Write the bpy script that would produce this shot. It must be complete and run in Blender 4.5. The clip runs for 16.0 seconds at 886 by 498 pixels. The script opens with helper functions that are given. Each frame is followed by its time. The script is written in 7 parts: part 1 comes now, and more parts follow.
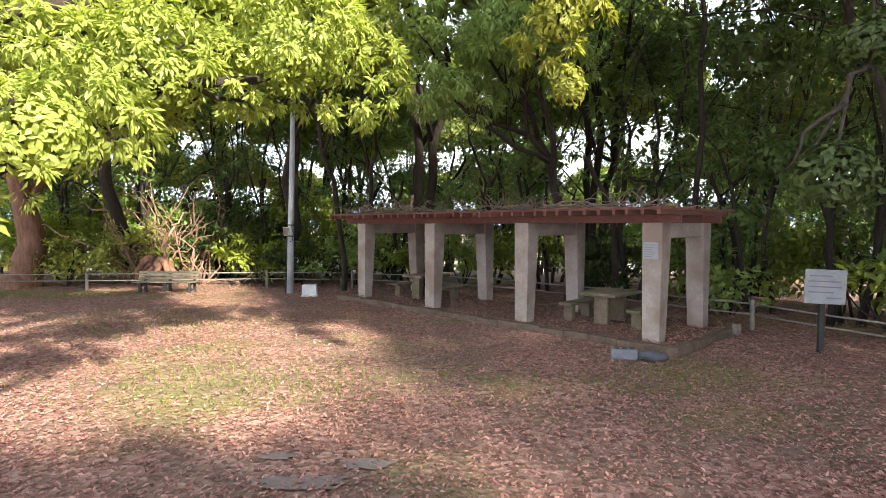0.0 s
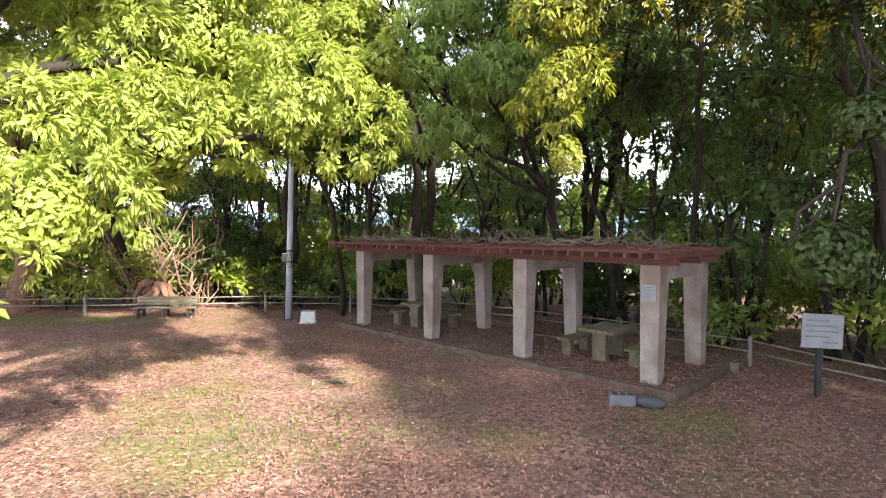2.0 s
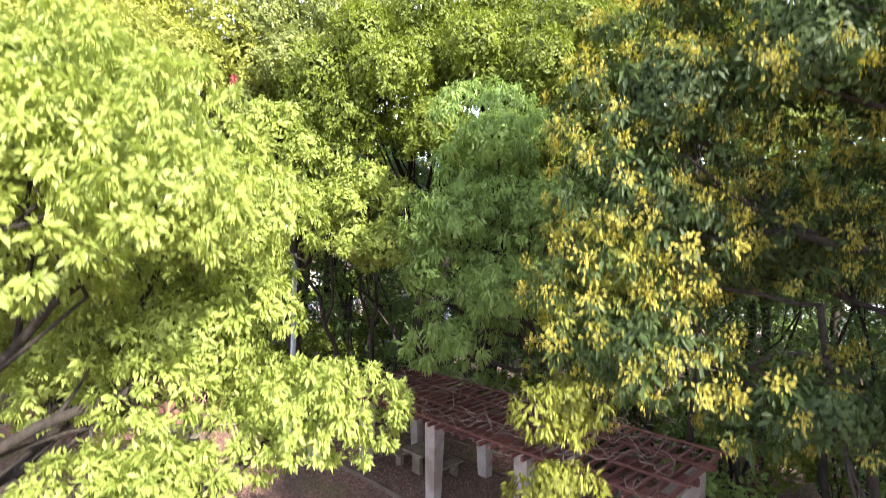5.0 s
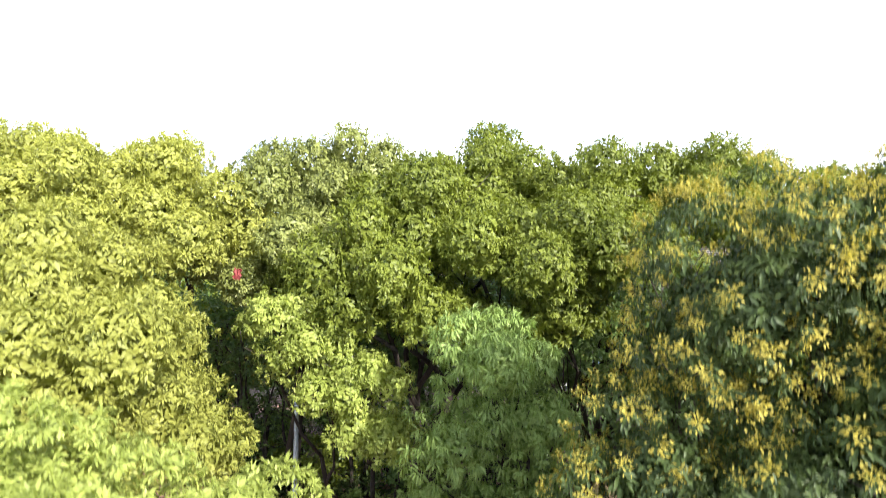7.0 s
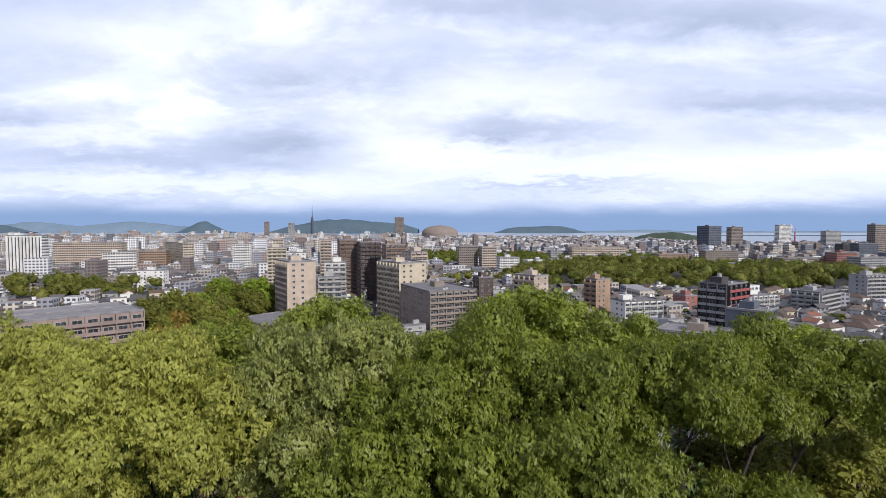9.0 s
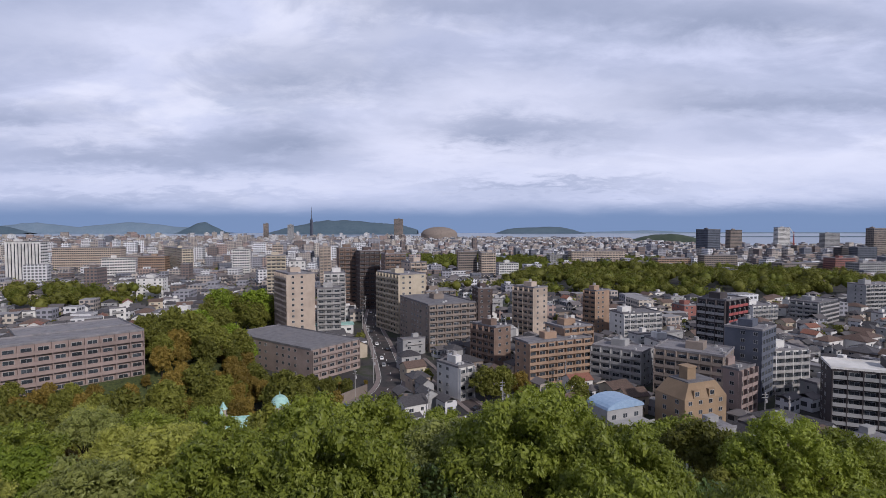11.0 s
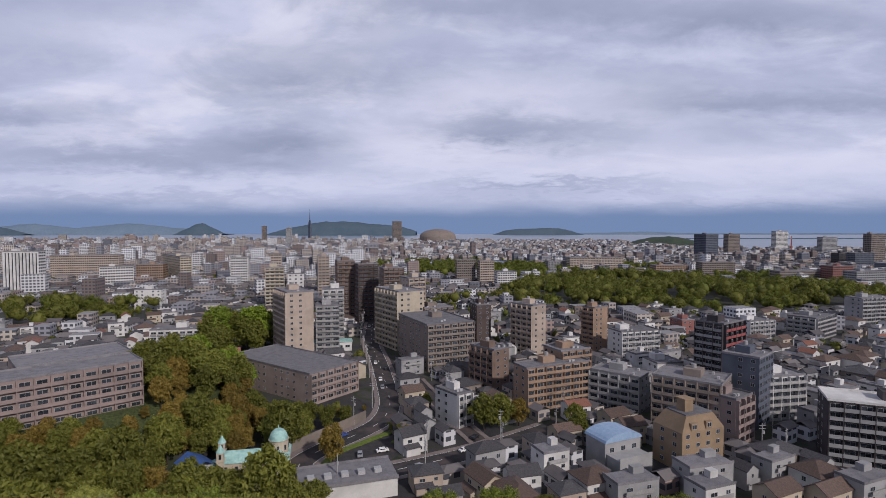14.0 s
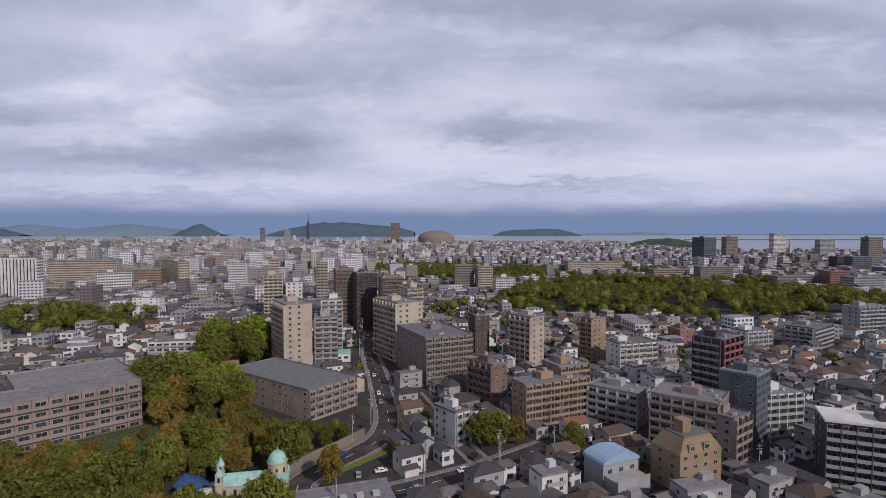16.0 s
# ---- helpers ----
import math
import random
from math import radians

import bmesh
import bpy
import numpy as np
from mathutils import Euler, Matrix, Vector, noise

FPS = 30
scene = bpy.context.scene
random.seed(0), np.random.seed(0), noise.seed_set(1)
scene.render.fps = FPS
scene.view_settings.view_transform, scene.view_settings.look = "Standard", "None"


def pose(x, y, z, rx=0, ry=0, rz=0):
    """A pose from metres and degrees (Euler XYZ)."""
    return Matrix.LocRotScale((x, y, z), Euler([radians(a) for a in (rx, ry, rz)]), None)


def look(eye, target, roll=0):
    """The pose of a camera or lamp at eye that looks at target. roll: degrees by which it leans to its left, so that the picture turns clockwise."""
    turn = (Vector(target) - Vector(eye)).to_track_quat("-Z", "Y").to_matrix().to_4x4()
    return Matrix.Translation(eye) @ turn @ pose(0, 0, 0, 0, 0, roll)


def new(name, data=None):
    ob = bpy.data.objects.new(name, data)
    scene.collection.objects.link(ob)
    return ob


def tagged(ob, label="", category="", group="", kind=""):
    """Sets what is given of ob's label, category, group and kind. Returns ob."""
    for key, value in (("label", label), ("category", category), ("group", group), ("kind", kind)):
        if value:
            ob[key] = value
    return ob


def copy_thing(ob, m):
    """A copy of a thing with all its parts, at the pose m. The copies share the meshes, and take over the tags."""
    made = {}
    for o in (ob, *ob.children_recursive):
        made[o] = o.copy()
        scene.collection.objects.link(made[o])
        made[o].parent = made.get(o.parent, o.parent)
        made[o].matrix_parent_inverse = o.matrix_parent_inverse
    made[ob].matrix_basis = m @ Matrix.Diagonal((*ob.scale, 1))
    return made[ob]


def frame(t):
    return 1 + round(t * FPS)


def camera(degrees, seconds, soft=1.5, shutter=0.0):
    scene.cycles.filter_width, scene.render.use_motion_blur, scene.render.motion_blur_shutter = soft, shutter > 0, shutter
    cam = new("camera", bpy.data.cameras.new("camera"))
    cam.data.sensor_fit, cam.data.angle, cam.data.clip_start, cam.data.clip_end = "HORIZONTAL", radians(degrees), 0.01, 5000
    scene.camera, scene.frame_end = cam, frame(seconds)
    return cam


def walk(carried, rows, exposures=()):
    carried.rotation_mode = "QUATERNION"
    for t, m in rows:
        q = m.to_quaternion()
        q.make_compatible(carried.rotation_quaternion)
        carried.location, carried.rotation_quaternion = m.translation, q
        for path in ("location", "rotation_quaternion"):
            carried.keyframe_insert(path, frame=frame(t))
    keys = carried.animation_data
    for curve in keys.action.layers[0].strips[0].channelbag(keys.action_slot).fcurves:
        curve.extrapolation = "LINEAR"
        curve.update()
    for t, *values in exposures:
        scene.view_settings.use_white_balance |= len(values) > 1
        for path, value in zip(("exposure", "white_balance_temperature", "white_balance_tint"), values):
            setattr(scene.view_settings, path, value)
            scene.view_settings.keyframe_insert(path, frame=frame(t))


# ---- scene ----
cam = camera(78, 16.0, soft=0.45, shutter=0.5)
# seconds, height, level line (tilt below level in degrees), turn to the right in degrees
RISE = [
    (0.0, 2.37, 2.48, 0.0), (0.5, 2.44, 2.44, 0.04), (1.0, 2.59, 2.40, 0.10), (1.5, 2.83, 2.30, 0.14),
    (2.0, 3.11, 2.02, 0.16), (2.5, 3.46, 1.74, 0.16), (3.0, 3.92, 1.55, 0.16), (3.6, 4.75, 1.55, 0.1),
    (4.4, 6.35, 1.95, 0.0), (5.3, 8.55, 2.36, 0.0), (6.0, 10.29, 2.42, 0.0), (7.0, 13.07, 2.42, 0.0),
    (8.0, 16.15, 2.42, 0.0), (8.5, 17.78, 2.42, 0.0), (9.0, 19.44, 2.42, 0.04), (9.5, 21.12, 2.42, 0.06),
    (10.5, 24.5, 2.42, 0.10), (12.0, 29.59, 2.42, 0.16), (13.0, 32.98, 2.42, 0.22), (14.0, 36.36, 2.42, 0.28),
    (15.0, 39.74, 2.42, 0.36), (16.0, 43.12, 2.42, 0.44)]
EXPOSE = [(0.0, 2.38, 6850, 4), (3.0, 2.5, 6500, 4), (5.4, 2.42, 6150, 10), (6.4, 2.28, 6200, 9), (7.4, 1.68, 6400, 7), (8.0, 1.02, 6600, 7), (8.6, 0.5, 6400, 9), (9.6, 0.16, 6200, 11), (12.0, -0.36, 6150, 17), (16.0, -0.4, 6350, 16)]
walk(cam, [(t, pose(0, 0, z, 90 - tilt, 0, -turn)) for t, z, tilt, turn in RISE], EXPOSE)

# ---- light ----
SUN_FROM = Vector((0.58, -0.78, 0.64)).normalized()
sun = new("sun", bpy.data.lights.new("sun", "SUN"))
sun.data.energy, sun.data.angle, sun.data.color = 3.5, radians(2.0), (1.0, 0.93, 0.82)
sun.matrix_world = look((0, 0, 60), Vector((0, 0, 60)) - SUN_FROM)


def make_world():
    w = bpy.data.worlds.new("sky")
    scene.world = w
    w.use_nodes = True
    nt = w.node_tree
    nt.nodes.clear()
    N, L = nt.nodes.new, nt.links.new

    def math_node(op, a, b=None, c=None, clamp=False):
        n = N("ShaderNodeMath")
        n.operation, n.use_clamp = op, clamp
        for i, v in enumerate((a, b, c)):
            if v is None:
                continue
            if isinstance(v, (int, float)):
                n.inputs[i].default_value = v
            else:
                L(v, n.inputs[i])
        return n.outputs[0]

    def ramp(fac, stops, mode="EASE"):
        n = N("ShaderNodeValToRGB")
        n.color_ramp.interpolation = mode
        e = n.color_ramp.elements
        while len(e) < len(stops):
            e.new(0.5)
        for k, (p, c) in zip(e, stops):
            k.position, k.color = p, (*c, 1)
        L(fac, n.inputs[0])
        return n.outputs[0]

    def mix(fac, a, b):
        n = N("ShaderNodeMix")
        n.data_type = "RGBA"
        for v, s in ((fac, n.inputs[0]), (a, n.inputs[6]), (b, n.inputs[7])):
            if isinstance(v, float):
                s.default_value = v
            elif isinstance(v, tuple):
                s.default_value = (*v, 1)
            else:
                L(v, s)
        return n.outputs[2]

    tc = N("ShaderNodeTexCoord")
    sep = N("ShaderNodeSeparateXYZ")
    L(tc.outputs["Generated"], sep.inputs[0])
    x, y, z = sep.outputs
    zz = math_node("ADD", math_node("MAXIMUM", z, 0.0), 0.24)
    comb = N("ShaderNodeCombineXYZ")
    L(math_node("DIVIDE", x, zz), comb.inputs[0])
    L(math_node("DIVIDE", y, zz), comb.inputs[1])

    def cloud(scale, offset, detail=7.0, rough=0.55, dist=0.3):
        m = N("ShaderNodeMapping")
        m.inputs[1].default_value = offset
        m.inputs[3].default_value = (0.8, 1.0, 1.0)
        L(comb.outputs[0], m.inputs[0])
        n = N("ShaderNodeTexNoise")
        n.inputs["Scale"].default_value, n.inputs["Detail"].default_value = scale, detail
        n.inputs["Roughness"].default_value, n.inputs["Distortion"].default_value = rough, dist
        L(m.outputs[0], n.inputs["Vector"])
        return n.outputs[0]

    sky = N("ShaderNodeTexSky")
    sky.sky_type, sky.sun_disc = "NISHITA", False
    sky.sun_elevation = math.asin(SUN_FROM.z)
    sky.sun_rotation = math.atan2(SUN_FROM.x, SUN_FROM.y)
    gain = N("ShaderNodeVectorMath")
    gain.operation = "SCALE"
    gain.inputs[3].default_value = 0.10
    L(sky.outputs[0], gain.inputs[0])
    body = ramp(cloud(1.25, (3.1, 1.7, 0)), [(0.34, (0.37, 0.42, 0.56)), (0.43, (0.50, 0.55, 0.70)), (0.53, (0.66, 0.70, 0.86)), (0.64, (0.82, 0.84, 0.95))])
    grey = ramp(cloud(2.6, (8.3, 4.4, 2.0), 9.0, 0.6, 0.5), [(0.40, (1, 1, 1)), (0.60, (0, 0, 0))])
    col = mix(math_node("MULTIPLY", grey, 0.5), body, (0.40, 0.45, 0.60))
    gap = ramp(cloud(0.8, (1.2, 9.0, 5.0)), [(0.62, (0, 0, 0)), (0.75, (1, 1, 1))])
    col = mix(math_node("MULTIPLY", gap, 0.5), col, gain.outputs[0])
    # single clouds in front of the layer: bearing, height, half width, half height (tangents), strength
    ahead = math_node("MAXIMUM", y, 0.05)
    warp, fleck = cloud(1.6, (2.0, 6.1, 3.3), 6.0, 0.6), cloud(6.5, (4.0, 1.1, 7.3), 8.0, 0.62)
    u = math_node("ADD", math_node("DIVIDE", x, ahead), math_node("MULTIPLY", math_node("SUBTRACT", warp, 0.5), 0.30))
    v = math_node("ADD", math_node("DIVIDE", z, ahead), math_node("MULTIPLY", math_node("SUBTRACT", fleck, 0.5), 0.10))

    def bank(blobs):
        total = None
        for bu, bv, su, sv, k in blobs:
            p = math_node("POWER", math_node("DIVIDE", math_node("SUBTRACT", u, bu), su), 2.0)
            q = math_node("POWER", math_node("DIVIDE", math_node("SUBTRACT", v, bv), sv), 2.0)
            e = math_node("MULTIPLY", math_node("EXPONENT", math_node("MULTIPLY", math_node("ADD", p, q), -1.0)), k)
            total = e if total is None else math_node("ADD", total, e)
        return math_node("MULTIPLY", total, math_node("ADD", math_node("MULTIPLY", fleck, 1.3), 0.35), clamp=True)

    bright = bank(((-0.03, 0.14, 0.22, 0.05, 1.0), (0.55, 0.10, 0.45, 0.05, 0.9), (-0.65, 0.165, 0.08, 0.022, 0.8), (-0.4, 0.075, 0.5, 0.018, 0.8), (0.02, 0.24, 0.20, 0.05, 0.8), (0.35, 0.22, 0.2, 0.05, 0.6), (-0.62, 0.34, 0.25, 0.05, 0.5)))
    dull = bank(((0.12, 0.172, 0.17, 0.030, 0.8), (0.20, 0.073, 0.22, 0.010, 0.9), (-0.58, 0.125, 0.26, 0.030, 0.85), (-0.31, 0.155, 0.09, 0.032, 0.85), (-0.24, 0.275, 0.22, 0.060, 0.7), (-0.78, 0.20, 0.14, 0.03, 0.7),
                 (0.55, 0.37, 0.36, 0.045, 0.9), (0.62, 0.225, 0.28, 0.022, 0.7), (-0.60, 0.05, 0.30, 0.012, 0.7), (0.03, 0.40, 0.3, 0.03, 0.5), (0.6, 0.035, 0.4, 0.008, 0.6)))
    col = mix(math_node("MULTIPLY", bright, 0.85), col, (0.80, 0.82, 0.94))
    col = mix(dull, col, (0.34, 0.39, 0.52))
    # bright rim, then the blue murk along the horizon
    col = mix(ramp(z, [(0.03, (1, 1, 1)), (0.16, (0, 0, 0))]), col, mix(0.5, col, (0.56, 0.62, 0.80)))
    murk = ramp(math_node("ADD", z, math_node("MULTIPLY", math_node("SUBTRACT", cloud(2.0, (5.5, 2.2, 1.0)), 0.5), 0.02)), [(0.014, (1, 1, 1)), (0.048, (0, 0, 0))])
    col = mix(murk, col, (0.20, 0.29, 0.47))
    high = N("ShaderNodeVectorMath")
    high.operation = "SCALE"
    L(col, high.inputs[0])
    L(ramp(z, [(0.33, (1, 1, 1)), (0.62, (0.45, 0.45, 0.45))]), high.inputs[3])
    col = high.outputs[0]
    bg = N("ShaderNodeBackground")
    L(col, bg.inputs[0])
    bg.inputs[1].default_value = 1.15
    out = N("ShaderNodeOutputWorld")
    L(bg.outputs[0], out.inputs[0])


make_world()

# ---- materials ----
def material(name, dark, light, rough=0.8, scale=4.0, bump=0.0, vary=0.0, metal=0.0, island=False, through_light=0.0, spec=0.3,
             stain=None, stain_scale=0.6, grain=None):
    """A surface between two colours, cloudy at two scales, with an optional stain of a third colour and fine relief."""
    m = bpy.data.materials.new(name)
    m.use_nodes = True
    nt = m.node_tree
    N, L = nt.nodes.new, nt.links.new
    b = nt.nodes["Principled BSDF"]
    geo = N("ShaderNodeNewGeometry")
    where = geo.outputs["Position"]
    if grain:
        tc = N("ShaderNodeTexCoord")
        mp = N("ShaderNodeMapping")
        mp.inputs[3].default_value = grain
        L(tc.outputs["Object"], mp.inputs[0])
        where = mp.outputs[0]

    def cloudy(s, detail):
        n = N("ShaderNodeTexNoise")
        n.inputs["Scale"].default_value, n.inputs["Detail"].default_value = s, detail
        L(where, n.inputs["Vector"])
        return n.outputs[0]

    def mixed(fac, a, c):
        n = N("ShaderNodeMix")
        n.data_type = "RGBA"
        for v, s in ((fac, n.inputs[0]), (a, n.inputs[6]), (c, n.inputs[7])):
            if isinstance(v, (int, float)):
                s.default_value = v
            elif isinstance(v, tuple):
                s.default_value = (*v, 1)
            else:
                L(v, s)
        return n.outputs[2]

    def narrowed(v, lo, hi):
        n = N("ShaderNodeMapRange")
        n.inputs[1].default_value, n.inputs[2].default_value = lo, hi
        L(v, n.inputs[0])
        return n.outputs[0]

    fine = cloudy(scale * 7, 3)
    fac = N("ShaderNodeMath")
    fac.operation = "MULTIPLY_ADD"
    L(fine, fac.inputs[0])
    fac.inputs[1].default_value = 0.45
    big = N("ShaderNodeMath")
    big.operation = "MULTIPLY"
    L(cloudy(scale, 5), big.inputs[0])
    big.inputs[1].default_value = 0.55
    L(big.outputs[0], fac.inputs[2])
    f = narrowed(fac.outputs[0], 0.33, 0.67)
    if island:
        r = N("ShaderNodeMath")
        r.operation = "MULTIPLY_ADD"
        L(geo.outputs["Random Per Island"], r.inputs[0])
        share = 0.75 if island is True else island
        r.inputs[1].default_value = share
        q = N("ShaderNodeMath")
        q.operation = "MULTIPLY"
        L(f, q.inputs[0])
        q.inputs[1].default_value = 1 - share
        L(q.outputs[0], r.inputs[2])
        f = r.outputs[0]
    col = mixed(f, dark, light)
    if stain:
        col = mixed(narrowed(cloudy(stain_scale, 6), 0.48, 0.66), col, stain)
    if vary:
        info = N("ShaderNodeObjectInfo")
        hsv = N("ShaderNodeHueSaturation")
        v = N("ShaderNodeMapRange")
        v.inputs[3].default_value, v.inputs[4].default_value = 1 - vary, 1 + vary
        L(info.outputs["Random"], v.inputs[0])
        L(v.outputs[0], hsv.inputs["Value"])
        L(col, hsv.inputs["Color"])
        col = hsv.outputs[0]
    L(col, b.inputs["Base Color"])
    b.inputs["Roughness"].default_value, b.inputs["Metallic"].default_value = rough, metal
    b.inputs["Specular IOR Level"].default_value = spec
    if bump:
        n = N("ShaderNodeBump")
        n.inputs["Strength"].default_value, n.inputs["Distance"].default_value = 0.6, bump
        L(fine, n.inputs["Height"])
        L(n.outputs[0], b.inputs["Normal"])
    if through_light:
        t = N("ShaderNodeBsdfTranslucent")
        h = N("ShaderNodeHueSaturation")
        h.inputs["Saturation"].default_value, h.inputs["Value"].default_value = 1.1, 1.35
        L(col, h.inputs["Color"])
        L(h.outputs[0], t.inputs[0])
        s = N("ShaderNodeMixShader")
        s.inputs[0].default_value = through_light
        L(b.outputs[0], s.inputs[1])
        L(t.outputs[0], s.inputs[2])
        L(s.outputs[0], nt.nodes["Material Output"].inputs[0])
    return m


M_leaf_lime = material("leaf_lime", (0.17, 0.215, 0.045), (0.48, 0.53, 0.14), 0.45, 1.5, island=0.42, through_light=0.42)
M_leaf_lime2 = material("leaf_lime_olive", (0.18, 0.20, 0.04), (0.49, 0.495, 0.12), 0.5, 1.2, island=0.42, through_light=0.38, vary=0.12)
M_leaf_bright = material("leaf_bright", (0.14, 0.21, 0.05), (0.38, 0.48, 0.15), 0.42, 1.5, island=0.42, through_light=0.4)
M_leaf_mid = material("leaf_mid", (0.09, 0.12, 0.018), (0.31, 0.355, 0.06), 0.45, 0.8, island=0.42, through_light=0.34, vary=0.2)
M_leaf_silver = material("leaf_silver", (0.10, 0.12, 0.028), (0.33, 0.355, 0.11), 0.4, 0.8, island=0.42, through_light=0.3, vary=0.15)
M_leaf_dark = material("leaf_dark", (0.023, 0.043, 0.012), (0.095, 0.13, 0.037), 0.5, 1.2, island=0.42, through_light=0.25, spec=0.3)
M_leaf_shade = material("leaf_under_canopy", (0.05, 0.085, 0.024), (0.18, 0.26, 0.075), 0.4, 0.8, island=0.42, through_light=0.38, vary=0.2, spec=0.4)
M_leaf_gold = material("leaf_gold", (0.13, 0.145, 0.025), (0.36, 0.36, 0.065), 0.5, 1.5, island=0.42, through_light=0.4)
M_blossom = material("yellow_blossom", (0.26, 0.225, 0.035), (0.48, 0.41, 0.08), 0.6, 2.0, island=True, through_light=0.35)
M_leaf_wood = material("leaf_woods", (0.08, 0.092, 0.017), (0.225, 0.228, 0.042), 0.6, 0.5, island=0.42, through_light=0.25, vary=0.3)
M_leaf_rust = material("leaf_rust", (0.12, 0.092, 0.018), (0.29, 0.205, 0.045), 0.6, 0.5, island=0.42, through_light=0.25, vary=0.25)
M_leaf_spring = material("leaf_spring", (0.09, 0.14, 0.014), (0.26, 0.33, 0.04), 0.6, 0.5, island=0.42, through_light=0.3, vary=0.2)
M_leaf_park = material("leaf_park", (0.055, 0.075, 0.012), (0.20, 0.22, 0.035), 0.6, 0.5, island=0.42, through_light=0.28)
M_bark = material("bark", (0.018, 0.014, 0.011), (0.065, 0.05, 0.04), 0.9, 3.0, 0.02, vary=0.25, grain=(6, 6, 1.2))
M_bark_red = material("bark_red", (0.10, 0.045, 0.03), (0.30, 0.16, 0.11), 0.9, 2.0, 0.03, grain=(5, 5, 1.0))
M_twig = material("dry_twig", (0.12, 0.08, 0.06), (0.34, 0.26, 0.21), 0.85, 6.0, 0.004, island=True)
M_deadwood = material("dead_wood", (0.13, 0.07, 0.05), (0.32, 0.20, 0.15), 0.85, 5.0, 0.004, vary=0.4)
M_litter = material("fallen_leaf", (0.14, 0.05, 0.043), (0.50, 0.265, 0.22), 0.55, 3.0, island=True)
M_grass = material("grass_blade", (0.06, 0.10, 0.015), (0.22, 0.27, 0.05), 0.6, 3.0, island=True, through_light=0.3)
M_concrete = material("post_concrete", (0.29, 0.235, 0.205), (0.46, 0.385, 0.34), 0.85, 2.2, 0.003, stain=(0.27, 0.20, 0.16), stain_scale=1.3)
M_kerb = material("kerb_concrete", (0.09, 0.06, 0.045), (0.19, 0.135, 0.10), 0.9, 3.0, 0.006)
M_redwood = material("red_stained_timber", (0.10, 0.038, 0.03), (0.225, 0.095, 0.075), 0.75, 3.0, 0.003, vary=0.2, grain=(2, 14, 14))
M_slab = material("table_concrete", (0.12, 0.085, 0.06), (0.27, 0.205, 0.15), 0.85, 3.0, 0.004, stain=(0.12, 0.13, 0.05), stain_scale=2.0)
M_greywood = material("bench_wood", (0.10, 0.085, 0.06), (0.26, 0.22, 0.16), 0.85, 4.0, 0.003, vary=0.15, grain=(1.5, 14, 14))
M_rail = material("fence_concrete", (0.15, 0.13, 0.11), (0.30, 0.265, 0.23), 0.9, 4.0, 0.004)
M_pole = material("pole_steel", (0.42, 0.44, 0.48), (0.60, 0.62, 0.66), 0.5, 2.0, metal=0.1)
M_white = material("white_plastic", (0.62, 0.61, 0.60), (0.80, 0.79, 0.77), 0.5, 2.0)
M_board = material("sign_white", (0.27, 0.28, 0.30), (0.38, 0.39, 0.41), 0.6, 3.0, stain=(0.38, 0.36, 0.34), stain_scale=3.0)
M_ink = material("sign_ink", (0.17, 0.17, 0.18), (0.25, 0.25, 0.26), 0.7)
M_darkpost = material("dark_metal", (0.025, 0.025, 0.025), (0.06, 0.058, 0.055), 0.6, 4.0)
M_blockgrey = material("grey_block", (0.14, 0.14, 0.16), (0.25, 0.25, 0.28), 0.85, 5.0, 0.004)
M_worn = material("worn_asphalt", (0.15, 0.12, 0.11), (0.25, 0.20, 0.185), 0.9, 3.0, 0.004)
M_bag = material("dark_sheet", (0.05, 0.05, 0.06), (0.12, 0.12, 0.14), 0.5, 5.0, 0.006)

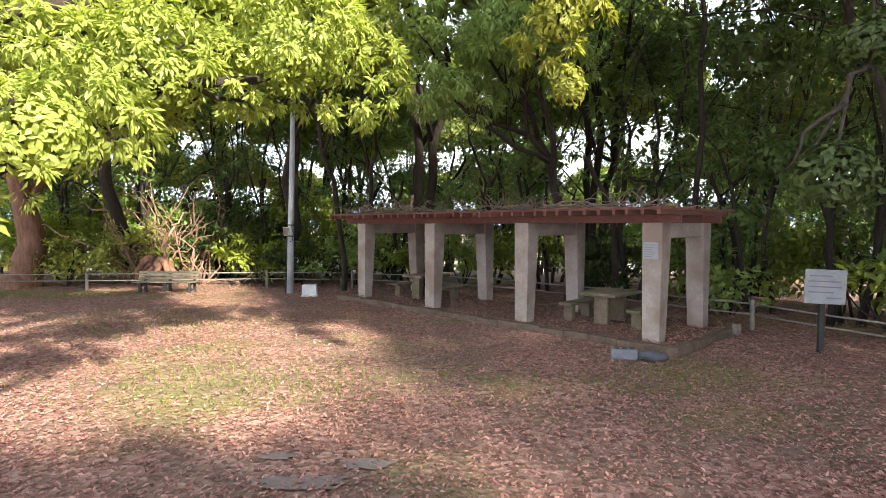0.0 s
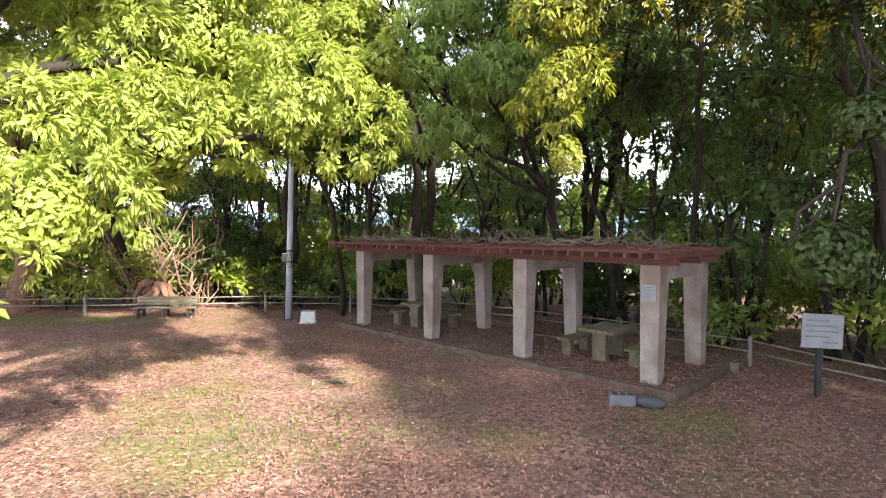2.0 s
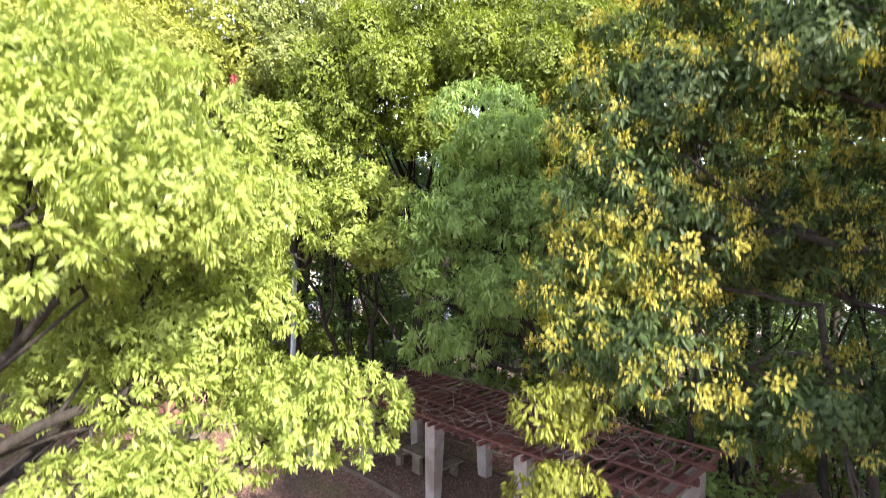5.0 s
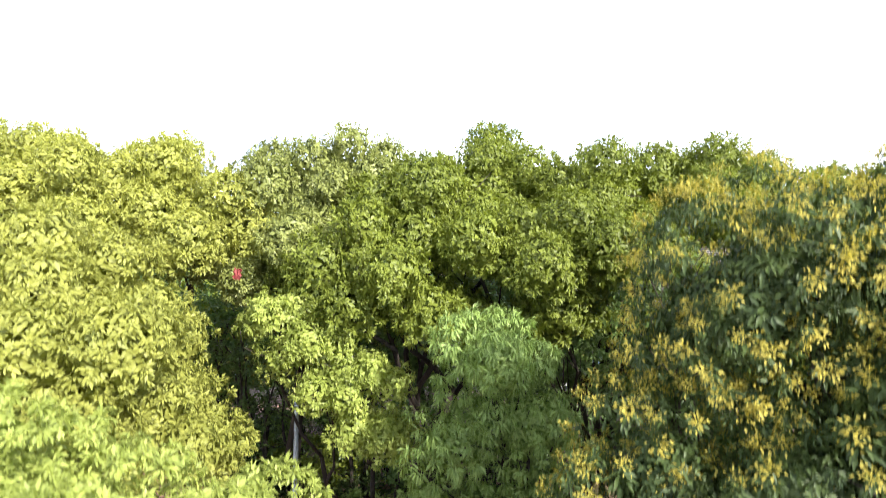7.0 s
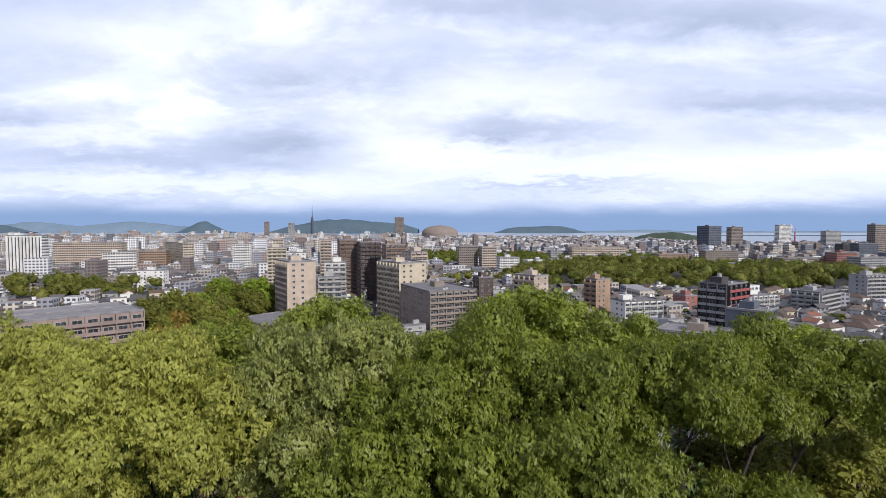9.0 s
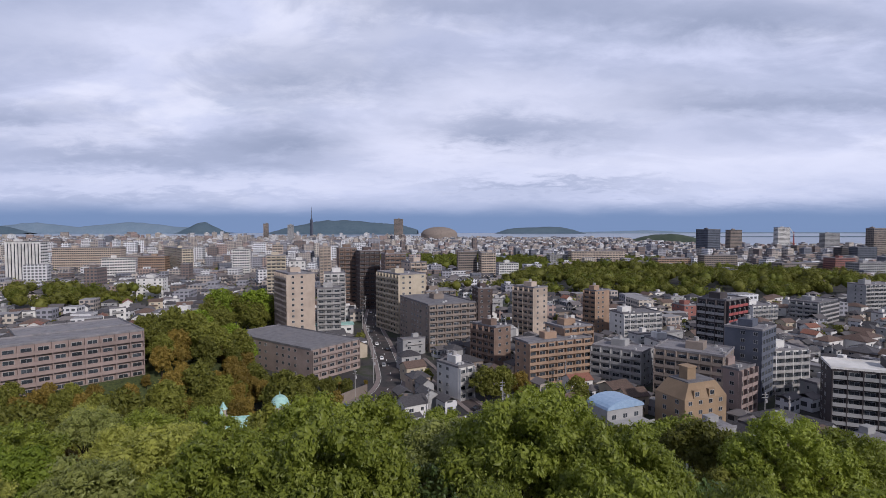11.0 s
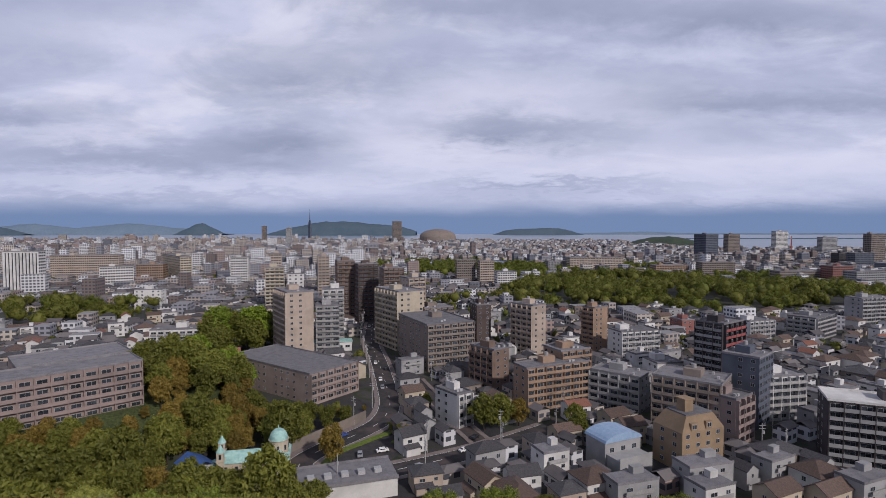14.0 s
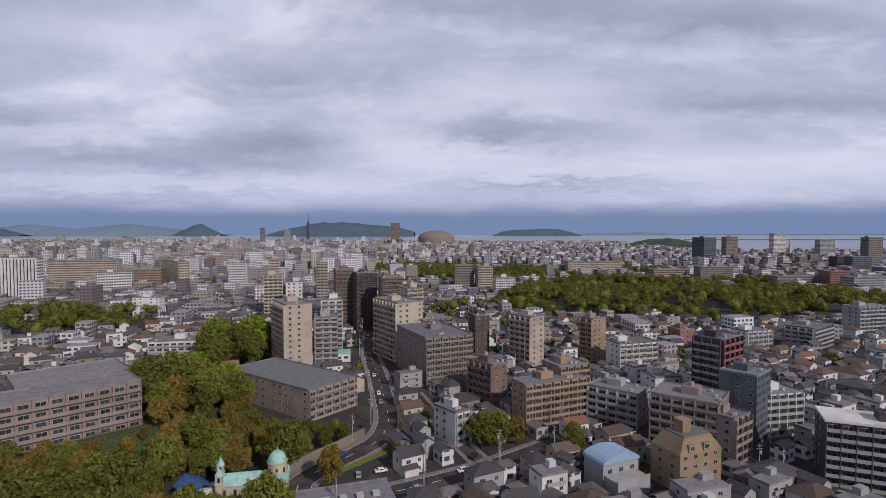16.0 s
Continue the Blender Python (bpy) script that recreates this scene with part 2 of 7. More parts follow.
# ---- builders ----
class Shape:
    """Collects corners and faces of one mesh."""

    def __init__(self):
        self.v, self.f, self.m, self.slot = [], [], [], 0

    def add(self, verts, faces):
        n = len(self.v)
        self.v += [tuple(p) for p in verts]
        self.f += [tuple(i + n for i in q) for q in faces]
        self.m += [self.slot] * len(faces)
        return self

    def box(self, x0, x1, y0, y1, z0, z1, m=None):
        vs = [Vector((x, y, z)) for z in (z0, z1) for y in (y0, y1) for x in (x0, x1)]
        if m is not None:
            vs = [m @ p for p in vs]
        return self.add(vs, [(0, 2, 3, 1), (4, 5, 7, 6), (0, 1, 5, 4), (2, 6, 7, 3), (0, 4, 6, 2), (1, 3, 7, 5)])

    def tube(self, pts, radii, sides=6, closed=True):
        pts = [Vector(p) for p in pts]
        rings = []
        for i, p in enumerate(pts):
            d = (pts[min(i + 1, len(pts) - 1)] - pts[max(i - 1, 0)]).normalized()
            a = d.orthogonal().normalized() if i == 0 else (a - d * a.dot(d)).normalized()
            b = d.cross(a)
            rings.append([p + (a * math.cos(k * math.tau / sides) + b * math.sin(k * math.tau / sides)) * radii[i] for k in range(sides)])
        vs = [q for r in rings for q in r]
        fs = []
        for i in range(len(pts) - 1):
            for k in range(sides):
                j = (k + 1) % sides
                fs.append((i * sides + k, i * sides + j, (i + 1) * sides + j, (i + 1) * sides + k))
        if closed:
            fs += [tuple(reversed(range(sides))), tuple(range((len(pts) - 1) * sides, len(pts) * sides))]
        return self.add(vs, fs)

    def ball(self, c, rx, ry, rz, rings=6, sides=10, low=-90):
        vs, fs = [], []
        for i in range(rings + 1):
            t = radians(low + (90 - low) * i / rings)
            for k in range(sides):
                a = k * math.tau / sides
                vs.append((c[0] + rx * math.cos(t) * math.cos(a), c[1] + ry * math.cos(t) * math.sin(a), c[2] + rz * math.sin(t)))
        for i in range(rings):
            for k in range(sides):
                j = (k + 1) % sides
                fs.append((i * sides + k, i * sides + j, (i + 1) * sides + j, (i + 1) * sides + k))
        return self.add(vs, fs)

    def mesh(self, name, smooth=False, bevel=0.0):
        me = bpy.data.meshes.new(name)
        me.from_pydata(self.v, [], self.f)
        if any(self.m):
            me.polygons.foreach_set("material_index", self.m)
        if bevel:
            bm = bmesh.new()
            bm.from_mesh(me)
            bmesh.ops.recalc_face_normals(bm, faces=bm.faces)
            sharp = [e for e in bm.edges if len(e.link_faces) == 2 and e.calc_face_angle() > 0.6]
            bmesh.ops.bevel(bm, geom=sharp, offset=bevel, segments=2, affect="EDGES", profile=0.6)
            bm.to_mesh(me)
            bm.free()
        if smooth:
            me.polygons.foreach_set("use_smooth", [True] * len(me.polygons))
        me.update()
        return me


def thing(name, label, category, m, group="", kind=""):
    ob = new(name)
    ob.empty_display_size = 0.2
    ob.matrix_world = m
    return tagged(ob, label, category, group, kind)


def part(name, data, mats, parent, label="", m=None, smooth=False, bevel=0.0):
    """One mesh object under a thing or a part, in the parent's own space."""
    if isinstance(data, Shape):
        data = data.mesh(name, smooth, bevel)
    for k in mats if isinstance(mats, (list, tuple)) else [mats]:
        if k and k.name not in [s.name for s in data.materials]:
            data.materials.append(k)
    ob = new(name, data)
    ob.parent = parent
    if m is not None:
        ob.matrix_basis = m
    if label:
        tagged(ob, label)
    return ob


def solo(name, shape, mats, label, category, kind="", group="", smooth=False, bevel=0.0):
    ob = part(name, shape, mats, None, "", None, smooth, bevel)
    return tagged(ob, label, category, group, kind)


def cores(blobs, share, rng):
    """The close-packed inside of a crown: a lumpy hull in each lobe, as corners and triangles."""
    rings, sides = 5, 9
    t = np.radians(np.linspace(-80, 85, rings))[:, None]
    a = (np.arange(sides) * math.tau / sides)[None, :]
    unit = np.stack([np.cos(t) * np.cos(a), np.cos(t) * np.sin(a), np.sin(t) + 0 * a], 2).reshape(-1, 3)
    tri = []
    for i in range(rings - 1):
        for k in range(sides):
            j = (k + 1) % sides
            p, q, r, s = i * sides + k, i * sides + j, (i + 1) * sides + j, (i + 1) * sides + k
            tri += [(p, q, r), (p, r, s)]
    tri += [((rings - 1) * sides, (rings - 1) * sides + k, (rings - 1) * sides + k + 1) for k in range(1, sides - 1)]
    B = np.array(blobs, float)
    lump = 1 + 0.08 * rng.normal(size=(len(B), len(unit), 1))
    co = B[:, None, :3] + unit[None] * B[:, None, 3:] * share * lump
    faces = np.array(tri)[None] + (np.arange(len(B)) * len(unit))[:, None, None]
    return co.reshape(-1, 3), faces.reshape(-1, 3)


def leaf_mesh(name, base, along, up, length, width, hull=None):
    """Folded four-cornered leaves, one after the other, from arrays."""
    n = len(base)
    along /= np.linalg.norm(along, axis=1, keepdims=True)
    side = np.cross(along, up)
    side /= np.linalg.norm(side, axis=1, keepdims=True) + 1e-9
    up = np.cross(side, along)
    length, width = np.reshape(length, (-1, 1)), np.reshape(width, (-1, 1))
    mid = base + along * length * 0.42 + up * width * 0.16
    tip = base + along * length - up * length * 0.10
    co = np.stack([base, mid - side * width * 0.5, tip, mid + side * width * 0.5], 1).reshape(-1, 3)
    k = np.arange(n)[:, None] * 4
    loops = np.concatenate([k, k + 2, k + 1, k, k + 3, k + 2], 1).ravel()
    if hull:
        loops = np.concatenate([loops, (hull[1] + len(co)).ravel()])
        co = np.concatenate([co, hull[0]])
    me = bpy.data.meshes.new(name)
    me.vertices.add(len(co))
    me.vertices.foreach_set("co", co.astype(np.float32).ravel())
    me.loops.add(len(loops))
    me.loops.foreach_set("vertex_index", loops.astype(np.int32))
    me.polygons.add(len(loops) // 3)
    me.polygons.foreach_set("loop_start", np.arange(len(loops) // 3, dtype=np.int32) * 3)
    me.update(calc_edges=True)
    return me


def sprigs(blobs, cover, per, size, wide, spread, rng, droop=0.35, hollow=0.75, lower=-0.6, lobe=0.5, inner=0.14):
    """Places of leaves: ellipsoids (centre, radii) are set with round boughs, each bough with tufts of leaves that spring from twig tips.
    cover: how often the leaves together would cover the ellipsoids."""
    B0 = np.array(blobs, float)
    area = B0[:, 3] * B0[:, 4] + B0[:, 3] * B0[:, 5] + B0[:, 4] * B0[:, 5]
    whole = area.sum() * 4.19 * (0.5 - 0.5 * lower)
    count = max(int(cover * whole / (0.5 * size * size * wide) / per), 8)
    boughs = max(int(whole / (lobe * lobe * 4.4)), len(blobs))
    pick = rng.choice(len(blobs), boughs, p=area / area.sum())
    B = B0[pick]
    d = rng.normal(size=(boughs, 3))
    d /= np.linalg.norm(d, axis=1, keepdims=True)
    flip = d[:, 2] < lower
    d[flip, 2] *= -0.7
    shell = np.maximum(B[:, 3:] - lobe * 0.5, 0.3 * B[:, 3:])
    heart = B[:, :3] + d * shell * (0.78 + 0.30 * rng.random((boughs, 1)))
    rad = lobe * (0.6 + 0.7 * rng.random(boughs))
    which = rng.choice(boughs, count, p=rad ** 2 / (rad ** 2).sum())
    e = rng.normal(size=(count, 3)) * 0.62 + d[which] * 0.6 + np.array([0, 0, 0.85])
    e /= np.linalg.norm(e, axis=1, keepdims=True)
    deep = rng.random(count) < inner
    far = np.where(deep, rng.uniform(-1.6, 0.3, count), hollow + (1.05 - hollow) * rng.random(count))
    tips = heart[which] + e * (rad[which] * far)[:, None] * np.array([1.08, 1.08, 0.72])
    P = np.repeat(tips, per, 0) + rng.normal(size=(count * per, 3)) * spread * np.array([1, 1, 0.5])
    O = np.repeat(e, per, 0)
    along = rng.normal(size=P.shape) * 0.6 + O * 0.65
    along[:, 2] -= droop * (0.5 + rng.random(len(P)))
    up = rng.normal(size=P.shape) * 0.2 + O * 0.8 + np.array([0, 0, 0.6])
    L = size * (0.65 + 0.7 * rng.random(len(P)))
    return P, along, up, L


def tufts(blobs, cover, tuft, rng, lower=-0.6, lobe=1.0):
    """Where the tufts of a crown sit: ellipsoids carry well-parted round boughs, and each bough carries tufts on its outer side,
    with shaded clefts between the boughs. Returns places, directions, and the boughs' hearts and radii."""
    B0 = np.array(blobs, float)
    area = B0[:, 3] * B0[:, 4] + B0[:, 3] * B0[:, 5] + B0[:, 4] * B0[:, 5]
    whole = area.sum() * 4.19 * (0.5 - 0.5 * lower)
    n = max(int(whole / (lobe * lobe) * 5.0), 8 * len(blobs))
    B = B0[rng.choice(len(blobs), n, p=area / area.sum())]
    d = rng.normal(size=(n, 3))
    d /= np.linalg.norm(d, axis=1, keepdims=True)
    flip = d[:, 2] < lower
    d[flip, 2] *= -0.7
    shell = np.maximum(B[:, 3:] - lobe * 0.6, 0.35 * B[:, 3:])
    heart = B[:, :3] + d * shell * (0.84 + 0.28 * rng.random((n, 1)))
    deep = np.linalg.norm((heart[:, None, :] - B0[None, :, :3]) / B0[None, :, 3:], axis=2).min(1)
    heart, d = heart[deep > 0.5], d[deep > 0.5]
    free, keep = np.ones(len(heart), bool), []
    for i in range(len(heart)):
        if free[i]:
            keep.append(i)
            free &= ((heart - heart[i]) ** 2).sum(1) > (1.25 * lobe) ** 2
    heart, d = heart[keep], d[keep]
    rad = lobe * (0.66 + 0.42 * rng.random(len(heart)))
    count = max(int(7.0 * (rad ** 2).sum() / (tuft * tuft * 0.5)), 40)
    which = rng.choice(len(heart), count, p=rad ** 2 / (rad ** 2).sum())
    e = rng.normal(size=(count, 3)) * 0.8 + d[which] * 0.6 + np.array([0, 0, 0.4])
    e /= np.linalg.norm(e, axis=1, keepdims=True)
    T = heart[which] + e * (rad[which] * (0.88 + 0.16 * rng.random(count)))[:, None] * np.array([1.05, 1.05, 0.86])
    # none inside a neighbouring bough, and none too close to another
    out = np.ones(count, bool)
    for i in range(len(heart)):
        out &= (which == i) | (((T - heart[i]) ** 2).sum(1) > (0.86 * rad[i]) ** 2)
    T, e = T[out], e[out]
    free, keep, gap = np.ones(len(T), bool), [], (tuft * 1.22 / cover) ** 2
    for i in range(len(T)):
        if free[i]:
            keep.append(i)
            free &= ((T - T[i]) ** 2).sum(1) > gap
    return T[keep], e[keep], np.concatenate([heart, np.repeat(rad[:, None], 3, 1)], 1)


def whorls(T, E, per, tuft, size, rng, droop=0.5):
    """Leaves that spring from each tuft's middle and arch over, like a small umbrella."""
    n = len(T) * per
    O = np.repeat(E + np.array([0, 0, 0.5]), per, 0)
    O /= np.linalg.norm(O, axis=1, keepdims=True)
    v = rng.normal(size=(n, 3)) * 0.75 + O * 0.75
    v /= np.linalg.norm(v, axis=1, keepdims=True)
    big = np.repeat(0.7 + 0.6 * rng.random((len(T), 1)), per, 0)
    P = np.repeat(T, per, 0) + v * big * tuft * (0.1 + 0.5 * rng.random((n, 1)))
    along = v + rng.normal(size=(n, 3)) * 0.3
    along[:, 2] -= droop * (0.4 + rng.random(n))
    up = O + rng.normal(size=(n, 3)) * 0.22 + np.array([0, 0, 0.35])
    return P, along, up, size * big[:, 0] * (0.7 + 0.6 * rng.random(n))


def backing(blobs, size, rng, cover=1.1, lower=-0.6, near=0.42, far=0.64):
    """Broad shaded sprays inside a crown, under its tufts."""
    B0 = np.array(blobs, float)
    area = B0[:, 3] * B0[:, 4] + B0[:, 3] * B0[:, 5] + B0[:, 4] * B0[:, 5]
    n = max(int(cover * area.sum() * 4.19 * 0.45 / (0.25 * size * size)), 10)
    B = B0[rng.choice(len(blobs), n, p=area / area.sum())]
    d = rng.normal(size=(n, 3))
    d /= np.linalg.norm(d, axis=1, keepdims=True)
    flip = d[:, 2] < lower
    d[flip, 2] *= -0.7
    P = B[:, :3] + d * B[:, 3:] * (near + (far - near) * rng.random((n, 1)))
    out = np.ones(n, bool)
    for c in B0:
        out &= (((P - c[:3]) / c[3:]) ** 2).sum(1) > (near - 0.02) ** 2
    P, d, n = P[out], d[out], int(out.sum())
    along = np.cross(d, rng.normal(size=(n, 3))) + rng.normal(size=(n, 3)) * 0.25
    return P, along, d + rng.normal(size=(n, 3)) * 0.2, size * (0.7 + 0.6 * rng.random(n))


def limb(shape, a, b, r0, r1, rng, bend=0.12, sides=6, steps=5):
    a, b = Vector(a), Vector(b)
    pts, rad = [], []
    w = (b - a).length * bend
    o = Vector(rng.normal(size=3)) * w
    for i in range(steps + 1):
        t = i / steps
        p = a.lerp(b, t) + o * math.sin(t * math.pi) + Vector(rng.normal(size=3)) * w * 0.22 * (0 < i < steps)
        p.z += math.sin(t * math.pi) * w * 0.5
        pts.append(p)
        rad.append(r0 + (r1 - r0) * t)
    shape.tube(pts, rad, sides)
    return pts


def tree(label, root, blobs, cover, size, wide, mat, seed, trunk_r=0.2, stems=1, bark=None, per=22,
         extra=None, droop=0.5, lower=-0.6, twigs=4, name="tree", group="", fork=0.45, crotch=0.5, lobe=0.9, tuft=0.24, fill=0.2, core=0.0, hang=False):
    """Trunk, limbs into every lobe, twigs, and a crown of single leaves. Blobs are given from the root."""
    rng = np.random.default_rng(seed)
    ob = thing(name, label, "tree", Matrix.Translation(root), group)
    wood = Shape()
    zc = sum(b[2] for b in blobs) / len(blobs)
    xc, yc = sum(b[0] for b in blobs) / len(blobs), sum(b[1] for b in blobs) / len(blobs)
    for s in range(stems):
        off = rng.normal(size=2) * (0.0 if stems == 1 else 0.35)
        foot = (off[0], off[1], -0.3)
        top = (xc * fork + off[0] * 2.5, yc * fork + off[1] * 2.5, zc * (crotch + 0.15 * rng.random()))
        pts = limb(wood, foot, top, trunk_r * (1.15 if stems == 1 else 0.8), trunk_r * 0.55, rng, 0.05, 8, 7)
        if stems == 1:
            wood.tube([(foot[0], foot[1], -0.4), (foot[0], foot[1], 0.15), pts[1]], [trunk_r * 1.7, trunk_r * 1.3, trunk_r], 8)
        hearts = []
        for bi, b in enumerate(sorted(blobs, key=lambda k: -k[2]) if hang else blobs):
            if stems > 1 and bi % stems != s:
                continue
            start = pts[-1 - (bi % 3)]
            heart = Vector(b[:3]) - Vector((0, 0, b[5] * 0.15))
            if hang and hearts and heart.z < start.z:
                start = min(hearts, key=lambda p: (p - heart).length)
            hearts.append(heart)
            thick = 0.42 if not hang or heart.z > 6.5 else 0.16
            lp = limb(wood, start, heart, trunk_r * thick, trunk_r * thick * 0.5, rng, 0.10, 6, 5)
            for k in range(twigs):
                d = Vector(rng.normal(size=3)).normalized()
                d.z = abs(d.z) * 0.8 - 0.2
                e = Vector(b[:3]) + Vector((d.x * b[3], d.y * b[4], d.z * b[5])) * 0.85
                limb(wood, lp[2 + k % 4], e, trunk_r * 0.17, 0.012, rng, 0.13, 4, 4)
    part("trunk", wood, bark or M_bark, ob, smooth=True)
    T, E, boughs = tufts(blobs, cover, tuft, rng, lower, lobe)
    P, A, U, Ln = whorls(T, E, per, tuft, size, rng, droop)
    W = Ln * wide
    if fill:
        p, a, u, q = backing(blobs, fill, rng, 1.0, lower)
        P, A, U, Ln, W = np.concatenate([P, p]), np.concatenate([A, a]), np.concatenate([U, u]), np.concatenate([Ln, q]), np.concatenate([W, q * 0.5])
    if core:
        p, a, u, q = backing(boughs, core, rng, 1.5, -0.8, 0.62, 0.84)
        P, A, U, Ln, W = np.concatenate([P, p]), np.concatenate([A, a]), np.concatenate([U, u]), np.concatenate([Ln, q]), np.concatenate([W, q * 0.55])
    part("crown", leaf_mesh("crown", P, A, U, Ln, W), mat, ob)
    if extra:
        share, petals, esize, emat, ename, elabel = extra
        keep = rng.random(len(T)) < share
        T, E = T[keep], E[keep]
        T = T + (E + np.array([0, 0, 0.4])) * tuft * 0.75
        P, A, U, Ln = whorls(T, E, petals, tuft * 1.25, esize, rng, 0.5)
        part(ename, leaf_mesh(ename, P, A, U, Ln, Ln * 0.55), emat, ob, elabel)
    return ob


def smooth01(a, b, t):
    t = min(max((t - a) / (b - a), 0.0), 1.0)
    return t * t * (3 - 2 * t)


PLAIN = -38.0


def land(x, y):
    """Height of the ground: a flat hilltop with a wooded slope down to the city's plain, and a spur on the left."""
    d = y + 0.22 * max(x - 4, 0) * smooth01(10, 40, y)
    h = -1.0 * smooth01(24, 42, d) - 2.5 * smooth01(40, 58, d) - 34.5 * smooth01(52, 122, d)
    ahead = (x + 101) * 0.69 - (y - 184) * 0.72
    spur = smooth01(22, 4, ahead) * smooth01(-66, -92, x) * smooth01(240, 205, y)
    h = max(h, h * (1 - spur) - 24.0 * spur)
    near = smooth01(16, 8, math.hypot(x, y - 10))
    h += 0.05 * noise.noise(Vector((x * 0.35, y * 0.35, 0))) * smooth01(22, 16, abs(y)) * (1 - 0.5 * near)
    if y > 320:
        h = PLAIN
    return h

# ---- ground ----
def axis(lo, hi, fine, growth, origin=0.0):
    out = [origin]
    for sign, end in ((1, hi), (-1, lo)):
        step, p = fine, origin
        while sign * (end - p) > 0:
            p += sign * step
            out.append(p)
            if abs(p - origin) > 14:
                step *= growth
    return sorted(out)


def make_ground():
    xs, ys = axis(-4900, 4900, 0.7, 1.075), axis(-900, 4950, 0.7, 1.06, 10.0)
    vs = [(x, y, land(x, y)) for y in ys for x in xs]
    w = len(xs)
    fs = [(j * w + i, j * w + i + 1, (j + 1) * w + i + 1, (j + 1) * w + i) for j in range(len(ys) - 1) for i in range(w - 1)]
    m = bpy.data.materials.new("ground_soil")
    m.use_nodes = True
    nt = m.node_tree
    N, L = nt.nodes.new, nt.links.new
    b = nt.nodes["Principled BSDF"]
    geo = N("ShaderNodeNewGeometry")

    def cloudy(s, detail=5.0):
        n = N("ShaderNodeTexNoise")
        n.inputs["Scale"].default_value, n.inputs["Detail"].default_value = s, detail
        L(geo.outputs["Position"], n.inputs["Vector"])
        return n.outputs[0]

    def ramp(fac, stops):
        n = N("ShaderNodeValToRGB")
        e = n.color_ramp.elements
        while len(e) < len(stops):
            e.new(0.5)
        for k, (p, c) in zip(e, stops):
            k.position, k.color = p, (*c, 1)
        L(fac, n.inputs[0])
        return n.outputs[0]

    def mix(fac, a, c):
        n = N("ShaderNodeMix")
        n.data_type = "RGBA"
        for v, s in ((fac, n.inputs[0]), (a, n.inputs[6]), (c, n.inputs[7])):
            L(v, s)
        return n.outputs[2]

    vor = N("ShaderNodeTexVoronoi")
    vor.inputs["Scale"].default_value = 15.0
    L(geo.outputs["Position"], vor.inputs["Vector"])
    sp = N("ShaderNodeSeparateXYZ")
    L(vor.outputs["Color"], sp.inputs[0])
    leafy = ramp(sp.outputs[0], [(0.0, (0.10, 0.05, 0.04)), (0.4, (0.21, 0.11, 0.085)), (0.75, (0.31, 0.18, 0.145)), (1.0, (0.42, 0.27, 0.225))])
    soil = ramp(cloudy(6.0), [(0.3, (0.09, 0.06, 0.045)), (0.7, (0.20, 0.14, 0.10))])
    forest = mix(ramp(cloudy(0.8), [(0.44, (1, 1, 1)), (0.62, (0.15, 0.15, 0.15))]), soil, leafy)
    grassy = ramp(cloudy(9.0), [(0.3, (0.07, 0.085, 0.02)), (0.7, (0.22, 0.22, 0.06))])
    forest = mix(ramp(cloudy(0.35), [(0.50, (0, 0, 0)), (0.66, (0.75, 0.75, 0.75))]), forest, grassy)
    town = ramp(cloudy(0.05, 8.0), [(0.35, (0.026, 0.026, 0.028)), (0.5, (0.045, 0.042, 0.042)), (0.58, (0.028, 0.038, 0.016)), (0.7, (0.06, 0.054, 0.053))])
    pz = N("ShaderNodeSeparateXYZ")
    L(geo.outputs["Position"], pz.inputs[0])
    low = N("ShaderNodeMapRange")
    low.inputs[1].default_value, low.inputs[2].default_value = -34.0, -37.6
    L(pz.outputs[2], low.inputs[0])
    under = N("ShaderNodeMapRange")
    under.inputs[1].default_value, under.inputs[2].default_value = -1.5, -6.0
    L(pz.outputs[2], under.inputs[0])
    green = ramp(cloudy(1.3), [(0.3, (0.018, 0.03, 0.008)), (0.7, (0.07, 0.085, 0.022))])
    forest = mix(under.outputs[0], forest, green)
    L(mix(low.outputs[0], forest, town), b.inputs["Base Color"])
    b.inputs["Roughness"].default_value = 0.9
    bp = N("ShaderNodeBump")
    bp.inputs["Strength"].default_value, bp.inputs["Distance"].default_value = 0.7, 0.03
    L(vor.outputs["Distance"], bp.inputs["Height"])
    L(bp.outputs[0], b.inputs["Normal"])
    me = bpy.data.meshes.new("ground")
    me.from_pydata(vs, [], fs)
    me.polygons.foreach_set("use_smooth", [True] * len(fs))
    tagged(part("ground", me, m, None), "leaf-strewn hilltop soil falling away to the city plain", "ground", kind="structure")


make_ground()


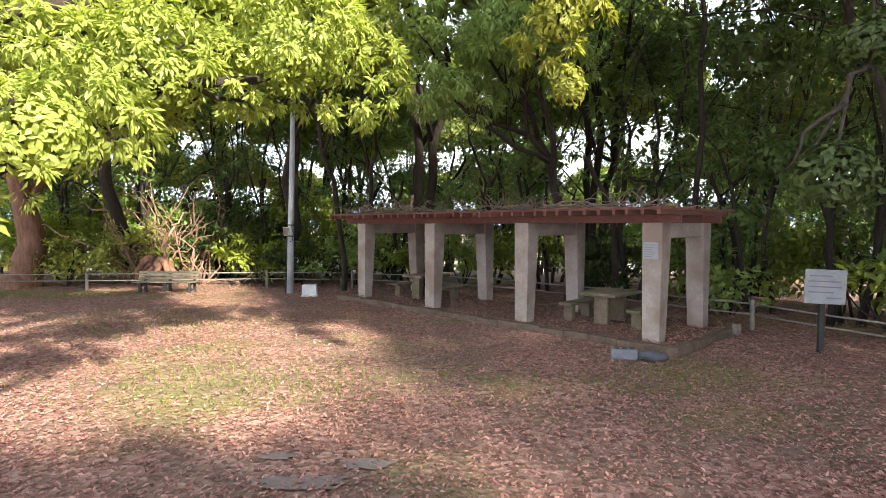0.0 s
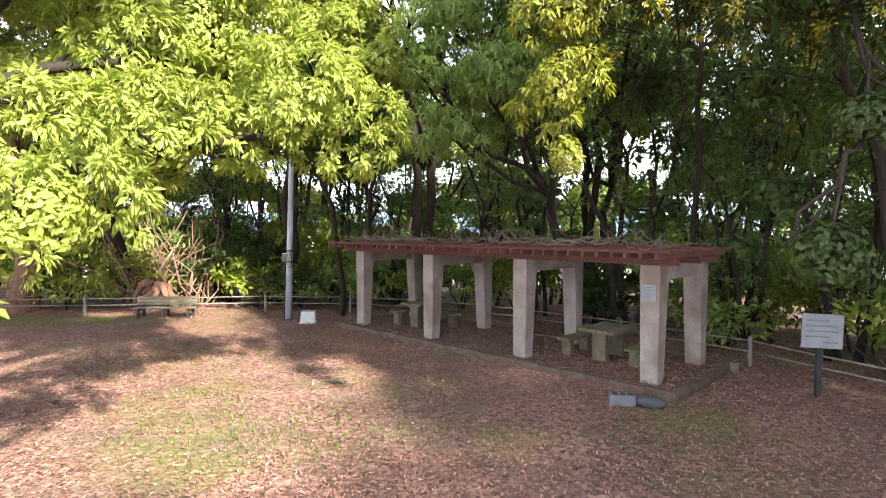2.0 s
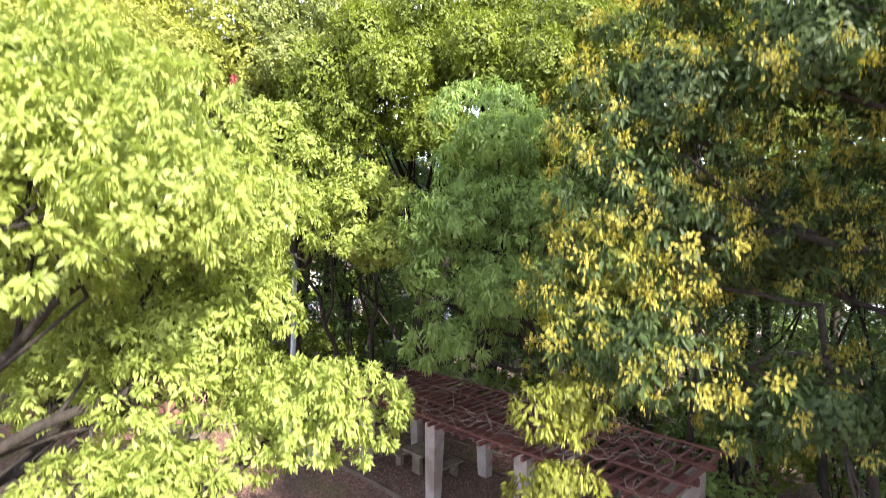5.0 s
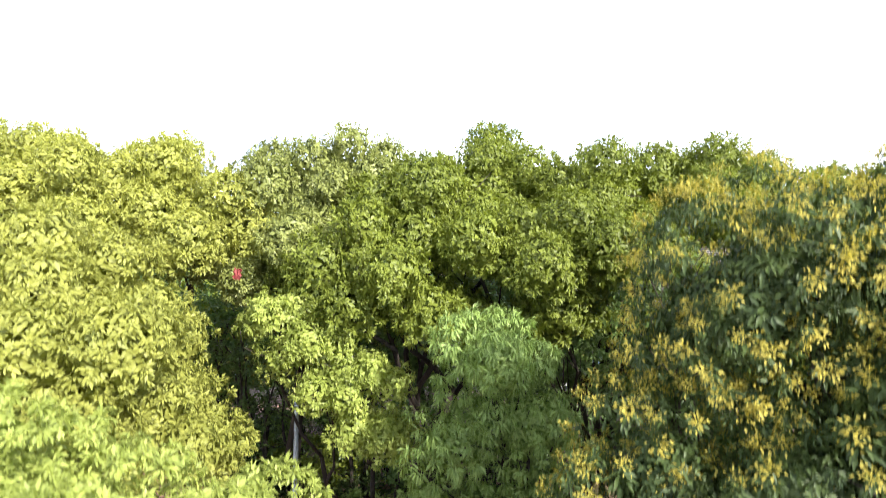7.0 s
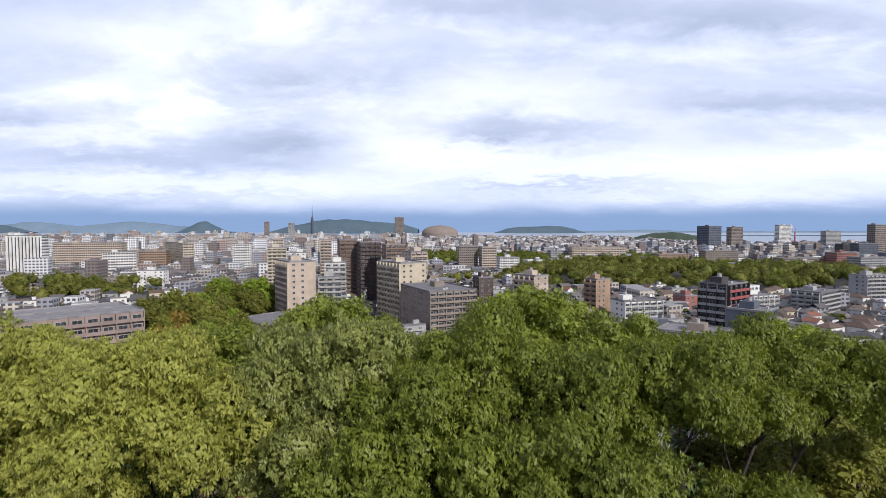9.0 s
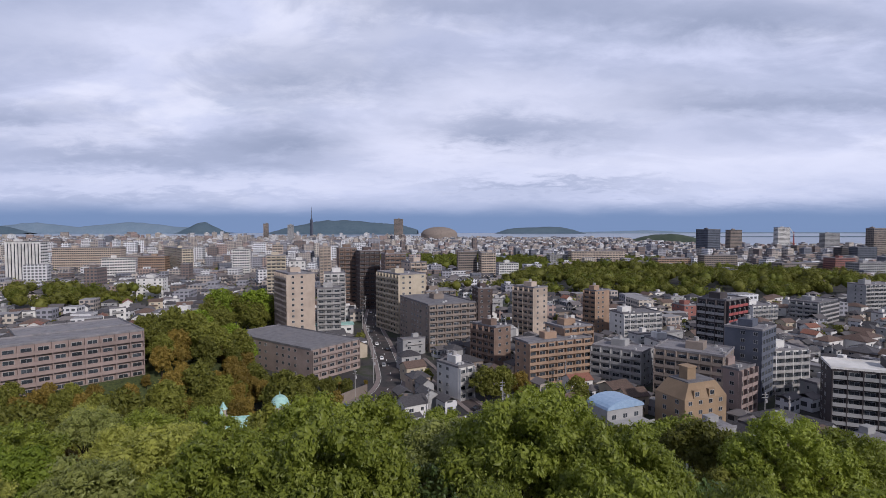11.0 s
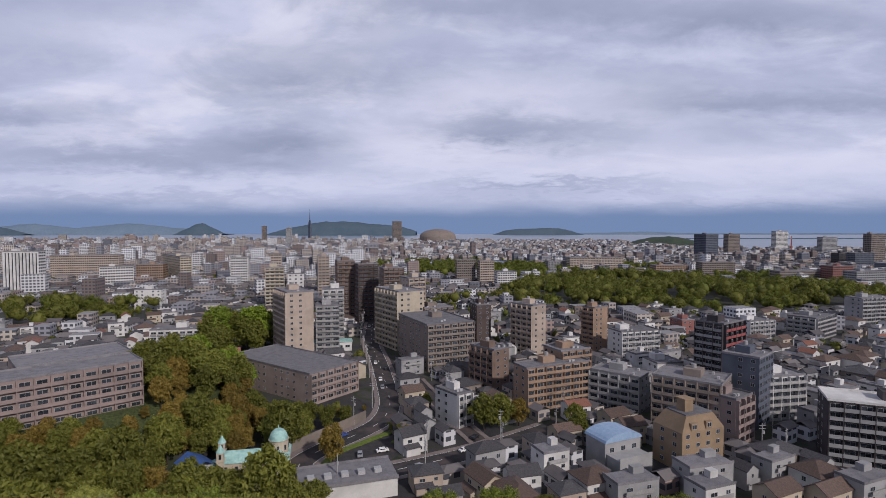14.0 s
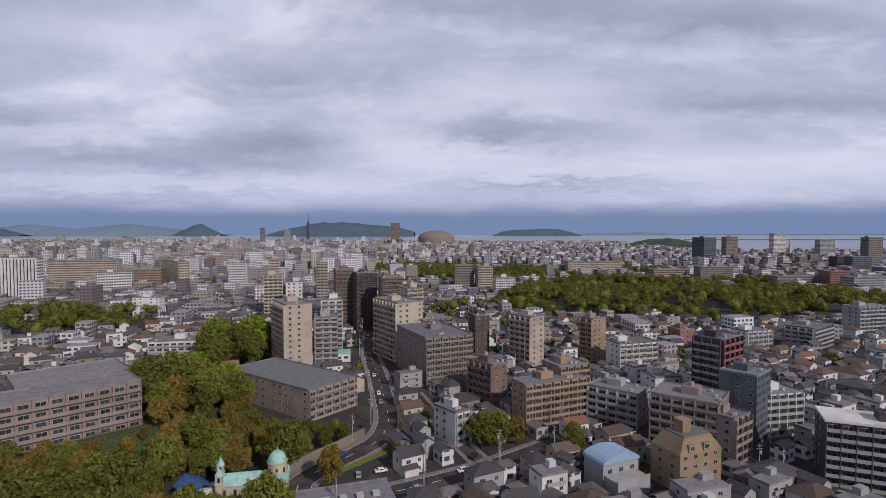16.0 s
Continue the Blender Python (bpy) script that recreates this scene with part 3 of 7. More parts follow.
def scatter_litter():
    """Single fallen leaves over the clearing, thick in drifts and thin on the worn patches."""
    rng = np.random.default_rng(4)
    n = 300000
    x, y = rng.uniform(-17, 12, n), 3.2 + 19 * rng.random(n) ** 1.7
    inside = (np.abs(x) < y * 0.86 + 0.5)
    thick = 0.5 + 0.5 * np.sin(x * 0.9 + 1.3 * np.sin(y * 0.6)) * np.sin(y * 0.8 + x * 0.35)
    bare = np.exp(-(((x + 1.6) / 1.9) ** 2 + ((y - 5.3) / 0.55) ** 2)) * 0.55
    worn = np.exp(-(((x + 2.6) / 2.6) ** 2 + ((y - 8.3) / 1.0) ** 2)) + np.exp(-(((x - 3.2) / 1.7) ** 2 + ((y - 8.0) / 0.6) ** 2))
    keep = inside & (rng.random(n) < (0.50 + 0.5 * thick - bare - 0.45 * worn))
    x, y = x[keep], y[keep]
    n = len(x)
    s, w = (x + 2.72) * 0.7013 - (y - 17.44) * 0.7128, (x + 2.72) * 0.7128 + (y - 17.44) * 0.7013
    on = (s > -0.36) & (s < 10.2) & (w > -0.28) & (w < 2.6)
    edge = (s > -0.6) & (s < 10.45) & (w > -0.47) & (w < 2.85) & ~on
    x, y, on = x[~edge], y[~edge], on[~edge]
    n = len(x)
    z = np.where(on, 0.11, [land(a, c) for a, c in zip(x, y)]) + 0.012 + 0.03 * rng.random(n)
    A = np.stack([rng.normal(size=n), rng.normal(size=n), rng.normal(size=n) * 0.34], 1)
    U = np.stack([rng.normal(size=n) * 0.5, rng.normal(size=n) * 0.5, np.ones(n)], 1)
    Ln = 0.052 * (0.6 + 0.8 * rng.random(n))
    ob = part("fallen_leaves", leaf_mesh("fallen_leaves", np.stack([x, y, z], 1), A, U, Ln, Ln * 0.45), M_litter, None)
    tagged(ob, "dry reddish brown leaves strewn over the clearing", "leaf litter", kind="stuff")
    # grass in low tufts
    n = 80000
    x, y = rng.uniform(-16, 9, n), rng.uniform(5, 21, n)
    patch = (np.exp(-(((x + 2.6) / 2.6) ** 2 + ((y - 8.3) / 1.0) ** 2)) + np.exp(-(((x - 3.2) / 1.7) ** 2 + ((y - 8.0) / 0.6) ** 2))
             + np.exp(-(((x + 6.0) / 3.0) ** 2 + ((y - 13.0) / 1.6) ** 2)) * 0.5 + 1.6 * np.exp(-(((x + 14) / 3.5) ** 2 + ((y - 18.6) / 1.0) ** 2)))
    keep = rng.random(n) < patch * 0.8
    x, y = x[keep], y[keep]
    n = len(x)
    z = np.array([land(a, c) for a, c in zip(x, y)])
    A = np.stack([rng.normal(size=n) * 0.5, rng.normal(size=n) * 0.5, 0.5 + rng.random(n)], 1)
    U = np.stack([rng.normal(size=n), rng.normal(size=n), np.zeros(n) + 0.1], 1)
    Ln = 0.085 * (0.6 + 0.9 * rng.random(n))
    ob = part("grass", leaf_mesh("grass", np.stack([x, y, z], 1), A, U, Ln, Ln * 0.14), M_grass, None)
    tagged(ob, "short yellowish green grass in worn patches", "grass", kind="stuff")


scatter_litter()


def make_worn_patches():
    """Old asphalt that shows through where the leaves are thin."""
    for x, y, rx, ry, s in ((-1.3, 4.9, 0.42, 0.14, 1), (-0.75, 5.3, 0.26, 0.12, 2), (-1.7, 5.5, 0.2, 0.1, 3)):
        n = 40
        vs = []
        for i in range(n):
            a = i * math.tau / n
            r = 1 + 0.45 * noise.noise(Vector((math.cos(a) * 2, math.sin(a) * 2, s))) + 0.2 * noise.noise(Vector((math.cos(a) * 6, math.sin(a) * 6, s)))
            px, py = x + rx * r * math.cos(a), y + ry * r * math.sin(a)
            vs.append((px, py, land(px, py) + 0.02))
        vs.append((x, y, land(x, y) + 0.022))
        solo("worn_patch", Shape().add(vs, [(i, (i + 1) % n, n) for i in range(n)]), M_worn, "bare grey worn patch among the fallen leaves", "worn ground", "structure")


make_worn_patches()


# ---- pergola ----
PERG = pose(-2.72, 17.44, 0, 0, 0, -45.47)


def make_pergola():
    bay, deep = 3.147, 2.12
    plinth = thing("pergola_base", "low kerbed earth platform under the pergola, strewn with leaves", "platform", PERG, kind="structure")
    x0, x1, y0, y1 = -0.5, 10.35, -0.42, 2.75
    part("floor", Shape().box(x0 + 0.14, x1 - 0.14, y0 + 0.14, y1 - 0.14, -0.2, 0.10), M_kerb, plinth)
    k = 0
    for a, c, fixed, along in ((x0, x1, y0, 1), (x0, x1, y1 - 0.14, 1), (y0 + 0.14, y1 - 0.14, x0, 0), (y0 + 0.14, y1 - 0.14, x1 - 0.14, 0)):
        count = max(int(round((c - a) / 0.6)), 1)
        for i in range(count):
            p, q = a + (c - a) * i / count + 0.004, a + (c - a) * (i + 1) / count - 0.004
            h = 0.14 + 0.012 * math.sin(k * 2.3)
            sh = Shape().box(p, q, fixed, fixed + 0.14, -0.2, h) if along else Shape().box(fixed, fixed + 0.14, p, q, -0.2, h)
            part("kerb_stone", sh, M_kerb, plinth, bevel=0.012)
            k += 1
    perg = thing("pergola", "concrete post pergola with red-stained timber slats and bare vines", "pergola", PERG)
    top, beam = 2.42, 0.30

    def post(x, y, inward):
        s = Shape()
        wx, wy = 0.40, 0.40
        lean = 0.09 * inward
        y_a, y_b = (y, y + wy) if inward > 0 else (y - wy, y)
        if inward > 0:
            bot = [(x + 0.02, y_a), (x + wx - 0.03, y_a), (x + wx - 0.03, y_b - 0.12), (x + 0.02, y_b - 0.12)]
        else:
            bot = [(x + 0.02, y_a + 0.12), (x + wx - 0.03, y_a + 0.12), (x + wx - 0.03, y_b), (x + 0.02, y_b)]
        up = [(x, y_a), (x + wx, y_a), (x + wx, y_b), (x, y_b)]
        vs = [(*p, 0.06) for p in bot] + [(*p, top - beam) for p in up] + [(*p, top) for p in up]
        fs = [(3, 2, 1, 0), (8, 9, 10, 11)] + [(i, (i + 1) % 4, 4 + (i + 1) % 4, 4 + i) for i in range(4)] + [(4 + i, 4 + (i + 1) % 4, 8 + (i + 1) % 4, 8 + i) for i in range(4)]
        return s.add(vs, fs)

    for i in range(4):
        x = i * bay
        f = part("front_post", post(x, 0, 1), M_concrete, perg, bevel=0.012)
        part("back_post", post(x, deep + 0.38, -1), M_concrete, perg, bevel=0.012)
        part("cross_beam", Shape().box(x + 0.06, x + 0.34, 0.403, deep - 0.023, top - beam, top - 0.004), M_concrete, perg, bevel=0.01)
        if i == 3:
            notice = Shape().box(x + 0.03, x + 0.33, -0.016, -0.003, 1.72, 2.04)
            nb = part("notice", notice, M_board, f, "weathered white notice with unreadable lines")
            for r in range(6):
                part("text_line", Shape().box(x + 0.06, x + 0.30 - 0.05 * (r % 3), -0.020, -0.016, 1.985 - r * 0.045, 1.997 - r * 0.045), M_ink, nb)
    for y in (0.10, 1.25, deep + 0.10):
        part("long_beam", Shape().box(-0.75, 10.12, y, y + 0.12, top, top + 0.15), M_redwood, perg, bevel=0.006)
    n = 36
    rng = random.Random(3)
    slat = Shape().box(-0.035, 0.035, -0.62, 2.95, 0, 0.10).mesh("slat", bevel=0.006)
    for i in range(n):
        x = -0.62 + i * (10.66 / (n - 1))
        part("slat", slat, M_redwood, perg, m=pose(x + rng.uniform(-.02, .02), rng.uniform(-.05, .05), top + 0.15, 0, rng.uniform(-2, 2), rng.uniform(-1.2, 1.2)))
    for y in (-0.45, 0.55, 1.7, 2.75):
        part("batten", Shape().box(-0.85, 10.22, y, y + 0.07, top + 0.252, top + 0.30), M_redwood, perg, bevel=0.005)
    # bare climbing stems that wander over the slats
    vine = thing("climbing_vine", "leafless tangled vine stems lying over pergola slats", "vine", PERG @ pose(0, 0, top + 0.3))
    r = np.random.default_rng(11)
    for k in range(90):
        p = Vector((r.uniform(-0.5, 9.9), r.uniform(-0.4, 2.9), 0.0))
        a = r.uniform(0, 6.28)
        pts = []
        for j in range(r.integers(10, 22)):
            pts.append(Vector((min(max(p.x, -0.7), 10.1), min(max(p.y, -0.6), 2.9), max(0.012, 0.05 + p.z + (0.05 + 0.12 * (k % 4 == 0)) * (1 + math.sin(j * 0.9 + k))))))
            a += r.normal() * 0.5
            p = p + Vector((math.cos(a) * 0.16, math.sin(a) * 0.13, r.normal() * 0.015))
        w = r.uniform(0.007, 0.018)
        part("stem", Shape().tube(pts, [w * (1 - 0.6 * j / len(pts)) for j in range(len(pts))], 5), M_twig, vine, smooth=True)


make_pergola()


def make_table(s, w, turn):
    m = PERG @ pose(s, w, 0.10, 0, 0, turn)
    t = thing("picnic_table", "weathered concrete picnic table with wood-grain top under the pergola", "table", m, "picnic tables")
    for i in range(3):
        part("top_slab", Shape().box(-0.62, 0.62, -0.45 + i * 0.302, -0.45 + i * 0.302 + 0.296, 0.66, 0.74), M_slab, t, bevel=0.015)
    for x in (-0.38, 0.38):
        part("leg", Shape().box(x - 0.07, x + 0.07, -0.17, 0.17, -0.02, 0.66), M_slab, t, bevel=0.012)
    for y in (-0.86, 0.86):
        b = thing("picnic_bench", "low concrete bench beside the picnic table", "bench", m @ pose(0, y, 0), "benches at the picnic tables")
        part("seat", Shape().box(-0.60, 0.60, -0.17, 0.17, 0.36, 0.43), M_slab, b, bevel=0.015)
        for x in (-0.38, 0.38):
            part("leg", Shape().box(x - 0.07, x + 0.07, -0.12, 0.12, -0.02, 0.36), M_slab, b, bevel=0.012)


make_table(1.75, 1.35, 90)
make_table(8.0, 1.45, 90)


# ---- fence, pole, bench, sign and clutter round the clearing ----
def make_fence():
    line = [(-26, 18.9), (-19.6, 19.6), (-13.0, 19.9), (-6.65, 20.6), (-3.4, 20.4), (-0.2, 19.3), (2.4, 17.4), (4.9, 14.9), (7.0, 12.3), (8.1, 9.6), (9.6, 6.4), (11.5, 3.0), (13.0, -2.0)]
    fence = thing("rail_fence", "low concrete post fence with two thin round rails", "fence", Matrix(), kind="structure")
    z = [land(*p) for p in line]
    for i, (x, y) in enumerate(line):
        s = Shape()
        s.tube([(x, y, z[i] - 0.3), (x, y, z[i] + 0.66), (x, y, z[i] + 0.70)], [0.055, 0.05, 0.03], 10)
        part("post", s, M_rail, fence, smooth=False)
    for i in range(len(line) - 1):
        (xa, ya), (xb, yb) = line[i], line[i + 1]
        for h in (0.60, 0.36):
            mid = ((xa + xb) / 2, (ya + yb) / 2, (z[i] + z[i + 1]) / 2 + h - 0.015)
            part("rail", Shape().tube([(xa, ya, z[i] + h), mid, (xb, yb, z[i + 1] + h)], [0.02] * 3, 8), M_rail, fence, smooth=True)


make_fence()


def make_pole():
    p = thing("utility_pole", "slim grey steel pole with a small junction box and cable", "pole", pose(-5.34, 19.0, 0, 0, 1.6, 0))
    part("shaft", Shape().tube([(0, 0, -0.3), (0, 0, 2.2), (0, 0, 6.9)], [0.125, 0.105, 0.07], 14), M_pole, p, smooth=True)
    b = part("junction_box", Shape().box(-0.20, -0.02, -0.24, -0.115, 2.02, 2.30), M_white, p, "pale grey junction box", bevel=0.012)
    part("box_lid", Shape().box(-0.19, -0.03, -0.252, -0.241, 2.04, 2.28), M_rail, b)
    part("band", Shape().tube([(0, 0, 1.98), (0, 0, 2.02)], [0.118, 0.118], 14), M_darkpost, p)
    part("band", Shape().tube([(0, 0, 2.36), (0, 0, 2.40)], [0.114, 0.114], 14), M_darkpost, p)
    part("conduit", Shape().tube([(-0.10, -0.15, 2.0), (-0.09, -0.14, 1.2), (-0.10, -0.15, 0.0)], [0.02] * 3, 8), M_darkpost, p, smooth=True)
    part("cable_loop", Shape().tube([(0.03, -0.10, 2.34), (0.12, -0.14, 2.1), (0.10, -0.15, 1.85), (0.0, -0.13, 1.8)], [0.012] * 4, 6), M_darkpost, p, smooth=True)


make_pole()


def make_bench():
    b = thing("park_bench", "weathered slatted park bench with backrest by the fence", "bench", pose(-9.72, 19.25, 0, 0, 0, 1.5))
    for x in (-0.86, 0.0, 0.86):
        part("leg", Shape().box(x - 0.04, x + 0.04, -0.26, -0.18, -0.05, 0.36).box(x - 0.04, x + 0.04, 0.14, 0.22, -0.05, 0.70).box(x - 0.035, x + 0.035, -0.18, 0.14, 0.29, 0.36), M_darkpost, b)
    for i in range(4):
        part("seat_slat", Shape().box(-1.05, 1.05, -0.28 + i * 0.105, -0.19 + i * 0.105, 0.362, 0.40), M_greywood, b, bevel=0.008)
    for i in range(3):
        part("back_slat", Shape().box(-1.05, 1.05, 0.10, 0.138, 0.45 + i * 0.105, 0.535 + i * 0.105), M_greywood, b, bevel=0.008)


make_bench()


def make_sign():
    s = thing("park_sign", "white notice board with rows of unreadable text on a dark post", "sign", pose(6.98, 10.0, 0, 0, 0, -8))
    part("post", Shape().box(-0.045, 0.045, 0.0, 0.09, -0.3, 1.52), M_darkpost, s, bevel=0.008)
    b = part("board", Shape().box(-0.37, 0.33, -0.035, -0.003, 0.93, 1.56), M_board, s, bevel=0.006, m=pose(0, 0, 0, 0, 2.0, 0))
    for i, (a, c) in enumerate(((-0.30, 0.08), (-0.32, 0.22), (-0.30, 0.25), (-0.32, 0.12), (0.0, 0.26))):
        part("text_line", Shape().box(a, c, -0.039, -0.0352, 1.43 - i * 0.10, 1.455 - i * 0.10), M_ink, b)


make_sign()


def make_clutter():
    w = thing("white_crate", "small white plastic crate standing upside down on leaves", "crate", pose(-4.45, 18.2, 0, 0, 0, 8))
    part("body", Shape().add([(-.25, -.2, .02), (.25, -.2, .02), (.25, .2, .02), (-.25, .2, .02), (-.22, -.17, .40), (.22, -.17, .40), (.22, .17, .40), (-.22, .17, .40)],
                             [(3, 2, 1, 0), (4, 5, 6, 7), (0, 1, 5, 4), (1, 2, 6, 5), (2, 3, 7, 6), (3, 0, 4, 7)]), M_white, w, bevel=0.015)
    part("rim", Shape().box(-0.27, 0.27, -0.22, 0.22, 0.0, 0.05), M_white, w, bevel=0.01)
    b = thing("concrete_block", "grey concrete block lying by the pergola kerb", "block", pose(3.22, 9.62, 0, 0, 0, -12))
    part("body", Shape().box(-0.23, 0.21, -0.12, 0.12, 0.0, 0.19), M_blockgrey, b, bevel=0.02)
    # dark plates on the solid top stand for the shade inside core holes
    for i in range(3):
        part("core_hole", Shape().box(-0.17 + i * 0.13, -0.09 + i * 0.13, -0.06, 0.06, 0.185, 0.196), M_darkpost, b)
    c = thing("folded_sheet", "crumpled dark plastic sheet bundle lying on leaves", "sheet", pose(3.66, 9.5, 0, 0, 0, -20))
    s = Shape().ball((0, 0, 0.07), 0.27, 0.15, 0.11, 8, 16)
    s.v = [(x + 0.02 * noise.noise(Vector((x * 9, y * 9, z * 9))), y + 0.03 * noise.noise(Vector((y * 9, z * 9, x * 9))), max(0.005, z + 0.04 * noise.noise(Vector((x * 11, z * 11, y * 7))))) for x, y, z in s.v]
    part("bundle", s, M_bag, c, smooth=True)
    d = thing("roadside_block", "small pale stone marker at the pergola corner", "stone", pose(6.35, 11.75, 0, 0, 0, 15))
    part("body", Shape().box(-0.07, 0.07, -0.06, 0.06, -0.05, 0.24), M_rail, d, bevel=0.02)
    # dead branches heaped behind the bench
    h = thing("dead_branches", "tangle of bare reddish dead branches behind the bench", "branches", pose(-11.0, 22.0, 0) @ Matrix.Diagonal((1.35, 1.0, 1.35, 1)))
    r = np.random.default_rng(21)
    for k in range(60):
        sh = Shape()
        a = (r.uniform(-1.5, 1.2), r.uniform(-0.4, 0.6), 0.0)
        e = (a[0] + r.normal() * 1.3, a[1] + r.normal() * 0.5, r.uniform(0.7, 3.4))
        limb(sh, a, e, r.uniform(0.02, 0.07), 0.008, r, 0.2, 6, 7)
        part("branch", sh, M_deadwood, h, smooth=True)
    g = thing("tree_stump", "torn red-brown root stump among dead branches", "stump", pose(-10.9, 20.9, 0))
    sh = Shape()
    for k in range(9):
        a = k * 0.7
        limb(sh, (0.1 * math.cos(a), 0.1 * math.sin(a), 0.7 + 0.5 * (k % 3) * 0.3), (0.8 * math.cos(a), 0.5 * math.sin(a), 0.15 + 0.3 * (k % 4) * 0.4), 0.2, 0.05, r, 0.15, 7, 5)
    part("root", sh, M_bark_red, g, smooth=True)


make_clutter()

# ---- trees round the clearing ----
def from_root(root, blobs):
    """Lobes given in the place's own metres, told from the tree's foot."""
    return root, [(b[0] - root[0], b[1] - root[1], b[2] - root[2], *b[3:]) for b in blobs]


def make_near_trees():
    # lime-green tree, its low boughs hanging into the clearing
    tree("spreading lime-green broadleaf tree with low hanging boughs", *from_root((-9.4, 6.4, 0),
         [(-2.4, 8.6, 4.9, 1.5, 1.4, 1.0), (-4.1, 5.4, 3.2, 1.1, 1.0, 0.95), (-4.0, 7.2, 4.2, 1.3, 1.3, 0.9), (-6.6, 9.6, 5.5, 1.9, 1.7, 1.3), (-3.9, 8.6, 6.0, 1.7, 1.6, 1.5), (-9.2, 8.6, 6.6, 2.2, 2.0, 1.8),
          (-3.6, 6.8, 8.1, 1.9, 2.0, 1.9), (-5.4, 6.4, 9.0, 2.5, 2.4, 1.9), (-8.9, 6.9, 8.8, 2.8, 2.6, 2.2), (-3.5, 9.2, 7.4, 1.4, 1.5, 1.3)]),
         1.1, 0.115, 0.40, M_leaf_lime, 1, 0.26, droop=0.8, twigs=5, tuft=0.25, lobe=0.85, per=56, fill=0.1)
    tree("tall lime-olive broadleaf tree with a rounded crown", (-12.6, 10.4, 0),
         [(4.6, 1.0, 10.2, 3.0, 2.8, 2.8), (1.8, 0.4, 10.8, 3.0, 2.8, 2.6), (5.8, 1.6, 8.4, 2.2, 2.1, 2.0), (3.6, 1.4, 11.2, 2.4, 2.2, 2.0)],
         1.0, 0.115, 0.42, M_leaf_lime2, 2, 0.24, per=44, core=0.19, tuft=0.26, lower=-0.4, lobe=1.1)
    # dark glossy tree with yellow blossom
    # lobes at x 8.6 and 6.6 are out-of-view additions that block the sun
    tree("dark glossy evergreen tree covered in yellow blossom tufts", *from_root((8.3, 6.2, 0),
         [(4.4, 5.7, 4.2, 0.6, 0.6, 0.5), (3.8, 5.3, 2.8, 0.65, 0.5, 0.65), (8.6, 4.5, 8.6, 2.4, 1.8, 2.0), (6.6, 3.5, 10.0, 1.6, 1.4, 1.4), (2.1, 6.6, 6.3, 1.0, 0.9, 1.1), (4.3, 6.0, 5.7, 1.1, 0.8, 0.7), (2.7, 7.2, 8.0, 1.0, 1.1, 1.2), (3.1, 7.4, 9.4, 1.2, 1.4, 1.4), (4.4, 6.6, 9.7, 1.6, 1.3, 1.3),
          (3.9, 7.8, 11.6, 1.2, 1.4, 1.3), (4.8, 7.6, 12.0, 1.8, 1.7, 1.9), (5.7, 6.4, 10.8, 1.7, 1.6, 1.5), (7.4, 7.2, 12.0, 2.7, 2.4, 2.7), (7.4, 5.8, 9.8, 2.2, 1.8, 1.7), (9.5, 7.8, 10.0, 2.8, 2.6, 2.8), (5.3, 8.8, 7.6, 2.0, 1.8, 1.3)]),
         1.0, 0.125, 0.34, M_leaf_dark, 3, 0.17, twigs=3, crotch=0.85, hang=True, tuft=0.22, lobe=0.7, per=32, fill=0.1, droop=0.9, extra=(0.9, 60, 0.05, M_blossom, "blossom", "yellow blossom tufts"))
    # low boughs of the blossom tree, built apart with an added out-of-view trunk
    tree("blossom tree's low sprays of yellow-green young leaves on an added trunk", *from_root((7.6, 7.6, 0),
         [(1.3, 6.3, 4.7, 0.5, 0.45, 0.6), (1.4, 6.2, 3.9, 0.3, 0.3, 0.45), (1.5, 6.5, 5.6, 0.5, 0.5, 0.7), (2.0, 6.8, 6.4, 0.7, 0.6, 0.7), (2.2, 7.0, 7.2, 0.6, 0.6, 0.6)]),
         1.1, 0.10, 0.34, M_leaf_gold, 13, 0.08, twigs=3, crotch=1.1, hang=True, tuft=0.17, lobe=0.38, per=26, droop=1.1, fill=0.08)
    # light green drooping tree over the pergola
    tree("bright green drooping broadleaf tree leaning over the pergola", *from_root((3.9, 16.6, 0),
         [(1.3, 13.0, 9.7, 1.5, 1.4, 1.4), (2.1, 13.0, 8.2, 1.4, 1.3, 1.3), (0.3, 12.8, 7.8, 1.3, 1.2, 1.2), (0.9, 12.4, 6.4, 1.2, 1.1, 1.0), (0.2, 12.1, 5.3, 0.9, 0.8, 0.8), (2.2, 12.8, 6.4, 1.1, 1.0, 0.9), (-0.4, 12.4, 6.6, 0.8, 0.8, 0.8)]),
         1.1, 0.16, 0.26, M_leaf_bright, 4, 0.17, droop=1.3, tuft=0.27, lobe=0.68, per=52, fill=0.13)
    tree("tall broadleaf tree with a broad olive-green crown", *from_root((-0.6, 22.0, 0),
         [(1.4, 19.2, 14.0, 2.6, 2.6, 2.6), (-0.6, 17.6, 13.2, 2.4, 2.4, 2.3), (1.0, 16.4, 12.2, 2.3, 2.3, 2.2), (-1.8, 15.6, 11.8, 2.0, 2.0, 1.9), (-0.2, 16.4, 10.4, 1.9, 1.9, 1.5), (-3.5, 15.8, 11.3, 1.7, 1.8, 1.7), (3.0, 19.4, 13.8, 2.2, 2.2, 2.2)]),
         1.0, 0.115, 0.42, M_leaf_mid, 5, 0.25, per=44, core=0.19, tuft=0.26, lower=-0.4, stems=2, lobe=1.1)
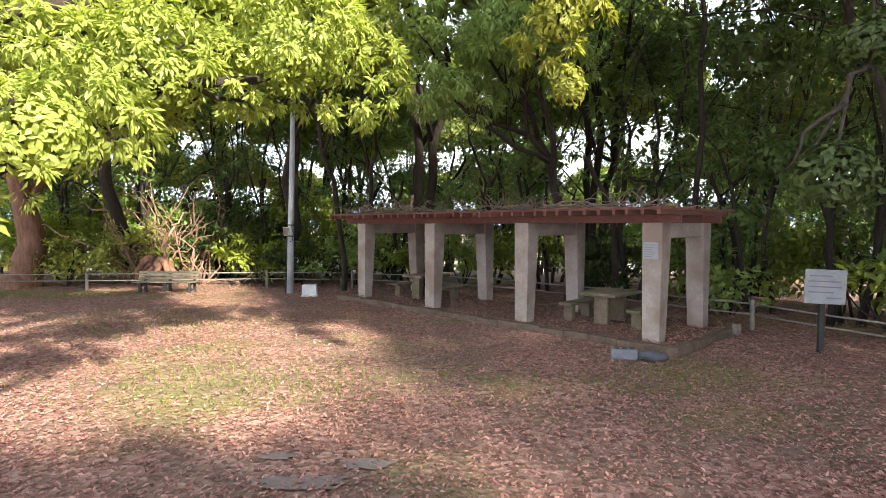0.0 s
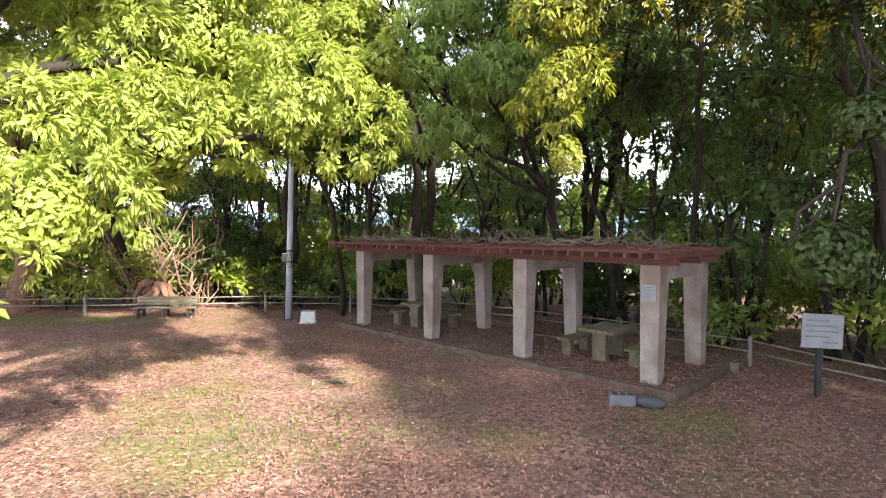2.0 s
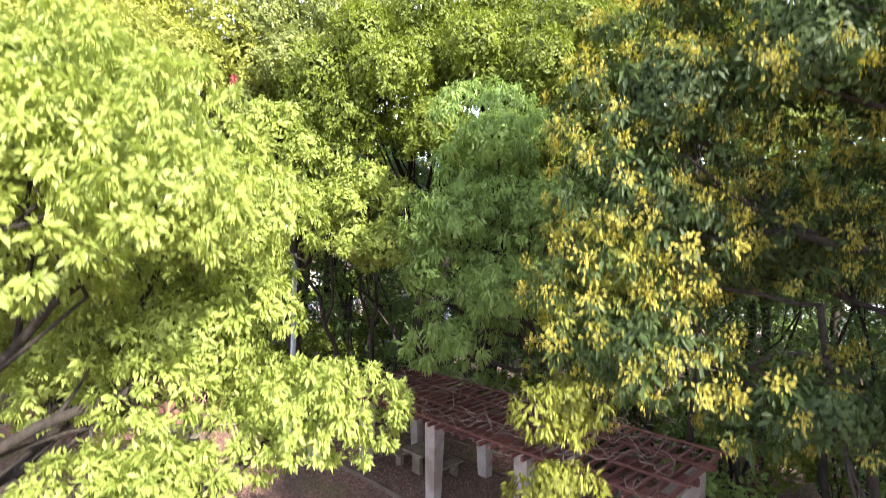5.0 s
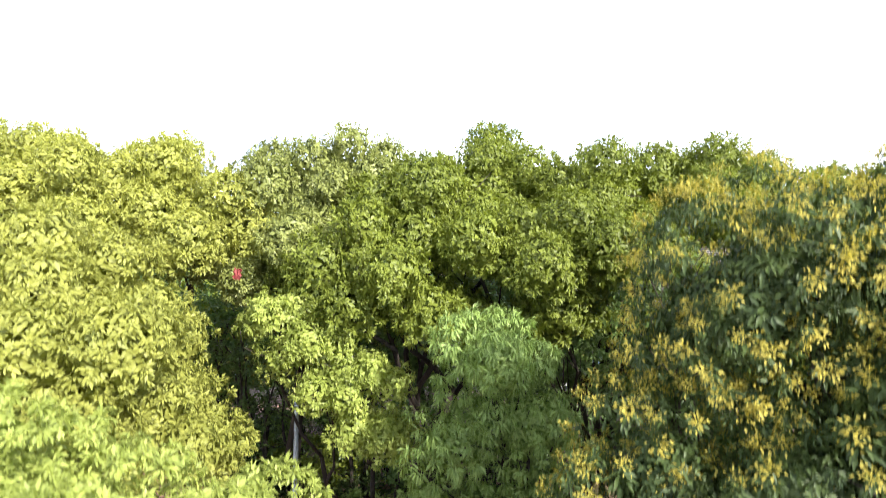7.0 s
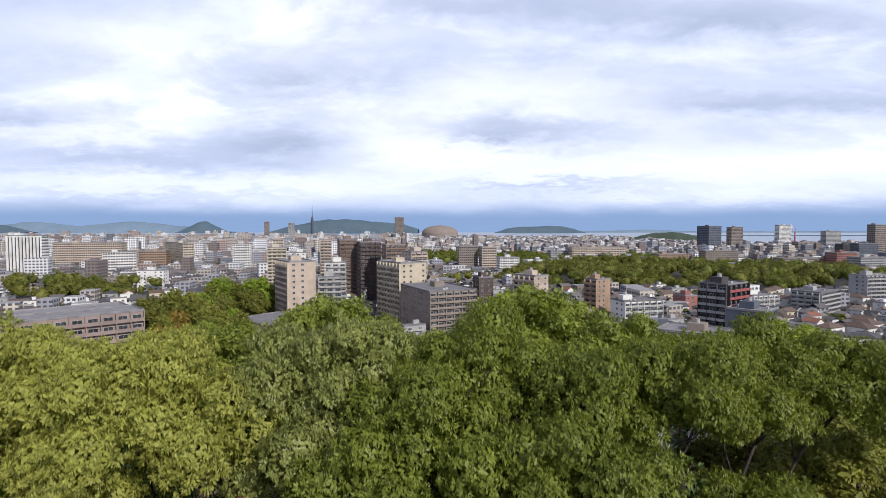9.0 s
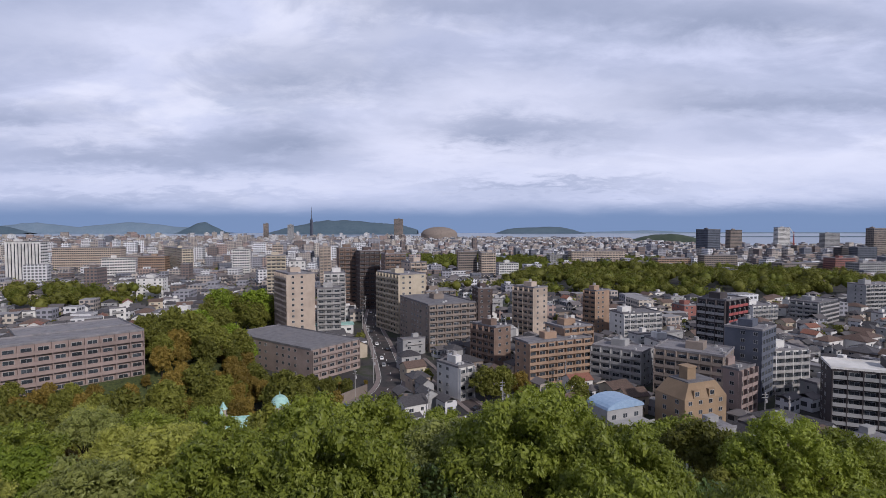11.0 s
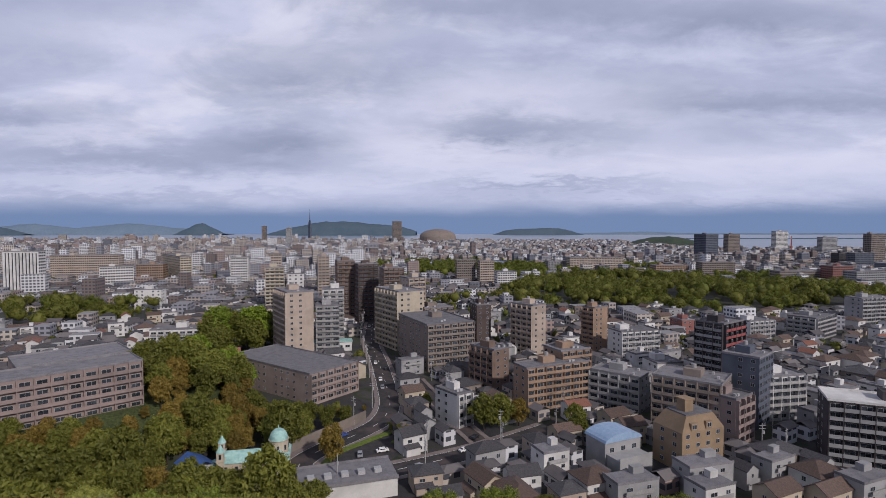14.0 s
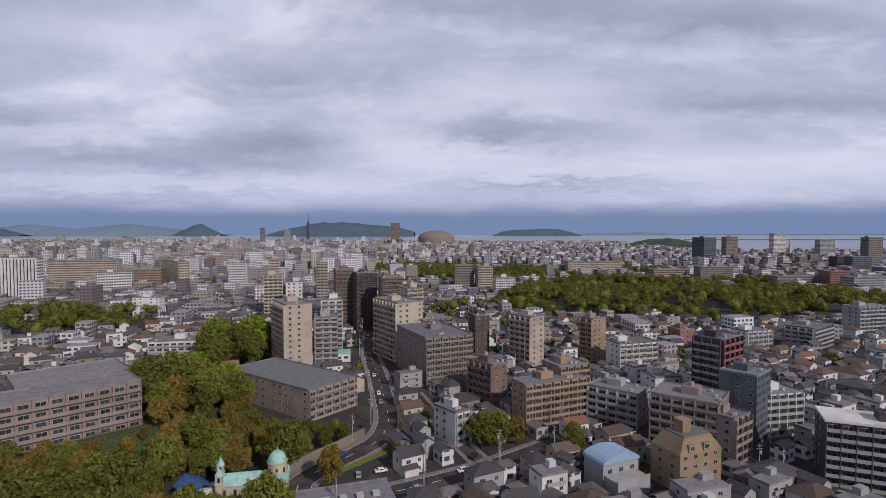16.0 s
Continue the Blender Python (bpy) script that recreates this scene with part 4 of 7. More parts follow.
    tree("small spring-green tree beneath the taller canopy", *from_root((-3.4, 20.2, 0),
         [(-2.5, 15.2, 8.7, 1.5, 1.3, 1.2), (-3.7, 15.6, 9.5, 1.4, 1.3, 1.1), (-1.8, 15.0, 7.2, 1.2, 1.1, 0.9), (-4.6, 15.4, 10.4, 1.3, 1.3, 1.1)]),
         1.0, 0.115, 0.42, M_leaf_lime, 6, 0.13, per=44, core=0.19, tuft=0.26, lower=-0.4, stems=2, lobe=0.7)
    tree("silvery olive broadleaf tree with a lumpy crown", *from_root((-6.0, 22.5, 0),
         [(-4.8, 19.0, 14.0, 2.3, 2.2, 2.1), (-2.8, 18.6, 14.0, 2.2, 2.2, 2.3), (-3.8, 17.2, 12.6, 1.9, 1.9, 1.8), (-6.2, 18.6, 11.6, 2.2, 2.2, 2.0)]),
         1.0, 0.115, 0.42, M_leaf_silver, 7, 0.2, per=44, core=0.19, tuft=0.26, lower=-0.4, stems=2, lobe=1.0)
    tree("yellowish broadleaf tree with a wide domed crown", (-13.0, 23.6, 0),
         [(2.6, -6.2, 13.6, 3.2, 3.0, 2.8), (-1.0, -5.6, 13.5, 3.2, 3.0, 2.9), (5.2, -6.2, 12.8, 2.3, 2.3, 2.2), (-4.0, -5.0, 12.4, 3.0, 3.0, 2.8), (1.4, -7.0, 10.2, 2.6, 2.4, 2.0)],
         1.0, 0.115, 0.42, M_leaf_lime2, 8, 0.28, per=44, core=0.19, tuft=0.26, lower=-0.4, lobe=1.1)
    tree("green broadleaf tree with hanging leaf tufts", *from_root((5.6, 20.6, 0),
         [(5.0, 17.8, 13.6, 2.3, 2.3, 2.2), (3.2, 15.8, 12.0, 2.0, 2.0, 1.9), (5.2, 15.0, 12.0, 1.7, 1.6, 1.7), (7.6, 18.4, 13.8, 2.4, 2.4, 2.2), (9.8, 19.6, 13.4, 2.4, 2.3, 2.1), (3.6, 16.6, 10.2, 1.6, 1.6, 1.4)]),
         1.0, 0.115, 0.42, M_leaf_mid, 9, 0.2, per=44, core=0.19, tuft=0.26, lower=-0.4, stems=3, lobe=1.0)
    tree("dark green broadleaf tree with a loose crown", (11.0, 18.4, 0),
         [(-1.6, -2.6, 10.6, 2.2, 2.2, 1.8), (1.6, 2.6, 13.2, 2.6, 2.6, 2.3), (4.6, 2.4, 13.0, 2.8, 2.6, 2.4)],
         1.0, 0.115, 0.42, M_leaf_mid, 10, 0.2, per=44, core=0.19, tuft=0.26, lower=-0.4, stems=3, lobe=1.0)
    # thick red-barked trunk by the fence
    tree("old tree with a thick reddish brown flaking trunk", (-16.0, 20.6, 0),
         [(0.6, -1.0, 7.4, 2.6, 2.2, 1.6), (-2.5, 0, 9.0, 3.2, 3.0, 2.4), (2.6, 0.0, 8.6, 2.8, 2.6, 2.0)],
         0.8, 0.17, 0.44, M_leaf_mid, 12, 0.55, bark=M_bark_red)
    # leafless grey crown between the green ones
    bare = thing("bare_tree", "leafless grey twiggy tree among green crowns", "tree", pose(6.6, 14.6, 0))
    rng = np.random.default_rng(77)
    wood = Shape()
    pts = limb(wood, (0, 0, -0.3), (-0.2, -0.6, 10.4), 0.09, 0.04, rng, 0.04, 7, 8)
    for k in range(46):
        a = pts[6 + k % 3]
        limb(wood, a, (a.x + rng.normal() * 0.9, a.y - 0.3 + rng.normal() * 0.8, min(a.z + 1.2 + rng.random() * 2.4, 12.4)), 0.03, 0.006, rng, 0.14, 4, 5)
    part("trunk", wood, M_bark, bare, smooth=True)
    # scrap of red cloth caught high in a crown
    rag = Shape()
    n = 7
    rag.add([(0.2 * (i / n - 0.5) + 0.03 * math.sin(j * 2.1), -0.04 * math.cos(i * 1.9 + j), -0.3 * j / n + 0.03 * math.sin(i * 2.3)) for j in range(n + 1) for i in range(n + 1)],
            [(j * (n + 1) + i, j * (n + 1) + i + 1, (j + 1) * (n + 1) + i + 1, (j + 1) * (n + 1) + i) for j in range(n) for i in range(n)])
    rag.v += [(x, y + 0.012, z) for x, y, z in rag.v]
    rag.f += [tuple(reversed([i + (n + 1) ** 2 for i in f])) for f in rag.f]
    rag.m = [0] * len(rag.f)
    cloth = solo("red_rag", rag, material("red_cloth", (0.16, 0.03, 0.03), (0.27, 0.06, 0.06), 0.8, 5.0), "faded red scrap of cloth caught in a treetop", "cloth")
    cloth.matrix_world = pose(-5.6, 14.9, 11.9, 0, 8, 20)


make_near_trees()


def make_forest():
    """The wooded hilltop: a few models of trees, set again and again."""
    slim = [
        tree("slender many-stemmed evergreen tree in the wood", (0, 0, 0), [(0.3, 0, 8.8, 2.0, 2.0, 1.9), (-0.9, 0.8, 10.2, 2.0, 2.0, 1.9), (0.8, -0.6, 11.4, 1.9, 1.9, 1.7), (0.0, 0.4, 6.2, 1.5, 1.5, 1.2), (0.7, -0.5, 4.0, 1.2, 1.2, 0.9)],
             0.8, 0.24, 0.42, M_leaf_shade, 31, 0.13, stems=4, name="forest_tree", group="trees of the wood", fork=0.6, tuft=0.32, per=13, fill=0),
        tree("slender many-stemmed evergreen tree in the wood", (0, 0, 0), [(0.5, 0.2, 8.0, 1.9, 1.9, 1.8), (-0.8, -0.6, 9.8, 2.1, 2.1, 1.9), (0.6, 0.6, 11.0, 1.8, 1.8, 1.6), (-0.6, 0.6, 4.6, 1.5, 1.5, 1.1), (0.9, 0.1, 3.0, 1.1, 1.1, 0.8)],
             0.8, 0.24, 0.42, M_leaf_shade, 32, 0.11, stems=3, name="forest_tree", group="trees of the wood", fork=0.6, tuft=0.32, per=13, fill=0.3)]
    thicket = [
        tree("dense dark undergrowth tree at the back of the clearing", (0, 0, 0), [(0.2, 0, 2.6, 2.0, 1.6, 1.5), (-0.8, 0.3, 4.6, 1.9, 1.6, 1.5), (0.9, -0.2, 6.4, 1.9, 1.6, 1.6), (-0.2, 0.3, 8.2, 1.8, 1.6, 1.5)],
             1.0, 0.22, 0.42, M_leaf_shade, 35, 0.09, stems=4, name="forest_tree", group="trees of the wood", fork=0.6, tuft=0.32, per=13, fill=0)]
    dome, slope = [[
        tree("round-crowned evergreen tree of the hill wood", (0, 0, 0), [(0, 0, 11.5, 3.0, 3.0, 2.6), (1.8, 1.0, 10.4, 2.6, 2.6, 2.2), (-1.8, -0.6, 10.6, 2.6, 2.6, 2.2), (0.3, -1.9, 9.4, 2.5, 2.4, 2.1)],
             cov, size, 0.48, mt, sd, 0.24, name="hill_tree", group="trees on the hill slope", twigs=0, lower=-0.05, tuft=tf, per=n, fill=0, core=0.38)
        for mt, sd in ((M_leaf_mid, 41), (M_leaf_silver, 42), (M_leaf_lime2, 43), (M_leaf_spring, 44), (M_leaf_wood, 45))] for cov, size, tf, n in ((1.05, 0.17, 0.30, 15), (1.05, 0.25, 0.38, 8))]
    rng = random.Random(7)
    spots = []

    def free(x, y, gap):
        if all((x - a) ** 2 + (y - c) ** 2 > gap * gap for a, c in spots):
            spots.append((x, y))
            return True
        return False

    used = set()

    def place(pool, x, y, s, wide=1.0):
        proto = pool[rng.randrange(len(pool))]
        m = Matrix.Translation((x, y, land(x, y))) @ Matrix.Rotation(rng.uniform(0, 6.28), 4, "Z") @ Matrix.Diagonal((s * wide, s * wide, s * rng.uniform(0.93, 1.07), 1))
        if id(proto) not in used:
            used.add(id(proto))
            proto.matrix_world = m
        else:
            copy_thing(proto, m)

    # slim trees behind the fence, out to the sides and behind the camera
    # those near the camera's right are unseen, added to shade the clearing
    for x, y in ((-21, 22.5), (-17.5, 25), (-13.5, 25.2), (-10.2, 25.2), (-7.6, 23.8), (-4.2, 24.2), (-1.6, 23.6), (1.6, 22.0), (3.6, 19.6), (6.4, 17.2), (8.3, 15.0), (9.7, 12.6), (10.6, 10.2),
                 (12.6, 13.0), (12.2, 8.0), (14.6, 10.0), (8.6, 19.0), (13.5, 16.6), (4.8, 23.0), (16.5, 7.0), (17.5, 12.5), (-24, 17), (-23, 11), (-16, 1), (-12, -10), (-3, -16), (-21, -5), (8.5, -2.2), (11, -4.8), (10.2, -2.8), (8.7, -5.2), (13.5, -1), (9.5, -8.5), (13.6, 3.4), (16, 2.5)):
        place(slim, x + rng.uniform(-.5, .5), y + rng.uniform(-.5, .5), rng.uniform(0.85, 1.08) if y > 5 else rng.uniform(0.76, 0.86))
        spots.append((x, y))
    # unseen round crowns added to keep sun off the clearing's right side
    for x, y in ((13.2, -2.2), (16.8, 1.2), (15.5, -6.5)):
        place(dome[:1], x, y, rng.uniform(0.95, 1.1))
        spots.append((x, y))
    # one more out-of-view tree, added to shade the nearest ground
    place(dome[:1], 5.7, -7.6, 0.72)
    for x, y in ((8.6, 16.2), (10.6, 13.6), (12.6, 11.2), (7.0, 18.8), (14.2, 14.2), (11.6, 17.2), (13.6, 8.0)):
        place(thicket, x, y, rng.uniform(0.6, 0.8))
    for k in range(22):
        x = -33 + 2.7 * k
        place(thicket, x + rng.uniform(-.7, .7), 29.5 + rng.uniform(-1.5, 1.5) - 0.28 * max(x, 0), rng.uniform(0.9, 1.15))
    for k in range(900):
        y = rng.uniform(22, 66)
        x = rng.uniform(-y * 0.88 - 4, y * 0.88 + 5)
        if y < 27 and abs(x) < 15:
            continue
        if not free(x, y, 5.1 if y < 48 else 5.5):
            continue
        ground = land(x, y)
        ceiling = 15.9 - 0.085 * (min(y, 38) - 20) - 0.285 * max(y - 38, 0) - 0.13 * max(x - 6, 0) - (0.055 if y < 42 else 0.045) * max(-x - 4, 0)
        s = min(max((ceiling - ground) / 14.5, 0.55), 1.14) * rng.uniform(0.9, 1.02)
        pool = dome if y < 40 else slope
        kinds = (0, 4, 4, 0, 3) if x > 5 + 0.1 * y else (2, 3, 2, 0, 1) if x < -4 - 0.15 * y else (0, 1, 3, 0, 0)
        place(slim if rng.random() < 0.06 else [pool[i] for i in kinds], x, y, s, 1.12)
    # every model stands somewhere
    spare = [p for p in slim + thicket + dome + slope if id(p) not in used]
    for i, p in enumerate(spare):
        place([p], -30 - 6 * i, -16, 0.9)


make_forest()


def make_bushes():
    rng = np.random.default_rng(5)
    spots = [(-20, 21.3, 1.5), (-18.6, 20.6, 1.0), (-14.6, 21.2, 1.4), (-12.6, 22.4, 1.7), (-7.4, 22.0, 1.5), (-5.6, 21.8, 1.3), (-3.4, 21.6, 1.6), (-1.2, 21.0, 1.1),
             (4.8, 17.2, 0.9), (7.6, 14.4, 1.0), (9.4, 11.0, 1.2), (10.8, 8.6, 1.2), (11.4, 12.0, 1.5), (-16.4, 23.4, 2.1), (-9.0, 23.4, 2.2), (-11.0, 24.6, 2.5), (-6.0, 24.0, 2.4), (-2.2, 23.4, 2.2), (0.8, 21.4, 1.7), (2.8, 20.0, 1.6), (5.6, 18.6, 1.4), (8.4, 16.6, 1.6), (10.6, 14.4, 1.7), (12.6, 10.4, 1.6), (-21, 27.5, 3.0), (-16, 28, 3.2), (-11.5, 28.4, 3.1), (-7, 27.6, 3.0), (-2.6, 27.2, 2.8), (1.8, 26.0, 2.6), (5.6, 24.4, 2.4), (-25, 21, 2.6), (3.8, 22.0, 2.3), (7.2, 20.6, 2.3), (9.6, 18.2, 2.2), (12.2, 15.4, 2.3), (14.4, 12.8, 2.2), (6.6, 23.4, 2.6), (15, 9, 2.0), (17.0, 15.5, 2.6)]
    for i, (x, y, r) in enumerate(spots):
        if x > 3 and r > 2.25:
            continue
        lime = i in (2, 3)
        b = thing("bush", "leafy green bush behind the rail fence" if not lime else "yellow-green bush catching light behind the fence", "bush", pose(x, y, land(x, y)), "bushes along the fence")
        blobs = [(0, 0, r * 0.7, r, r * 0.8, r * 0.75), (r * 0.6, 0.1, r * 0.5, r * 0.7, r * 0.6, r * 0.6), (-r * 0.6, 0, r * 0.55, r * 0.7, r * 0.6, r * 0.6)]
        P, A, U, Ln = sprigs(blobs, 0.5, 8, 0.24, 0.48, 0.12, rng, 0.25, 0.6, -0.6, 0.4)
        part("leaves", leaf_mesh("leaves", P, A, U, Ln, Ln * 0.45), M_leaf_lime2 if lime else (M_leaf_bright if i % 3 == 0 else M_leaf_mid if i % 3 == 1 else M_leaf_dark), b)
        w = Shape()
        for k in range(5):
            limb(w, (0, 0, -0.1), (rng.normal() * r * 0.5, rng.normal() * r * 0.4, r * rng.uniform(0.7, 1.2)), 0.03, 0.008, rng, 0.1, 5, 4)
        part("stem", w, M_bark, b, smooth=True)


make_bushes()

# ---- the city: surfaces ----
def wall_mat(name, c, vary=0.06):
    c = tuple(k * (0.84 if max(c) < 0.66 else 0.98) for k in c)
    d = tuple(k * 0.82 for k in c)
    return material("wall_" + name, d, c, 0.85, 0.35, vary=vary, stain=tuple(k * 0.7 for k in c), stain_scale=0.12)


W_beige, W_grey, W_white = wall_mat("beige", (0.56, 0.46, 0.385)), wall_mat("grey", (0.42, 0.42, 0.43)), wall_mat("white", (0.68, 0.67, 0.66))
W_brown, W_darkbrown, W_cream = wall_mat("brown", (0.24, 0.17, 0.14)), wall_mat("dark_brown", (0.12, 0.09, 0.085)), wall_mat("cream", (0.60, 0.52, 0.41))
W_taupe, W_tan, W_greige = wall_mat("taupe", (0.30, 0.25, 0.22)), wall_mat("tan", (0.42, 0.29, 0.21)), wall_mat("greige", (0.36, 0.33, 0.31))
W_mauve, W_dark, W_slate = wall_mat("mauve", (0.36, 0.28, 0.262)), wall_mat("dark", (0.085, 0.075, 0.08)), wall_mat("slate", (0.13, 0.145, 0.19))
W_redbrick, W_red = wall_mat("redbrick", (0.34, 0.15, 0.13)), wall_mat("red", (0.36, 0.10, 0.10))
W_ochre, W_pink = wall_mat("ochre", (0.37, 0.265, 0.175)), wall_mat("pink", (0.39, 0.31, 0.285))
R_flat = material("roof_flat", (0.12, 0.117, 0.128), (0.235, 0.23, 0.25), 0.9, 0.4, vary=0.2, stain=(0.20, 0.19, 0.20), stain_scale=0.2)
R_dark = material("roof_tile_dark", (0.035, 0.034, 0.038), (0.095, 0.09, 0.097), 0.6, 2.0, vary=0.2)
R_brown = material("roof_tile_brown", (0.07, 0.05, 0.042), (0.16, 0.11, 0.092), 0.7, 2.0, vary=0.2)
R_red = material("roof_tile_red", (0.15, 0.065, 0.045), (0.27, 0.125, 0.09), 0.7, 2.0, vary=0.15)
R_blue = material("roof_sheet_blue", (0.03, 0.07, 0.22), (0.07, 0.15, 0.38), 0.45, 0.8)
R_paleblue = material("roof_sheet_pale_blue", (0.22, 0.33, 0.50), (0.34, 0.46, 0.62), 0.4, 0.8)
R_teal = material("roof_copper_teal", (0.25, 0.46, 0.43), (0.42, 0.62, 0.58), 0.65, 1.0, stain=(0.22, 0.38, 0.36), stain_scale=0.6)
M_glass = material("window_glass", (0.018, 0.022, 0.028), (0.06, 0.07, 0.085), 0.12, 0.5, spec=0.6, vary=0.4)
M_frame = material("window_frame", (0.30, 0.30, 0.31), (0.48, 0.48, 0.49), 0.5)
M_railing = material("balcony_front", (0.24, 0.235, 0.235), (0.38, 0.37, 0.37), 0.7, 0.6, vary=0.15)
M_asphalt = material("asphalt", (0.03, 0.029, 0.031), (0.062, 0.058, 0.059), 0.9, 0.5, stain=(0.09, 0.07, 0.068), stain_scale=0.15)
M_path = material("pavement", (0.16, 0.13, 0.125), (0.26, 0.22, 0.21), 0.9, 0.6)
M_line = material("road_paint", (0.55, 0.55, 0.54), (0.74, 0.74, 0.72), 0.8, 1.0)
M_verge = material("verge_grass", (0.06, 0.095, 0.015), (0.17, 0.22, 0.04), 0.9, 1.0)
M_tyre = material("rubber", (0.012, 0.012, 0.012), (0.03, 0.03, 0.03), 0.8)

MESHES = {}
FOOT = []


def claim(x, y, r):
    """Keeps houses and trees off a round patch of ground."""
    FOOT.append((x, y, r))


def claim_plan(m, w, d):
    """The same for a whole rectangular plan."""
    r = min(w, d, 14.0) * 0.5
    nx, ny = max(int(math.ceil(w / (1.6 * r))), 1), max(int(math.ceil(d / (1.6 * r))), 1)
    for i in range(nx):
        for j in range(ny):
            p = m @ Vector((w * (i + 0.5) / nx, d * (j + 0.5) / ny, 0))
            claim(p.x, p.y, r * 1.1)



def shared(key, make):
    if key not in MESHES:
        MESHES[key] = make()
    return MESHES[key]


def window_mesh(w, h):
    """Frame, a middle post and two dark panes, the panes set back in the frame; stands on the wall's face, looking along -y."""
    def make():
        s = Shape()
        t = 0.07
        for a in ((-w / 2, -w / 2 + t, 0, h), (w / 2 - t, w / 2, 0, h), (-w / 2 + t, w / 2 - t, 0, t), (-w / 2 + t, w / 2 - t, h - t, h), (-0.03, 0.03, t, h - t)):
            s.add([(x, y, z) for y in (-0.05, 0.02) for x, z in ((a[0], a[2]), (a[1], a[2]), (a[1], a[3]), (a[0], a[3]))], [(0, 1, 2, 3), (1, 0, 4, 5), (2, 1, 5, 6), (3, 2, 6, 7), (0, 3, 7, 4)])
        s.slot = 1
        for a, c in ((-w / 2 + t, -0.03), (0.03, w / 2 - t)):
            s.add([(a, -0.015, t), (c, -0.015, t), (c, -0.015, h - t), (a, -0.015, h - t)], [(0, 1, 2, 3)])
        me = s.mesh("window")
        me.materials.append(M_frame)
        me.materials.append(M_glass)
        return me
    return shared(("win", round(w, 1), round(h, 1)), make)


def band_mesh(w, h, skin, pitch=2.6):
    """A row of panes between mullions over a whole storey of a far facade."""
    def make():
        s = Shape()
        n = max(int(w / pitch), 2)
        for i in range(n + 1):
            x = -w / 2 + w * i / n
            s.add([(x + a, y, z) for y in (-0.10, 0.0) for a, z in ((-0.35, 0), (0.35, 0), (0.35, h), (-0.35, h))], [(0, 1, 2, 3), (1, 0, 4, 5), (2, 1, 5, 6), (3, 2, 6, 7), (0, 3, 7, 4)])
        s.slot = 1
        for i in range(n):
            a, b = -w / 2 + w * i / n + 0.35, -w / 2 + w * (i + 1) / n - 0.35
            s.add([(a, -0.03, 0), (b, -0.03, 0), (b, -0.03, h), (a, -0.03, h)], [(0, 1, 2, 3)])
        me = s.mesh("window_band")
        return me
    return shared(("band", round(w, 1), round(h, 1), skin, pitch), make)


def balcony_mesh(w, skin, deep=1.1, rail=1.05):
    """Floor slab and solid front of one storey's balcony, as one bent piece with closed ends."""
    def make():
        s = Shape()
        prof = [(0, -0.16), (-deep, -0.16), (-deep, rail), (-deep + 0.1, rail), (-deep + 0.1, 0.0), (0, 0.0)]
        n = len(prof)
        s.add([(x, y, z) for x in (-w / 2, w / 2) for y, z in prof], [(i, (i + 1) % n, n + (i + 1) % n, n + i) for i in range(n)] + [tuple(range(n)), tuple(range(2 * n - 1, n - 1, -1))])
        return s.mesh("balcony")
    return shared(("balc", round(w, 1), skin), make)


